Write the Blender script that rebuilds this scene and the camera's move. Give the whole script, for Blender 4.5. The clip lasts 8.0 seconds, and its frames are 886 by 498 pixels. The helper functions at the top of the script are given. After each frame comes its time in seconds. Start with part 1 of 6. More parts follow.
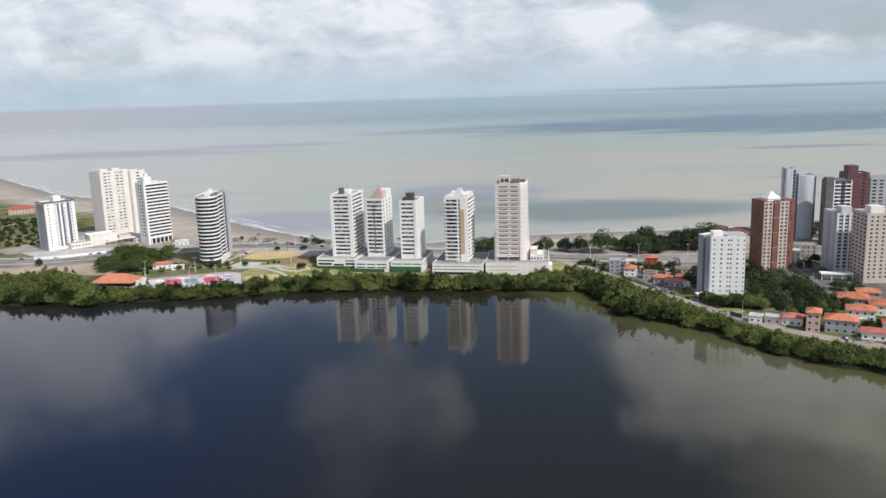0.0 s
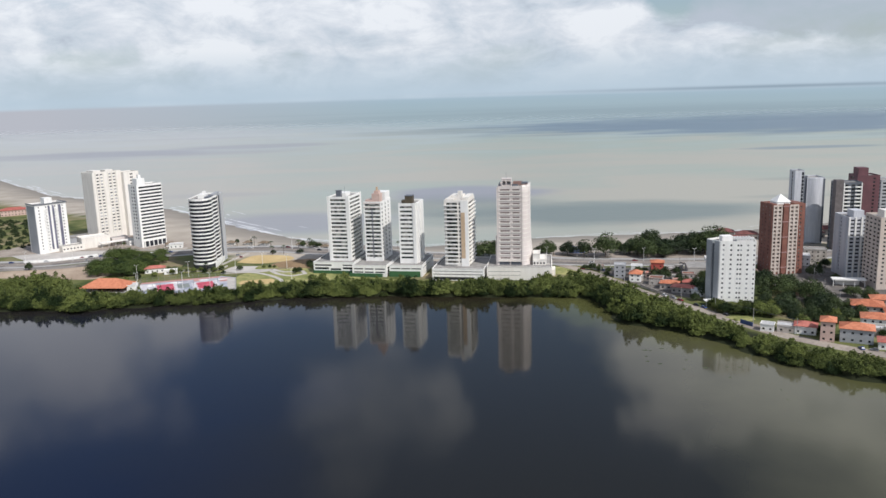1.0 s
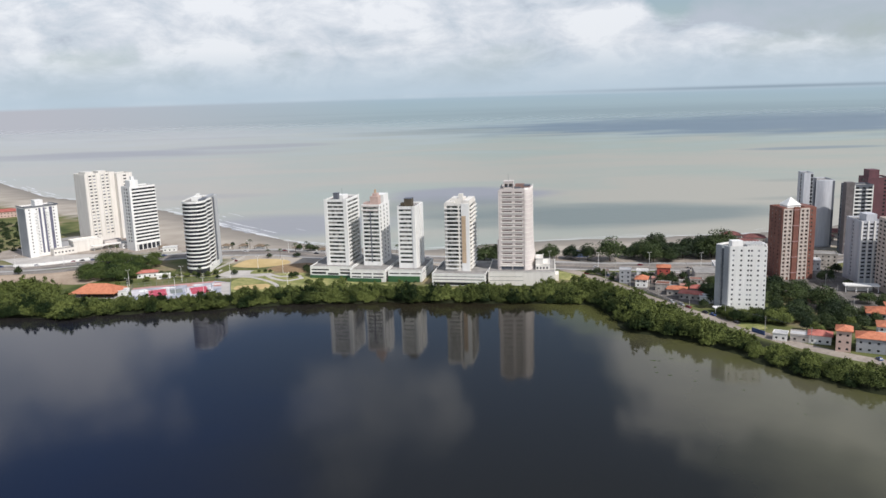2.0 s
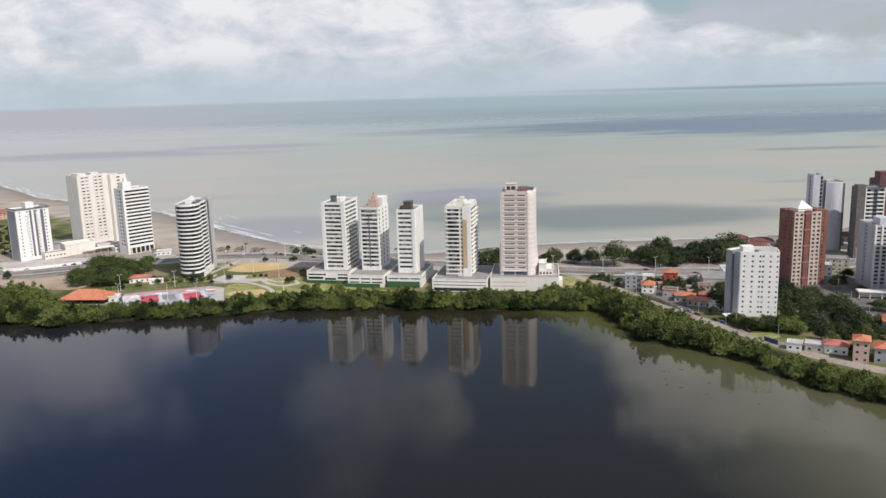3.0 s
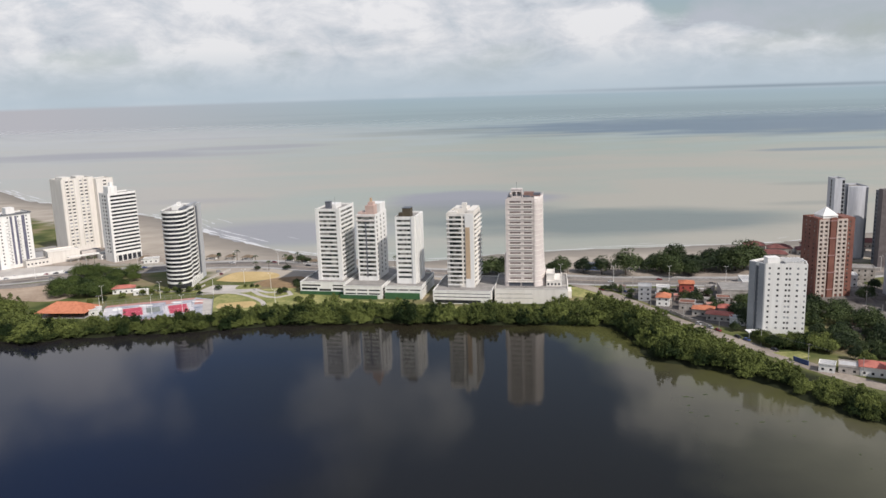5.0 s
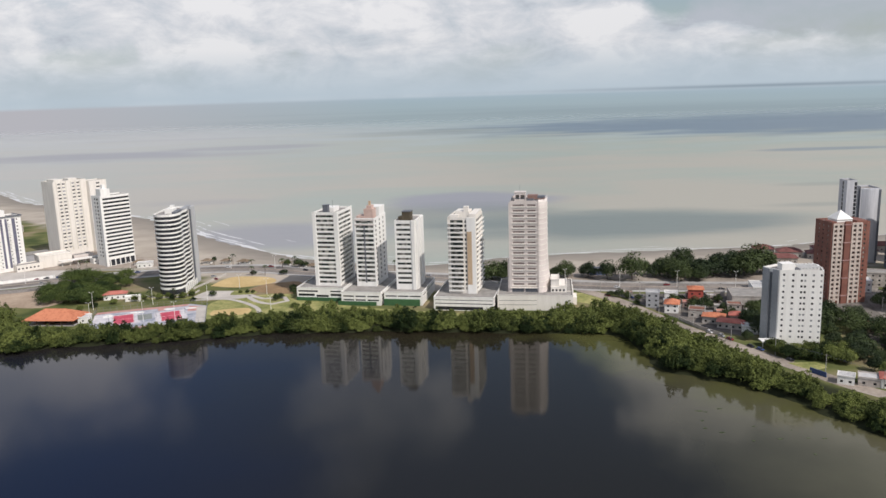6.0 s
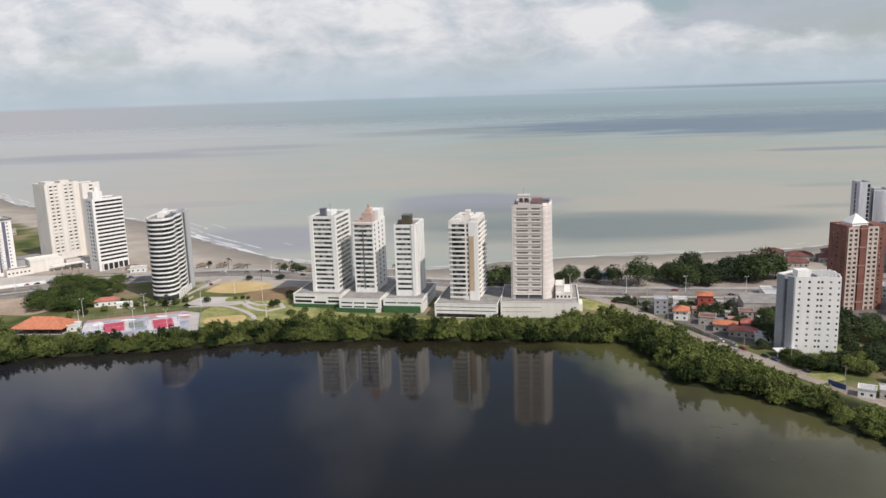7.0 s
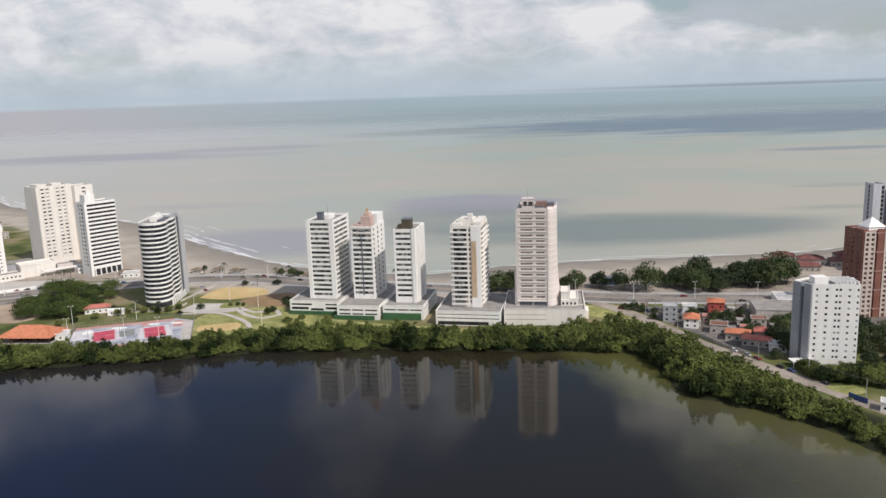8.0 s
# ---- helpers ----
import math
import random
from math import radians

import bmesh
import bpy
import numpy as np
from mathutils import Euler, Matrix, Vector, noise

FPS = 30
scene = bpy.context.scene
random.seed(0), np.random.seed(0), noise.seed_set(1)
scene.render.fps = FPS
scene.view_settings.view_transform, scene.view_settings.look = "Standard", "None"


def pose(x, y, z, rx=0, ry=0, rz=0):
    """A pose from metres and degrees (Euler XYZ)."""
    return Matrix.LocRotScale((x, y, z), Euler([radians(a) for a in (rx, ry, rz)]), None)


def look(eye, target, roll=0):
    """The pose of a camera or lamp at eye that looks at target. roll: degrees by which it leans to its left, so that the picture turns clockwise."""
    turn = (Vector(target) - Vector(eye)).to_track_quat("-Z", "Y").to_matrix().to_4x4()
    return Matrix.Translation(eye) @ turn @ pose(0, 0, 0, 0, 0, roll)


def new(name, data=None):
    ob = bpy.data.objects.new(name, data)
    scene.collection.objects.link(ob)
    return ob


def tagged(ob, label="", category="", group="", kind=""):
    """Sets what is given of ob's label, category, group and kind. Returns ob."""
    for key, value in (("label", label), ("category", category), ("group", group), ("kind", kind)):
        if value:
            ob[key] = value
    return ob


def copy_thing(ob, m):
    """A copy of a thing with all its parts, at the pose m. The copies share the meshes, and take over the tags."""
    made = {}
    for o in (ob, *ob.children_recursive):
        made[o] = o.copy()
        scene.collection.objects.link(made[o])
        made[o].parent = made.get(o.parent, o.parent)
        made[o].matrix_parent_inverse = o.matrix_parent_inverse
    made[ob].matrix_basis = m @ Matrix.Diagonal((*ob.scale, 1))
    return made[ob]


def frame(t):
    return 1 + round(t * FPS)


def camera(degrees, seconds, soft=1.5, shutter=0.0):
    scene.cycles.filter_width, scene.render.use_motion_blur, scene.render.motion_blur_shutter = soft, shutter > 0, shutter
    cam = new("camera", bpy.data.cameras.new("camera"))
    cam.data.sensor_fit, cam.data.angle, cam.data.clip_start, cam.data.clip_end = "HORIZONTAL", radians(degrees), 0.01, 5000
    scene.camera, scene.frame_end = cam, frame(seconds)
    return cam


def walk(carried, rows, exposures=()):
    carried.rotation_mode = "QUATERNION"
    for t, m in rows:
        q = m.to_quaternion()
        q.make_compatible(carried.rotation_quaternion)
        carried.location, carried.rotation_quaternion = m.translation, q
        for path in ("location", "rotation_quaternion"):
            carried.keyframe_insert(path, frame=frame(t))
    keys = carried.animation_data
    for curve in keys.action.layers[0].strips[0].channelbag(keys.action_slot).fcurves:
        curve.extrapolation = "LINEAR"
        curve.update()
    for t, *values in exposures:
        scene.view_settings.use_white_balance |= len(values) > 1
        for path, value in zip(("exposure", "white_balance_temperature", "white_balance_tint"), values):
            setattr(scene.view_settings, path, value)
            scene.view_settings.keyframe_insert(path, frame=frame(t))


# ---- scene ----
# The camera: a drone that glides level over a lagoon towards a row of towers.
cam = camera(58.5, 8.0, soft=1.5)
ROWS = [
    (0.0, 0.0, 0.0, 140.21, 0.0, -11.228, -1.723),
    (1.0, -0.67, 16.62, 140.24, -0.072, -11.234, -1.665),
    (2.0, -1.26, 33.27, 140.26, -0.125, -11.243, -1.631),
    (3.0, -1.78, 49.96, 140.29, -0.159, -11.253, -1.62),
    (4.0, -2.22, 66.68, 140.32, -0.174, -11.265, -1.633),
    (5.0, -2.59, 83.44, 140.35, -0.171, -11.279, -1.669),
    (6.0, -2.88, 100.23, 140.38, -0.148, -11.295, -1.729),
    (7.0, -3.1, 117.06, 140.42, -0.107, -11.312, -1.813),
    (8.0, -3.24, 133.92, 140.46, -0.047, -11.331, -1.92),
]
walk(cam, [(t, pose(x, y, z, 90 + pitch, 0, yaw) @ pose(0, 0, 0, 0, 0, roll)) for t, x, y, z, yaw, pitch, roll in ROWS],
     [(0.0, 0.0, 6220, 11), (1.5, 0.0, 6220, 11), (3.2, -0.05, 6490, 13), (8.0, -0.11, 6540, 13)])

# ---- light ----
SUN_EL, SUN_TO = 47.0, Vector((0.69, -0.72, 0.0))
sun_data = bpy.data.lights.new("sun", "SUN")
sun_data.energy, sun_data.angle, sun_data.color = 3.8, radians(0.8), (1.0, 0.95, 0.88)
sun = new("sun", sun_data)
to_sun = SUN_TO.normalized() * math.cos(radians(SUN_EL)) + Vector((0, 0, math.sin(radians(SUN_EL))))
sun.matrix_world = look(to_sun * 400, (0, 0, 0))

world = bpy.data.worlds.new("sky")
scene.world = world
world.use_nodes = True


def build_sky():
    nt = world.node_tree
    n, l = nt.nodes, nt.links
    n.clear()

    def node(kind, **kw):
        o = n.new(kind)
        for k, v in kw.items():
            if k == "op":
                o.operation = v
            else:
                o.inputs[k].default_value = v
        return o

    def mathn(op, a, b=None, clamp=False):
        o = n.new("ShaderNodeMath")
        o.operation, o.use_clamp = op, clamp
        for i, v in enumerate((a, b)):
            if v is None:
                continue
            if isinstance(v, (int, float)):
                o.inputs[i].default_value = v
            else:
                l.new(v, o.inputs[i])
        return o.outputs[0]

    def ramp(src, stops):
        o = n.new("ShaderNodeValToRGB")
        el = o.color_ramp.elements
        while len(el) < len(stops):
            el.new(0.5)
        for e, (p, c) in zip(el, stops):
            e.position, e.color = p, (*c, 1)
        l.new(src, o.inputs[0])
        return o.outputs[0]

    def mix(fac, a, b):
        o = n.new("ShaderNodeMix")
        o.data_type = "RGBA"
        for i, v in ((0, fac), (6, a), (7, b)):
            if isinstance(v, (int, float)):
                o.inputs[i].default_value = v
            elif isinstance(v, tuple):
                o.inputs[i].default_value = (*v, 1)
            else:
                l.new(v, o.inputs[i])
        return o.outputs[2]

    tc = n.new("ShaderNodeTexCoord")
    sep = n.new("ShaderNodeSeparateXYZ")
    l.new(tc.outputs["Generated"], sep.inputs[0])
    x, y, z = sep.outputs
    sky = n.new("ShaderNodeTexSky")
    sky.sky_type, sky.sun_disc = "NISHITA", False
    sky.sun_elevation = radians(SUN_EL)
    sky.sun_rotation = math.atan2(SUN_TO.x, SUN_TO.y)
    sky.air_density, sky.dust_density, sky.ozone_density = 1.0, 1.2, 1.0
    sky_gain = mix(0.0, sky.outputs[0], (0, 0, 0))
    scale = n.new("ShaderNodeVectorMath")
    scale.operation = "SCALE"
    l.new(sky_gain, scale.inputs[0])
    scale.inputs[3].default_value = 0.10
    blue = scale.outputs[0]
    # Cloud fields laid over the whole dome, thinning overhead.
    def field(scale_, squash, detail, off, rough=0.55, dist=0.0):
        mp = n.new("ShaderNodeMapping")
        l.new(tc.outputs["Generated"], mp.inputs[0])
        mp.inputs["Location"].default_value = off
        mp.inputs["Scale"].default_value = (1, 1, squash)
        o = n.new("ShaderNodeTexNoise")
        l.new(mp.outputs[0], o.inputs["Vector"])
        o.inputs["Scale"].default_value, o.inputs["Detail"].default_value = scale_, detail
        o.inputs["Roughness"].default_value, o.inputs["Distortion"].default_value = rough, dist
        return o.outputs["Fac"]

    across = mathn("DIVIDE", x, mathn("MAXIMUM", y, 0.05))

    # the banks' outlines wander, the more the higher they stand
    warp_u = mathn("ADD", across, mathn("MULTIPLY", mathn("SUBTRACT", field(6.0, 1.4, 5, (3.1, 0.7, 2.2)), 0.5), mathn("MULTIPLY", z, 1.3)))
    warp_z = mathn("ADD", z, mathn("MULTIPLY", mathn("SUBTRACT", field(6.0, 1.4, 5, (0.4, 5.7, 1.2)), 0.5), mathn("MULTIPLY", z, 0.7)))

    def bank(u0, z0, ru, rz):
        a = mathn("POWER", mathn("ABSOLUTE", mathn("MULTIPLY", mathn("SUBTRACT", warp_u, u0), 1 / ru)), 2.0)
        b = mathn("POWER", mathn("ABSOLUTE", mathn("MULTIPLY", mathn("SUBTRACT", warp_z, z0), 1 / rz)), 2.0)
        return mathn("EXPONENT", mathn("MULTIPLY", mathn("ADD", a, b), -1.0))

    big = field(2.6, 2.4, 6, CLOUD_OFF, 0.5, 0.2)
    puff = field(13.0, 2.1, 9, (1.3, 4.0, 1.0), 0.6, 0.3)
    # softer, veil-like cloud higher up
    soft = n.new("ShaderNodeMapRange")
    soft.inputs[1].default_value, soft.inputs[2].default_value = 0.14, 0.24
    soft.inputs[3].default_value, soft.inputs[4].default_value = 1.0, 0.35
    l.new(z, soft.inputs[0])
    puff = mathn("ADD", mathn("MULTIPLY", mathn("SUBTRACT", puff, 0.5), soft.outputs[0]), 0.5)
    form = mathn("ADD", mathn("MULTIPLY", big, 0.72), mathn("MULTIPLY", puff, 0.28))
    form = mathn("ADD", form, mathn("MULTIPLY", bank(0.17, 0.085, 0.10, 0.035), 0.08))
    form = mathn("ADD", form, mathn("MULTIPLY", bank(-0.45, 0.075, 0.30, 0.05), 0.08))
    form = mathn("SUBTRACT", form, mathn("MULTIPLY", bank(0.288, 0.095, 0.030, 0.024), 0.24))
    for u0, z0, ru, rz, amount in CLOUD_BANKS:
        form = mathn("ADD", form, mathn("MULTIPLY", bank(u0, z0, ru, rz), amount))
    thin = n.new("ShaderNodeMapRange")
    thin.inputs[1].default_value, thin.inputs[2].default_value = 0.15, 0.42
    thin.inputs[3].default_value, thin.inputs[4].default_value = 0.10, THIN
    l.new(z, thin.inputs[0])
    form = mathn("ADD", form, thin.outputs[0])
    cover = ramp(form, [(0.44, (0, 0, 0)), (0.60, (1, 1, 1))])
    shade = mathn("SUBTRACT", mathn("ADD", mathn("MULTIPLY", mathn("SUBTRACT", puff, 0.12), 0.95), mathn("MULTIPLY", big, 0.3)), mathn("MULTIPLY", bank(0.47, 0.078, 0.15, 0.020), 0.50))
    for u0, z0, ru, rz, amount in CLOUD_LIGHT:
        shade = mathn("ADD", shade, mathn("MULTIPLY", bank(u0, z0, ru, rz), amount))
    tone = ramp(shade, [(0.34, (0.50, 0.54, 0.60)), (0.43, (0.61, 0.66, 0.71)), (0.52, (0.725, 0.75, 0.785)), (0.64, (0.90, 0.905, 0.91))])
    clouds = mix(mathn("MULTIPLY", cover, 0.93), blue, tone)
    # Pale haze towards the horizon, and the far sea below it.
    haze_f = ramp(mathn("ABSOLUTE", z), [(0.0, (0.97, 0.97, 0.97)), (0.022, (0.75, 0.75, 0.75)), (0.055, (0.12, 0.12, 0.12)), (0.12, (0, 0, 0))])
    hazed = mix(haze_f, clouds, (0.50, 0.60, 0.67))
    # The sea goes on past the modelled water, streaked as it is, up to the horizon; a low far coast lies on it to the east.
    depth = mathn("MAXIMUM", mathn("MULTIPLY", z, -1.0), 0.004)
    comb = n.new("ShaderNodeCombineXYZ")
    l.new(mathn("MULTIPLY", mathn("DIVIDE", x, depth), 0.05), comb.inputs[0])
    l.new(mathn("MULTIPLY", mathn("DIVIDE", y, depth), 0.14), comb.inputs[1])
    st = n.new("ShaderNodeTexNoise")
    l.new(comb.outputs[0], st.inputs["Vector"])
    st.inputs["Scale"].default_value, st.inputs["Detail"].default_value = 1.6, 3
    far_sea = ramp(mathn("MULTIPLY", z, -25.0), [(0.15, (0.395, 0.505, 0.575)), (0.35, (0.375, 0.48, 0.53)), (0.75, (0.37, 0.46, 0.49))])
    far_sea = mix(mathn("MULTIPLY", mathn("SUBTRACT", -0.05, across), 2.2, True), far_sea, (0.49, 0.50, 0.535))
    # The dark eastern band of painted cloud shadow runs on in the far sea.
    east = mathn("MULTIPLY", mathn("ADD", across, mathn("MULTIPLY", st.outputs["Fac"], 0.6)), 1.9, True)
    shade_band = mathn("MULTIPLY", mathn("SUBTRACT", mathn("ADD", mathn("MULTIPLY", z, -1.0), mathn("MULTIPLY", st.outputs["Fac"], 0.010)), 0.024), 120.0, True)
    far_sea = mix(mathn("MULTIPLY", mathn("MULTIPLY", east, shade_band), 0.35), far_sea, (0.24, 0.31, 0.36))
    below = mathn("MULTIPLY", mathn("SUBTRACT", -0.0055, z), 300.0, True)
    out = mix(below, hazed, far_sea)
    su = mathn("POWER", mathn("ABSOLUTE", mathn("MULTIPLY", mathn("SUBTRACT", across, 0.42), 1 / 0.26)), 2.0)
    sz = mathn("POWER", mathn("ABSOLUTE", mathn("MULTIPLY", mathn("ADD", z, 0.0045), 1 / 0.0021)), 2.0)
    strip = mathn("MULTIPLY", mathn("EXPONENT", mathn("MULTIPLY", mathn("ADD", su, sz), -1.0)), 0.75)
    out = mix(strip, out, (0.24, 0.31, 0.37))
    bg = n.new("ShaderNodeBackground")
    l.new(out, bg.inputs[0])
    bg.inputs[1].default_value = 1.0
    wo = n.new("ShaderNodeOutputWorld")
    l.new(bg.outputs[0], wo.inputs[0])


CLOUD_OFF = (0.7, 0.2, 0.4)
THIN = -0.03
# broad clouds and clear gaps higher up: place across, height, half widths, thickening
CLOUD_BANKS = [(-0.03, 0.30, 0.11, 0.042, -0.12), (-0.58, 0.285, 0.13, 0.055, 0.22), (-0.42, 0.235, 0.22, 0.028, 0.20), (0.305, 0.325, 0.085, 0.060, 0.36), (-0.30, 0.34, 0.10, 0.06, -0.20), (0.05, 0.37, 0.10, 0.085, -0.36), (-0.45, 0.46, 0.26, 0.09, -0.16), (0.38, 0.46, 0.40, 0.06, -0.16), (-0.12, 0.45, 0.22, 0.06, 0.07), (0.29, 0.385, 0.07, 0.03, 0.10), (0.09, 0.41, 0.08, 0.08, -0.26), (0.50, 0.35, 0.14, 0.035, 0.20)]
# sunlit heaps and greyer decks among them: place across, height, half widths, lightening
CLOUD_LIGHT = [(-0.47, 0.040, 0.085, 0.013, 0.20), (-0.255, 0.054, 0.055, 0.011, 0.18), (-0.063, 0.023, 0.022, 0.006, 0.14), (0.185, 0.078, 0.060, 0.022, 0.17), (0.42, 0.040, 0.12, 0.010, 0.13), (-0.09, 0.095, 0.05, 0.012, 0.16), (-0.25, 0.105, 0.06, 0.014, 0.12), (-0.40, 0.082, 0.12, 0.014, -0.03), (-0.17, 0.070, 0.06, 0.010, -0.04), (-0.53, 0.250, 0.11, 0.035, 0.22), (-0.33, 0.248, 0.05, 0.022, 0.22), (-0.48, 0.315, 0.07, 0.045, 0.10), (0.20, 0.295, 0.07, 0.03, 0.14), (0.50, 0.35, 0.12, 0.03, 0.08), (0.27, 0.36, 0.07, 0.03, 0.16), (0.46, 0.108, 0.13, 0.020, -0.12)]
build_sky()

# ---- materials ----
def material(name, rough=0.6, metal=0.0, spec=0.5):
    m = bpy.data.materials.new(name)
    m.use_nodes = True
    b = m.node_tree.nodes["Principled BSDF"]
    b.inputs["Roughness"].default_value, b.inputs["Metallic"].default_value = rough, metal
    b.inputs["Specular IOR Level"].default_value = spec
    return m, m.node_tree, b


def surface(name, dark, light, scale=0.3, fine=3.0, rough=0.6, bump=0.1, spec=0.4, random_amount=0.0, metal=0.0, stretch=(1, 1, 1), lo=0.35, hi=0.65):
    """A base colour that drifts between two tones at two scales, with fine relief."""
    m, nt, b = material(name, rough, metal, spec)
    n, l = nt.nodes, nt.links
    tc = n.new("ShaderNodeTexCoord")
    mp = n.new("ShaderNodeMapping")
    mp.inputs["Scale"].default_value = stretch
    geo = n.new("ShaderNodeNewGeometry")
    l.new(geo.outputs["Position"], mp.inputs[0])
    a = n.new("ShaderNodeTexNoise")
    a.inputs["Scale"].default_value, a.inputs["Detail"].default_value = scale, 5
    f = n.new("ShaderNodeTexNoise")
    f.inputs["Scale"].default_value, f.inputs["Detail"].default_value = fine, 4
    for o in (a, f):
        l.new(mp.outputs[0], o.inputs["Vector"])
    s = n.new("ShaderNodeMath")
    s.operation = "MULTIPLY_ADD"
    l.new(f.outputs["Fac"], s.inputs[0])
    s.inputs[1].default_value = 0.4
    s2 = n.new("ShaderNodeMath")
    s2.operation = "MULTIPLY"
    s2.inputs[1].default_value = 0.6
    l.new(a.outputs["Fac"], s2.inputs[0])
    l.new(s2.outputs[0], s.inputs[2])
    src = s.outputs[0]
    if random_amount:
        info = n.new("ShaderNodeObjectInfo")
        r = n.new("ShaderNodeMath")
        r.operation = "MULTIPLY_ADD"
        l.new(info.outputs["Random"], r.inputs[0])
        r.inputs[1].default_value = random_amount
        sh = n.new("ShaderNodeMath")
        sh.operation = "SUBTRACT"
        l.new(src, sh.inputs[0])
        sh.inputs[1].default_value = random_amount / 2
        l.new(sh.outputs[0], r.inputs[2])
        src = r.outputs[0]
    cr = n.new("ShaderNodeValToRGB")
    cr.color_ramp.elements[0].position, cr.color_ramp.elements[0].color = lo, (*dark, 1)
    cr.color_ramp.elements[1].position, cr.color_ramp.elements[1].color = hi, (*light, 1)
    l.new(src, cr.inputs[0])
    l.new(cr.outputs[0], b.inputs["Base Color"])
    if bump:
        bp = n.new("ShaderNodeBump")
        bp.inputs["Strength"].default_value, bp.inputs["Distance"].default_value = bump, 0.1
        l.new(f.outputs["Fac"], bp.inputs["Height"])
        l.new(bp.outputs[0], b.inputs["Normal"])
    return m


WHITE = surface("white_render", (0.73, 0.715, 0.68), (0.86, 0.85, 0.815), 0.45, 2.2, 0.6, stretch=(1, 1, 0.10), lo=0.28, hi=0.60)
OFFWHITE = surface("cream_render", (0.67, 0.63, 0.57), (0.80, 0.765, 0.705), 0.45, 2.2, 0.6, stretch=(1, 1, 0.10), lo=0.28, hi=0.60)
PINKISH = surface("pale_pink_render", (0.59, 0.53, 0.495), (0.72, 0.655, 0.615), 0.08, 1.5, 0.6)
GREY = surface("grey_render", (0.30, 0.31, 0.33), (0.42, 0.43, 0.45), 0.08, 1.5, 0.6)
DARKGREY = surface("dark_grey_cladding", (0.09, 0.10, 0.12), (0.16, 0.17, 0.19), 0.1, 1.5, 0.5)
BROWN = surface("red_brown_brick_cladding", (0.16, 0.065, 0.05), (0.25, 0.11, 0.08), 0.15, 3.0, 0.7)
PURPLE = surface("maroon_cladding", (0.10, 0.045, 0.055), (0.16, 0.07, 0.08), 0.15, 2.0, 0.6)
TAN = surface("tan_cladding", (0.47, 0.34, 0.22), (0.60, 0.45, 0.31), 0.15, 2.0, 0.6)
CONCRETE = surface("concrete", (0.30, 0.29, 0.28), (0.46, 0.45, 0.43), 0.12, 1.2, 0.8)
ROOFGREY = surface("flat_roof_screed", (0.21, 0.20, 0.19), (0.35, 0.335, 0.31), 0.2, 1.5, 0.85)
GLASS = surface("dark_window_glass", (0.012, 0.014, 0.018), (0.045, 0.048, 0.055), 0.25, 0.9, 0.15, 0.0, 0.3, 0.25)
CURTAIN = surface("curtained_window_glass", (0.02, 0.022, 0.026), (0.42, 0.42, 0.43), 0.25, 0.9, 0.2, 0.0, 0.3, 0.75, lo=0.42, hi=0.75)


def room_glass(name):
    """Dark panes with blinds and curtains drawn here and there, room by room."""
    m, nt, b = material(name, 0.2, 0.0, 0.4)
    n, l = nt.nodes, nt.links
    geo = n.new("ShaderNodeNewGeometry")
    snap = n.new("ShaderNodeVectorMath")
    snap.operation = "SNAP"
    snap.inputs[1].default_value = (1.9, 1.9, 3.1)
    l.new(geo.outputs["Position"], snap.inputs[0])
    cell = n.new("ShaderNodeTexWhiteNoise")
    l.new(snap.outputs[0], cell.inputs["Vector"])
    info = n.new("ShaderNodeObjectInfo")
    add = n.new("ShaderNodeMath")
    add.operation = "MULTIPLY_ADD"
    l.new(info.outputs["Random"], add.inputs[0])
    add.inputs[1].default_value = 0.3
    l.new(cell.outputs["Value"], add.inputs[2])
    cr = n.new("ShaderNodeValToRGB")
    e = cr.color_ramp.elements
    e[0].position, e[0].color = 0.25, (0.018, 0.022, 0.022, 1)
    e[1].position, e[1].color = 1.25 / 1.3, (0.34, 0.33, 0.30, 1)
    for at_pos, col in ((0.55, (0.055, 0.07, 0.066, 1)), (0.80, (0.13, 0.125, 0.105, 1))):
        e.new(at_pos).color = col
    l.new(add.outputs[0], cr.inputs[0])
    l.new(cr.outputs[0], b.inputs["Base Color"])
    return m


ROOMS = room_glass("curtained_room_glass")
BEIGE = surface("beige_render", (0.46, 0.39, 0.34), (0.60, 0.52, 0.46), 0.45, 2.2, 0.7, stretch=(1, 1, 0.15))
GREENWALL = surface("green_painted_wall", (0.03, 0.09, 0.04), (0.06, 0.15, 0.06), 0.2, 1.5, 0.7)
ASPHALT = surface("worn_asphalt", (0.13, 0.118, 0.108), (0.29, 0.262, 0.235), 0.07, 0.7, 0.9, lo=0.40, hi=0.62)
DIRT = surface("bare_earth_road", (0.22, 0.185, 0.155), (0.40, 0.345, 0.29), 0.06, 0.5, 0.95)
PAVE = surface("pale_paving", (0.40, 0.37, 0.34), (0.54, 0.51, 0.47), 0.1, 1.0, 0.85)
FIELD = surface("sandy_field", (0.29, 0.215, 0.155), (0.46, 0.365, 0.275), 0.05, 0.5, 0.95)
SAND_Y = surface("yellow_sand", (0.44, 0.32, 0.14), (0.58, 0.44, 0.22), 0.06, 0.6, 0.95)
EARTH = surface("brown_earth", (0.20, 0.13, 0.07), (0.32, 0.22, 0.12), 0.08, 0.6, 0.95)
LAWN = surface("lawn", (0.12, 0.15, 0.035), (0.39, 0.36, 0.15), 0.09, 0.6, 0.95)
TILES = surface("orange_clay_tiles", (0.36, 0.115, 0.06), (0.58, 0.225, 0.125), 0.5, 2.0, 0.8, 0.2, 0.3, 0.25)
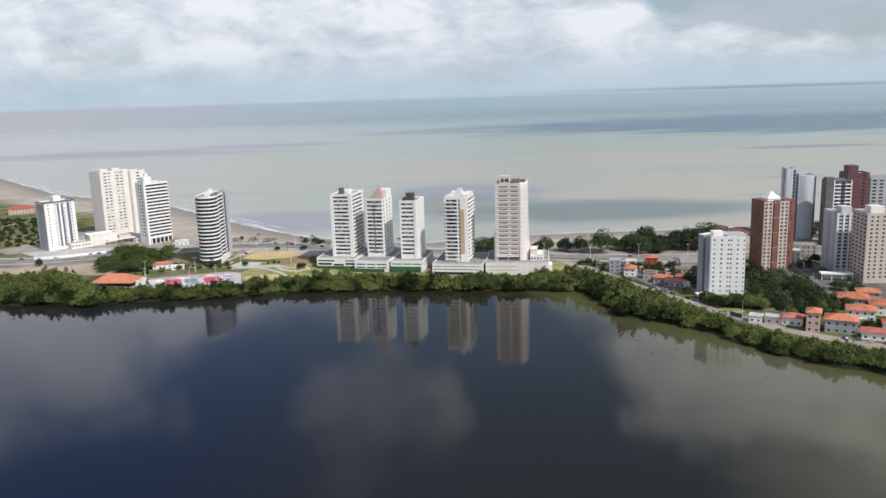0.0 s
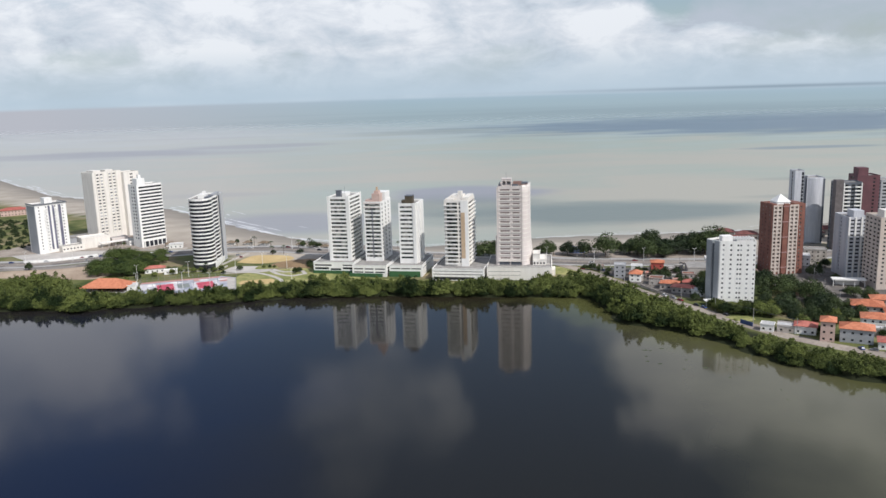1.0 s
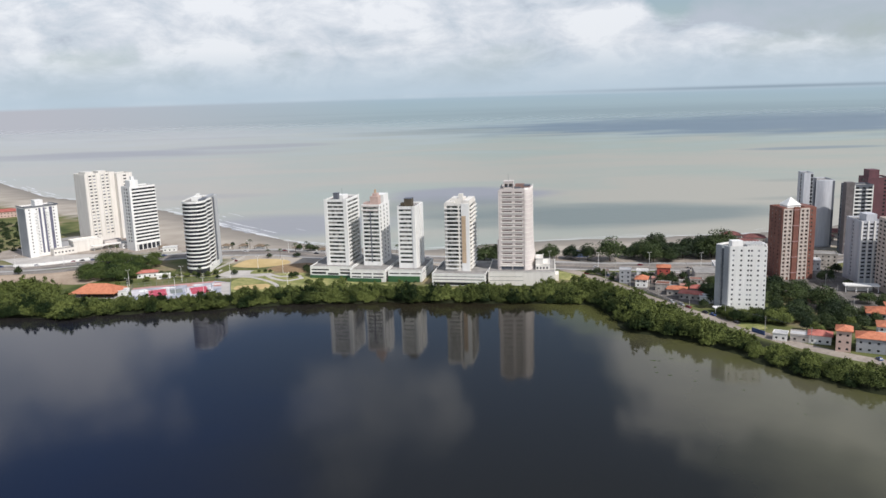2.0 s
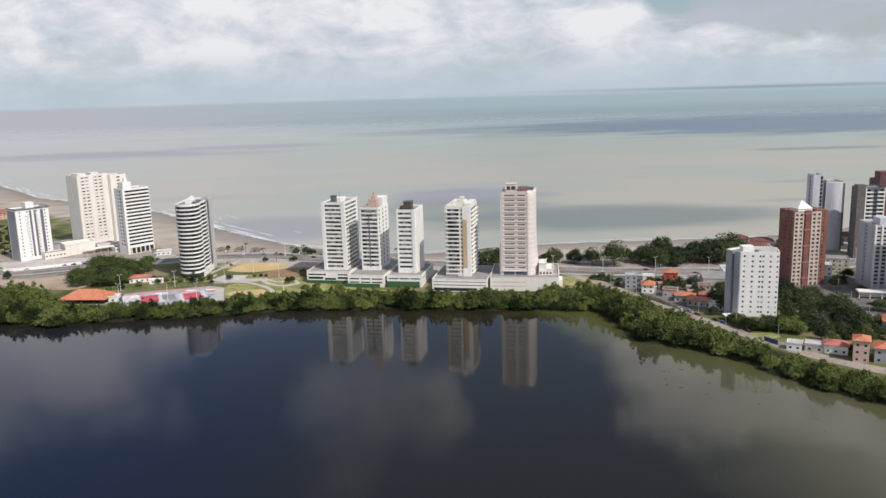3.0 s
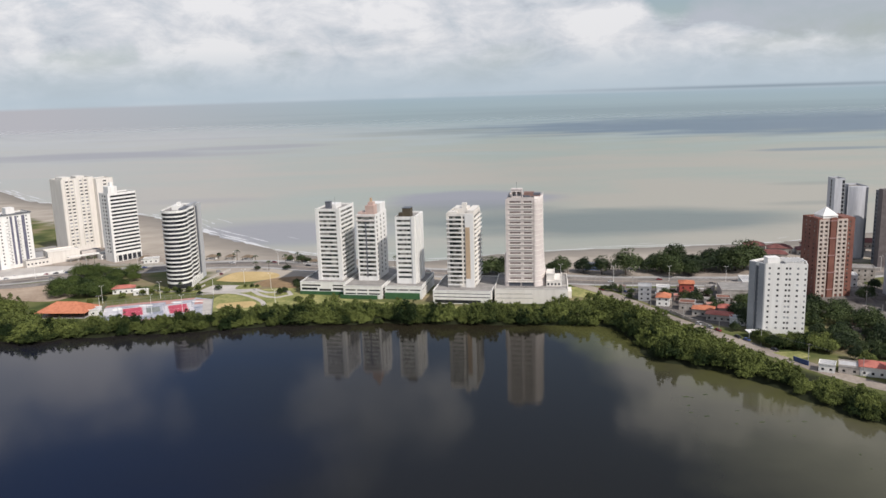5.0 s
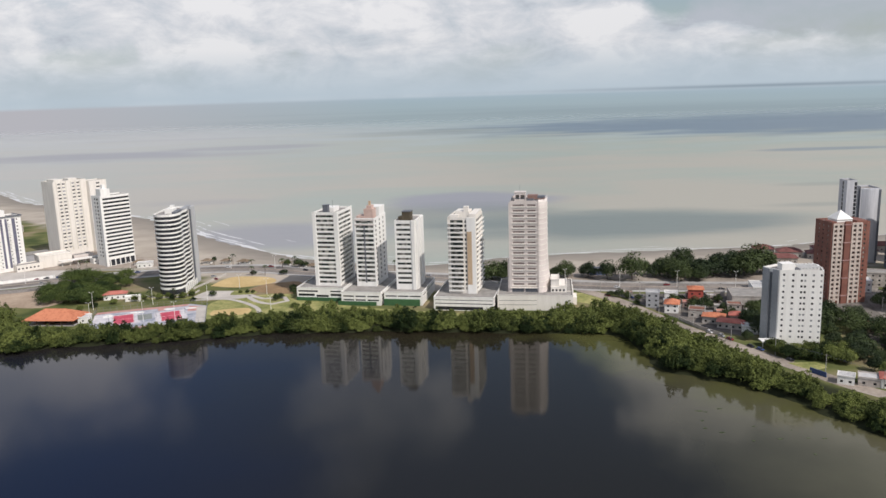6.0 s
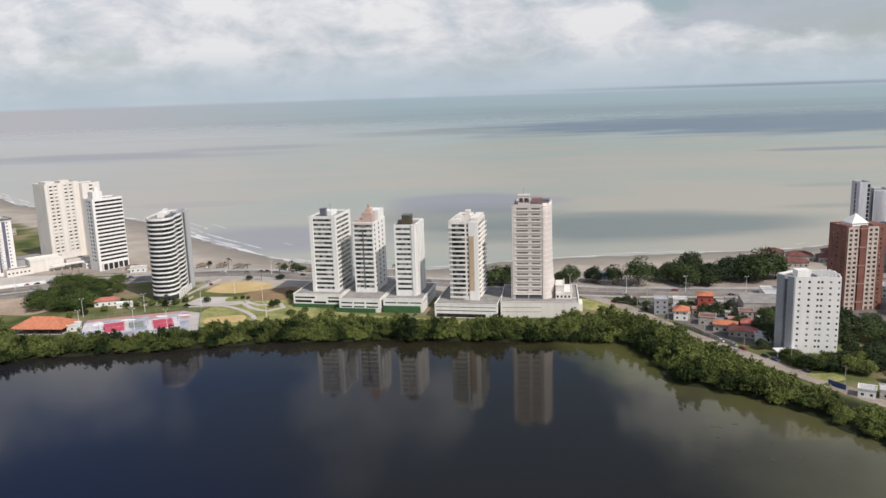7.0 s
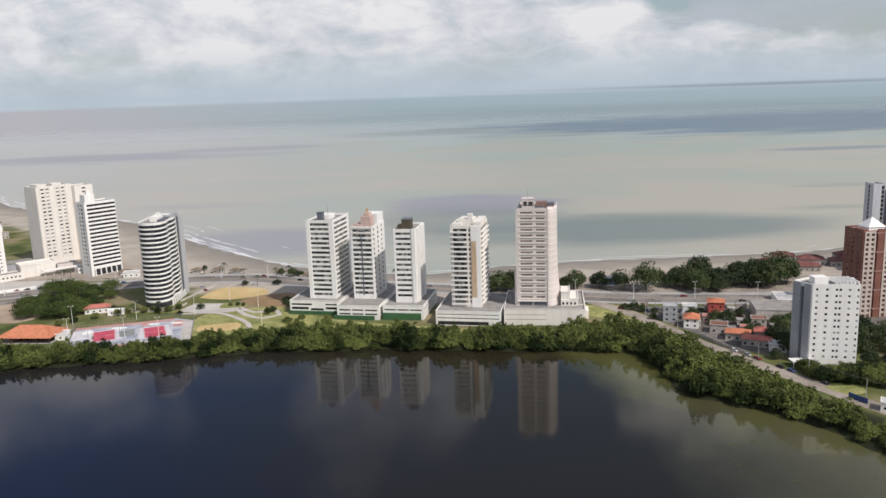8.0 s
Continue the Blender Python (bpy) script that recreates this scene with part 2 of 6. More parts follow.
TILES_RED = surface("red_clay_tiles", (0.33, 0.095, 0.075), (0.50, 0.18, 0.14), 0.3, 2.0, 0.8, 0.2, 0.3, 0.25)
BARK = surface("bark", (0.05, 0.04, 0.03), (0.12, 0.09, 0.06), 0.5, 4.0, 0.9)
LEAF = surface("mangrove_leaves", (0.016, 0.029, 0.009), (0.165, 0.195, 0.055), 0.09, 0.9, 0.65, 0.0, 0.12, 0.42, lo=0.36, hi=0.72)
LEAF_MID = surface("rain_tree_leaves", (0.020, 0.036, 0.012), (0.085, 0.115, 0.032), 0.12, 1.0, 0.65, 0.0, 0.12, 0.3)
LEAF_DARK = surface("dark_tree_leaves", (0.015, 0.028, 0.010), (0.062, 0.086, 0.027), 0.15, 1.2, 0.6, 0.0, 0.25, 0.3)
MAGENTA = surface("magenta_court_paint", (0.42, 0.05, 0.09), (0.55, 0.09, 0.13), 0.2, 1.0, 0.7)
COURTBLUE = surface("grey_blue_court_paint", (0.22, 0.25, 0.31), (0.50, 0.50, 0.54), 0.16, 0.9, 0.7, lo=0.38, hi=0.62)
COURTPINK = surface("faded_red_court_paint", (0.42, 0.20, 0.18), (0.55, 0.32, 0.28), 0.2, 1.0, 0.7)
METALGREY = surface("galvanised_metal", (0.25, 0.26, 0.27), (0.40, 0.41, 0.42), 0.3, 2.0, 0.45, 0.0, 0.5, 0.0, 0.6)


def lagoon_material():
    m, nt, b = material("lagoon_water", 0.065, 0.0, 0.42)
    n, l = nt.nodes, nt.links
    b.inputs["IOR"].default_value = 1.33
    geo = n.new("ShaderNodeNewGeometry")
    sep = n.new("ShaderNodeSeparateXYZ")
    l.new(geo.outputs["Position"], sep.inputs[0])
    noi = n.new("ShaderNodeTexNoise")
    noi.inputs["Scale"].default_value, noi.inputs["Detail"].default_value = 0.006, 4
    l.new(geo.outputs["Position"], noi.inputs["Vector"])
    # Silt: the east bank is turbid and olive, the open water dark.
    silt = n.new("ShaderNodeMapRange")
    silt.inputs[1].default_value, silt.inputs[2].default_value = -170.0, 190.0
    l.new(sep.outputs[0], silt.inputs[0])
    add = n.new("ShaderNodeMath")
    add.operation = "MULTIPLY_ADD"
    l.new(noi.outputs["Fac"], add.inputs[0])
    add.inputs[1].default_value = 0.5
    sub = n.new("ShaderNodeMath")
    sub.operation = "SUBTRACT"
    l.new(silt.outputs[0], sub.inputs[0])
    sub.inputs[1].default_value = 0.25
    l.new(sub.outputs[0], add.inputs[2])
    cr = n.new("ShaderNodeValToRGB")
    e = cr.color_ramp.elements
    e[0].position, e[0].color = 0.08, (0.006, 0.009, 0.024, 1)
    e[1].position, e[1].color = 0.85, (0.016, 0.0152, 0.0095, 1)
    mid = e.new(0.36)
    mid.color = (0.0145, 0.014, 0.013, 1)
    l.new(add.outputs[0], cr.inputs[0])
    fr = n.new("ShaderNodeTexNoise")
    fr.inputs["Scale"].default_value, fr.inputs["Detail"].default_value = 0.03, 5
    l.new(geo.outputs["Position"], fr.inputs["Vector"])

    def shallows(under, axis, near, far, wobble, tone, most=1.0):
        """Turbid water that thickens along an axis, with a frayed edge."""
        dot = n.new("ShaderNodeVectorMath")
        dot.operation = "DOT_PRODUCT"
        l.new(geo.outputs["Position"], dot.inputs[0])
        dot.inputs[1].default_value = axis
        w = n.new("ShaderNodeMath")
        w.operation = "MULTIPLY_ADD"
        l.new(fr.outputs["Fac"], w.inputs[0])
        w.inputs[1].default_value = wobble
        l.new(dot.outputs["Value"], w.inputs[2])
        r = n.new("ShaderNodeMapRange")
        r.inputs[1].default_value, r.inputs[2].default_value, r.inputs[4].default_value = near, far, most
        l.new(w.outputs[0], r.inputs[0])
        o = n.new("ShaderNodeMix")
        o.data_type = "RGBA"
        l.new(r.outputs[0], o.inputs[0])
        l.new(under, o.inputs[6])
        o.inputs[7].default_value = (*tone, 1)
        return o.outputs[2]

    body = shallows(cr.outputs[0], (1.0, 0.12, 0), 142.0, 216.0, 40.0, (0.088, 0.084, 0.052))
    # Olive band off the north bank: silt, plus the trees' dark reflection painted in.
    body = shallows(body, (-0.03, 1.0, 0), 520.0, 560.0, 40.0, (0.030, 0.025, 0.013), 0.6)
    # Weed and algae in the shallows of the east bank.
    body = shallows(body, (0.778, 0.629, 0), 390.0, 420.0, 60.0, (0.075, 0.078, 0.028))
    l.new(body, b.inputs["Base Color"])
    rip = n.new("ShaderNodeTexNoise")
    rip.inputs["Scale"].default_value, rip.inputs["Detail"].default_value = 0.25, 3
    l.new(geo.outputs["Position"], rip.inputs["Vector"])
    bp = n.new("ShaderNodeBump")
    bp.inputs["Strength"].default_value, bp.inputs["Distance"].default_value = 0.03, 0.3
    l.new(rip.outputs["Fac"], bp.inputs["Height"])
    l.new(bp.outputs[0], b.inputs["Normal"])
    return m


# centre, half widths, softness of the edge, strength and tone of the tongues of clearer sea and, in dark blue, of
# painted cloud shadow
CLOUD_SHADE, GREENISH, LILAC, TURQUOISE = (0.13, 0.185, 0.235), (0.17, 0.205, 0.195), (0.27, 0.275, 0.31), (0.285, 0.36, 0.36)
TONGUES = [(100, 4600, 1500, 1900, 0.9, 0.75, TURQUOISE), (1350, 2950, 1500, 960, 0.5, 0.95, CLOUD_SHADE), (-40, 2900, 420, 380, 0.8, 0.45, GREENISH), (2100, 3600, 1700, 900, 0.7, 0.6, CLOUD_SHADE),
           (820, 1740, 190, 45, 0.5, 0.6, CLOUD_SHADE), (-860, 2150, 520, 210, 0.7, 0.7, LILAC), (-560, 2330, 300, 150, 0.6, 0.6, LILAC), (-900, 2900, 500, 130, 0.9, 0.25, LILAC),
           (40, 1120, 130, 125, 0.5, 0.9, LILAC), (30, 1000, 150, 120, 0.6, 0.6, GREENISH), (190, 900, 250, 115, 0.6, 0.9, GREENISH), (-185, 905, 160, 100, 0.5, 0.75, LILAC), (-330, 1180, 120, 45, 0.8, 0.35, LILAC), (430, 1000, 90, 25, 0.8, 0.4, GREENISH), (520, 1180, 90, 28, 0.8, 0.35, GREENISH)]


def sea_material():
    m, nt, b = material("sea_water", 0.4, 0.0, 0.3)
    n, l = nt.nodes, nt.links
    b.inputs["IOR"].default_value = 1.33
    geo = n.new("ShaderNodeNewGeometry")
    sep = n.new("ShaderNodeSeparateXYZ")
    l.new(geo.outputs["Position"], sep.inputs[0])
    mp = n.new("ShaderNodeMapping")
    mp.inputs["Scale"].default_value = (0.0016, 0.0032, 1)
    mp.inputs["Location"].default_value = (0.4, 1.3, 0)
    l.new(geo.outputs["Position"], mp.inputs[0])
    plume = n.new("ShaderNodeTexNoise")
    plume.inputs["Scale"].default_value, plume.inputs["Detail"].default_value = 1.6, 5
    plume.inputs["Distortion"].default_value = 0.6
    l.new(mp.outputs[0], plume.inputs["Vector"])
    dist = n.new("ShaderNodeMapRange")
    dist.inputs[1].default_value, dist.inputs[2].default_value = 1500.0, 3600.0
    l.new(sep.outputs[1], dist.inputs[0])
    add = n.new("ShaderNodeMath")
    add.operation = "MULTIPLY_ADD"
    l.new(plume.outputs["Fac"], add.inputs[0])
    add.inputs[1].default_value = 1.25
    sub = n.new("ShaderNodeMath")
    sub.operation = "MULTIPLY_ADD"
    l.new(dist.outputs[0], sub.inputs[0])
    sub.inputs[1].default_value, sub.inputs[2].default_value = 0.75, -0.38
    l.new(sub.outputs[0], add.inputs[2])
    cr = n.new("ShaderNodeValToRGB")
    e = cr.color_ramp.elements
    e[0].position, e[0].color = 0.15, (0.385, 0.37, 0.31, 1)
    e[1].position, e[1].color = 0.85, (0.335, 0.40, 0.40, 1)
    mid = e.new(0.45)
    mid.color = (0.315, 0.36, 0.31, 1)
    l.new(add.outputs[0], cr.inputs[0])
    # The silt is palest towards the west.
    west = n.new("ShaderNodeMapRange")
    west.inputs[1].default_value, west.inputs[2].default_value = 150.0, -900.0
    west.inputs[3].default_value, west.inputs[4].default_value = 0.0, 0.6
    l.new(sep.outputs[0], west.inputs[0])
    pale = n.new("ShaderNodeMix")
    pale.data_type = "RGBA"
    l.new(west.outputs[0], pale.inputs[0])
    l.new(cr.outputs[0], pale.inputs[6])
    pale.inputs[7].default_value = (0.475, 0.46, 0.45, 1)
    # Long tongues of clearer water in the silt, and dark ones of cloud shadow painted in.
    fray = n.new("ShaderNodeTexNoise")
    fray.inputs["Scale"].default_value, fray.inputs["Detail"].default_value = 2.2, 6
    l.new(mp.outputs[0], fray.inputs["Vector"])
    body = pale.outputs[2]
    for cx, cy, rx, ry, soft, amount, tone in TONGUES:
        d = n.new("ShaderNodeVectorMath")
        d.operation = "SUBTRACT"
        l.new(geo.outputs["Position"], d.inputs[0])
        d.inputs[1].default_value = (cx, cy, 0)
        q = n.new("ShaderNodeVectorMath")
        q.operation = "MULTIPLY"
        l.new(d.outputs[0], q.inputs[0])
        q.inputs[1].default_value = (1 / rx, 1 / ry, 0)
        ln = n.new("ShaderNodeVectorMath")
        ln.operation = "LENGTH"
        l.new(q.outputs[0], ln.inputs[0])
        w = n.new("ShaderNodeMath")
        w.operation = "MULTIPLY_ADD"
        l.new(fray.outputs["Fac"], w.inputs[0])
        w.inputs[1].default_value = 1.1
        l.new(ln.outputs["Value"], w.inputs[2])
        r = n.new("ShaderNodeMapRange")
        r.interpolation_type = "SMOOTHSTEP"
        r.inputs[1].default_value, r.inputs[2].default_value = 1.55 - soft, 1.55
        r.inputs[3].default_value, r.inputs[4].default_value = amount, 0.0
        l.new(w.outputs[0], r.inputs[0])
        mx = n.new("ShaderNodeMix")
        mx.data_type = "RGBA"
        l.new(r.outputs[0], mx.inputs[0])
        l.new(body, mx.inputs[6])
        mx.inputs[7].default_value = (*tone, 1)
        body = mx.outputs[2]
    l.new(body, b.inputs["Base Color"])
    rip = n.new("ShaderNodeTexNoise")
    rip.inputs["Scale"].default_value, rip.inputs["Detail"].default_value = 0.08, 5
    l.new(geo.outputs["Position"], rip.inputs["Vector"])
    calm = n.new("ShaderNodeMapRange")
    calm.inputs[1].default_value, calm.inputs[2].default_value = 900.0, 2600.0
    calm.inputs[3].default_value, calm.inputs[4].default_value = 0.22, 0.0
    l.new(sep.outputs[1], calm.inputs[0])
    bp = n.new("ShaderNodeBump")
    bp.inputs["Distance"].default_value = 1.0
    l.new(calm.outputs[0], bp.inputs["Strength"])
    l.new(rip.outputs["Fac"], bp.inputs["Height"])
    l.new(bp.outputs[0], b.inputs["Normal"])
    # Alpha fades the far edge into the backdrop sea, a painted stand-in for haze.
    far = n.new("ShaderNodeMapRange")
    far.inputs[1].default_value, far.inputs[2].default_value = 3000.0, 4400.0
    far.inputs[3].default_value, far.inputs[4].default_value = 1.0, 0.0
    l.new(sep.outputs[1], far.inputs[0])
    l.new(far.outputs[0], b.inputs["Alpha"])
    return m


def land_material():
    """Sand and mud where the attributes say so, scrub and dry grass elsewhere."""
    m, nt, b = material("land", 0.95, 0.0, 0.2)
    n, l = nt.nodes, nt.links
    geo = n.new("ShaderNodeNewGeometry")
    at = n.new("ShaderNodeAttribute")
    at.attribute_name = "sand"
    a = n.new("ShaderNodeTexNoise")
    a.inputs["Scale"].default_value, a.inputs["Detail"].default_value = 0.035, 8
    l.new(geo.outputs["Position"], a.inputs["Vector"])
    g = n.new("ShaderNodeValToRGB")
    e = g.color_ramp.elements
    e[0].position, e[0].color = 0.35, (0.055, 0.075, 0.022, 1)
    e[1].position, e[1].color = 0.68, (0.26, 0.21, 0.13, 1)
    mid = e.new(0.5)
    mid.color = (0.13, 0.14, 0.05, 1)
    l.new(a.outputs["Fac"], g.inputs[0])
    s = n.new("ShaderNodeValToRGB")
    e = s.color_ramp.elements
    e[0].position, e[0].color = 0.3, (0.33, 0.29, 0.243, 1)
    e[1].position, e[1].color = 0.7, (0.46, 0.41, 0.345, 1)
    l.new(a.outputs["Fac"], s.inputs[0])
    mx = n.new("ShaderNodeMix")
    mx.data_type = "RGBA"
    l.new(at.outputs["Fac"], mx.inputs[0])
    l.new(g.outputs[0], mx.inputs[6])
    l.new(s.outputs[0], mx.inputs[7])
    # The sand is dark where the tide has wetted it.
    sp = n.new("ShaderNodeSeparateXYZ")
    l.new(geo.outputs["Position"], sp.inputs[0])
    wet = n.new("ShaderNodeMapRange")
    wet.inputs[1].default_value, wet.inputs[2].default_value = 0.6, 3.9
    wet.inputs[3].default_value, wet.inputs[4].default_value = 0.85, 0.0
    l.new(sp.outputs[2], wet.inputs[0])
    mw = n.new("ShaderNodeMix")
    mw.data_type = "RGBA"
    l.new(wet.outputs[0], mw.inputs[0])
    l.new(mx.outputs[2], mw.inputs[6])
    mw.inputs[7].default_value = (0.215, 0.197, 0.172, 1)
    mud = n.new("ShaderNodeAttribute")
    mud.attribute_name = "mud"
    my = n.new("ShaderNodeMix")
    my.data_type = "RGBA"
    l.new(mud.outputs["Fac"], my.inputs[0])
    l.new(mw.outputs[2], my.inputs[6])
    my.inputs[7].default_value = (0.020, 0.024, 0.010, 1)
    l.new(my.outputs[2], b.inputs["Base Color"])
    return m


LAGOON, SEA, LAND = lagoon_material(), sea_material(), land_material()

# ---- building blocks ----
G, LEVEL = 4.0, 1.6  # height of the land and of the lagoon above the sea


def mesh_object(name, bm, mat, parent=None, label="", smooth=False):
    me = bpy.data.meshes.new(name)
    bm.to_mesh(me)
    bm.free()
    me.materials.append(mat)
    if smooth:
        for p in me.polygons:
            p.use_smooth = True
    ob = new(name, me)
    ob.parent = parent
    if label:
        ob["label"] = label
    return ob


def part(name, bm, mat, parent, label="", smooth=False):
    return mesh_object(name, bm, mat, parent, label, smooth)


def thing(name, x, y, z, rz, label, category, group="", kind=""):
    e = new(name)
    e.matrix_world = pose(x, y, z, 0, 0, rz)
    e.empty_display_size = 1.0
    return tagged(e, label, category, group, kind)


def box(bm, x0, y0, z0, x1, y1, z1):
    v = [bm.verts.new(p) for p in ((x0, y0, z0), (x1, y0, z0), (x1, y1, z0), (x0, y1, z0), (x0, y0, z1), (x1, y0, z1), (x1, y1, z1), (x0, y1, z1))]
    for f in ((3, 2, 1, 0), (4, 5, 6, 7), (0, 1, 5, 4), (1, 2, 6, 5), (2, 3, 7, 6), (3, 0, 4, 7)):
        bm.faces.new([v[i] for i in f])
    return v


def boxes(*rows):
    bm = bmesh.new()
    for r in rows:
        box(bm, *r)
    return bm


def prism(bm, pts, z0, z1):
    """A closed slab over a counter-clockwise outline."""
    lo = [bm.verts.new((x, y, z0)) for x, y in pts]
    hi = [bm.verts.new((x, y, z1)) for x, y in pts]
    bm.faces.new(hi)
    bm.faces.new(lo[::-1])
    k = len(pts)
    for i in range(k):
        j = (i + 1) % k
        bm.faces.new((lo[i], lo[j], hi[j], hi[i]))


def tube(bm, p, q, r0, r1, k=8):
    p, q = Vector(p), Vector(q)
    d = (q - p).normalized()
    s = d.orthogonal().normalized()
    t = d.cross(s)
    a = [bm.verts.new(p + (s * math.cos(2 * math.pi * i / k) + t * math.sin(2 * math.pi * i / k)) * r0) for i in range(k)]
    b = [bm.verts.new(q + (s * math.cos(2 * math.pi * i / k) + t * math.sin(2 * math.pi * i / k)) * r1) for i in range(k)]
    for i in range(k):
        j = (i + 1) % k
        bm.faces.new((a[i], a[j], b[j], b[i]))
    bm.faces.new(b)
    bm.faces.new(a[::-1])


REVEAL = 0.35
pane_meshes = {}


def pane_mesh(w, h, mat):
    key = (round(w, 1), round(h, 1), mat.name)
    if key not in pane_meshes:
        bm = boxes((-key[0] / 2, 0.0, -key[1] / 2, key[0] / 2, 0.05, key[1] / 2))
        me = bpy.data.meshes.new("window")
        bm.to_mesh(me)
        bm.free()
        me.materials.append(mat)
        pane_meshes[key] = me
    return pane_meshes[key]


def facade(bm, p, q, z0, z1, rects):
    """A wall face from p to q (outside to the right of the way from p to q seen from above is outwards),
    with an opening, set back by the reveal, for each rect (u0, u1, za, zb)."""
    p, q = Vector((*p, 0)), Vector((*q, 0))
    w = (q - p).length
    u = (q - p) / w
    inward = Vector((-u.y, u.x, 0)) * REVEAL
    us = sorted({0.0, w, *[r[0] for r in rects], *[r[1] for r in rects]})
    zs = sorted({z0, z1, *[r[2] for r in rects], *[r[3] for r in rects]})
    made = {}

    def vert(a, z):
        key = (a, z)
        if key not in made:
            made[key] = bm.verts.new(p + u * a + Vector((0, 0, z)))
        return made[key]

    opened = {}
    for r in rects:
        i0, i1 = us.index(r[0]), us.index(r[1])
        j0, j1 = zs.index(r[2]), zs.index(r[3])
        for i in range(i0, i1):
            for j in range(j0, j1):
                opened[(i, j)] = True
    for i in range(len(us) - 1):
        for j in range(len(zs) - 1):
            if (i, j) not in opened:
                bm.faces.new((vert(us[i], zs[j]), vert(us[i + 1], zs[j]), vert(us[i + 1], zs[j + 1]), vert(us[i], zs[j + 1])))
    for a, b, c, d in rects:
        o = [p + u * s + Vector((0, 0, z)) for s, z in ((a, c), (b, c), (b, d), (a, d))]
        ov = [bm.verts.new(v) for v in o]
        iv = [bm.verts.new(v + inward) for v in o]
        for k in range(4):
            if (k == 1 and b > w - 0.01) or (k == 3 and a < 0.01):
                continue
            m = (k + 1) % 4
            bm.faces.new((ov[m], ov[k], iv[k], iv[m]))
    return p, u, inward


def tower(name, x, y, rz, outline, z0, z1, bays, wall, label, glass=GLASS, first=1.2, floors=16, sill=0.95, head=2.35, parapet=1.1, category="apartment tower", group="apartment towers by the shore"):
    """A tower over a counter-clockwise outline in its own axes. bays: for each side the window spans (u0, u1), as parts of its
    length; one window a floor is built for each."""
    t = thing(name, x, y, z0, rz, label, category, group)
    h = (z1 - z0 - first - parapet) / floors
    bm = bmesh.new()
    k = len(outline)
    panes = []
    for i in range(k):
        p, q = outline[i], outline[(i + 1) % k]
        w = math.dist(p, q)
        rects = []
        for f in range(floors):
            za = round(first + f * h + sill * h / 3.0, 3)
            zb = round(first + f * h + head * h / 3.0, 3)
            for a, b in bays[i % len(bays)]:
                rects.append((round(a * w, 3), round(b * w, 3), za, zb))
        pp, u, inward = facade(bm, p, q, 0.0, z1 - z0, rects)
        for a, b, za, zb in rects:
            panes.append((pp + u * (a + b) / 2 + inward * 0.8 + Vector((0, 0, (za + zb) / 2)), math.atan2(u.y, u.x), b - a, zb - za))
    rim = [bm.verts.new((*p, z1 - z0 - parapet)) for p in outline]
    bm.faces.new(rim)
    deck = bmesh.new()
    prism(deck, [tuple(Vector(p) * 0.97 + Vector((sum(q[0] for q in outline), sum(q[1] for q in outline))) * (0.03 / k)) for p in outline], z1 - z0 - parapet + 0.02, z1 - z0 - parapet + 0.14)
    part("roof_deck", deck, ROOFGREY, t, "grey screed roof")
    bmesh.ops.remove_doubles(bm, verts=bm.verts, dist=0.002)
    part("wall", bm, wall, t)
    inset = bmesh.new()
    # inner face of the parapet
    cx, cy = sum(p[0] for p in outline) / k, sum(p[1] for p in outline) / k
    inner = [(cx + (p[0] - cx) * 0.965, cy + (p[1] - cy) * 0.965) for p in outline]
    for i in range(k):
        j = (i + 1) % k
        a, b, c, d = outline[i], outline[j], inner[j], inner[i]
        top = z1 - z0 + 0.12
        vs = [inset.verts.new((*v, top)) for v in (a, b, c, d)]
        inset.faces.new(vs)
        lo = [inset.verts.new((*v, top - parapet)) for v in (c, d)]
        inset.faces.new((vs[3], vs[2], lo[0], lo[1]))
        out = [inset.verts.new((*v, top - 0.12)) for v in (a, b)]
        inset.faces.new((vs[1], vs[0], out[0], out[1]))
    part("parapet", inset, wall, t)
    for place, ang, w, hh in panes:
        o = new("window", pane_mesh(w, hh, glass))
        o.parent = t
        o.matrix_basis = Matrix.Translation(place) @ Matrix.Rotation(ang, 4, "Z")
    return t


def rect_outline(w, d):
    return [(0, 0), (w, 0), (w, d), (0, d)]
# ---- the setting: lagoon, sea and the spit of land between ----
SHORE = [(-889.8, 572.2), (-593.2, 560.3), (-326.3, 541.5), (-267.9, 536.6), (-247.2, 530.6), (-229.4, 537.6), (-206.6, 539.5), (-189.8, 542.5), (-173.0, 541.5), (-155.2, 544.5), (-138.4, 546.5), (-121.6, 550.4), (-103.8, 552.4), (-68.2, 551.4), (-31.7, 549.4), (-13.9, 546.5), (3.9, 544.5), (21.7, 542.5), (38.5, 538.6), (56.3, 536.6), (73.1, 534.6), (89.9, 530.6), (99.8, 518.8), (100.8, 490.1), (102.8, 475.3), (109.7, 465.4), (122.6, 456.5), (133.4, 447.6), (143.3, 434.8), (151.2, 420.9), (159.1, 406.1), (165.1, 393.2), (177.9, 379.4), (208.6, 354.7), (296.6, 297.3), (415.2, 178.7), (514.0, -98.1), (593.1, -691.3)]
COAST = [(-2400, 3300), (-838, 1522), (-603, 1236), (-512, 1169), (-353, 1042), (-263, 926), (-205, 858), (-157, 806), (-122, 777), (-86, 756), (-10, 736), (50, 756), (98, 764), (159, 766), (217, 767), (300, 772), (345, 788), (500, 840), (800, 980), (2400, 1500)]


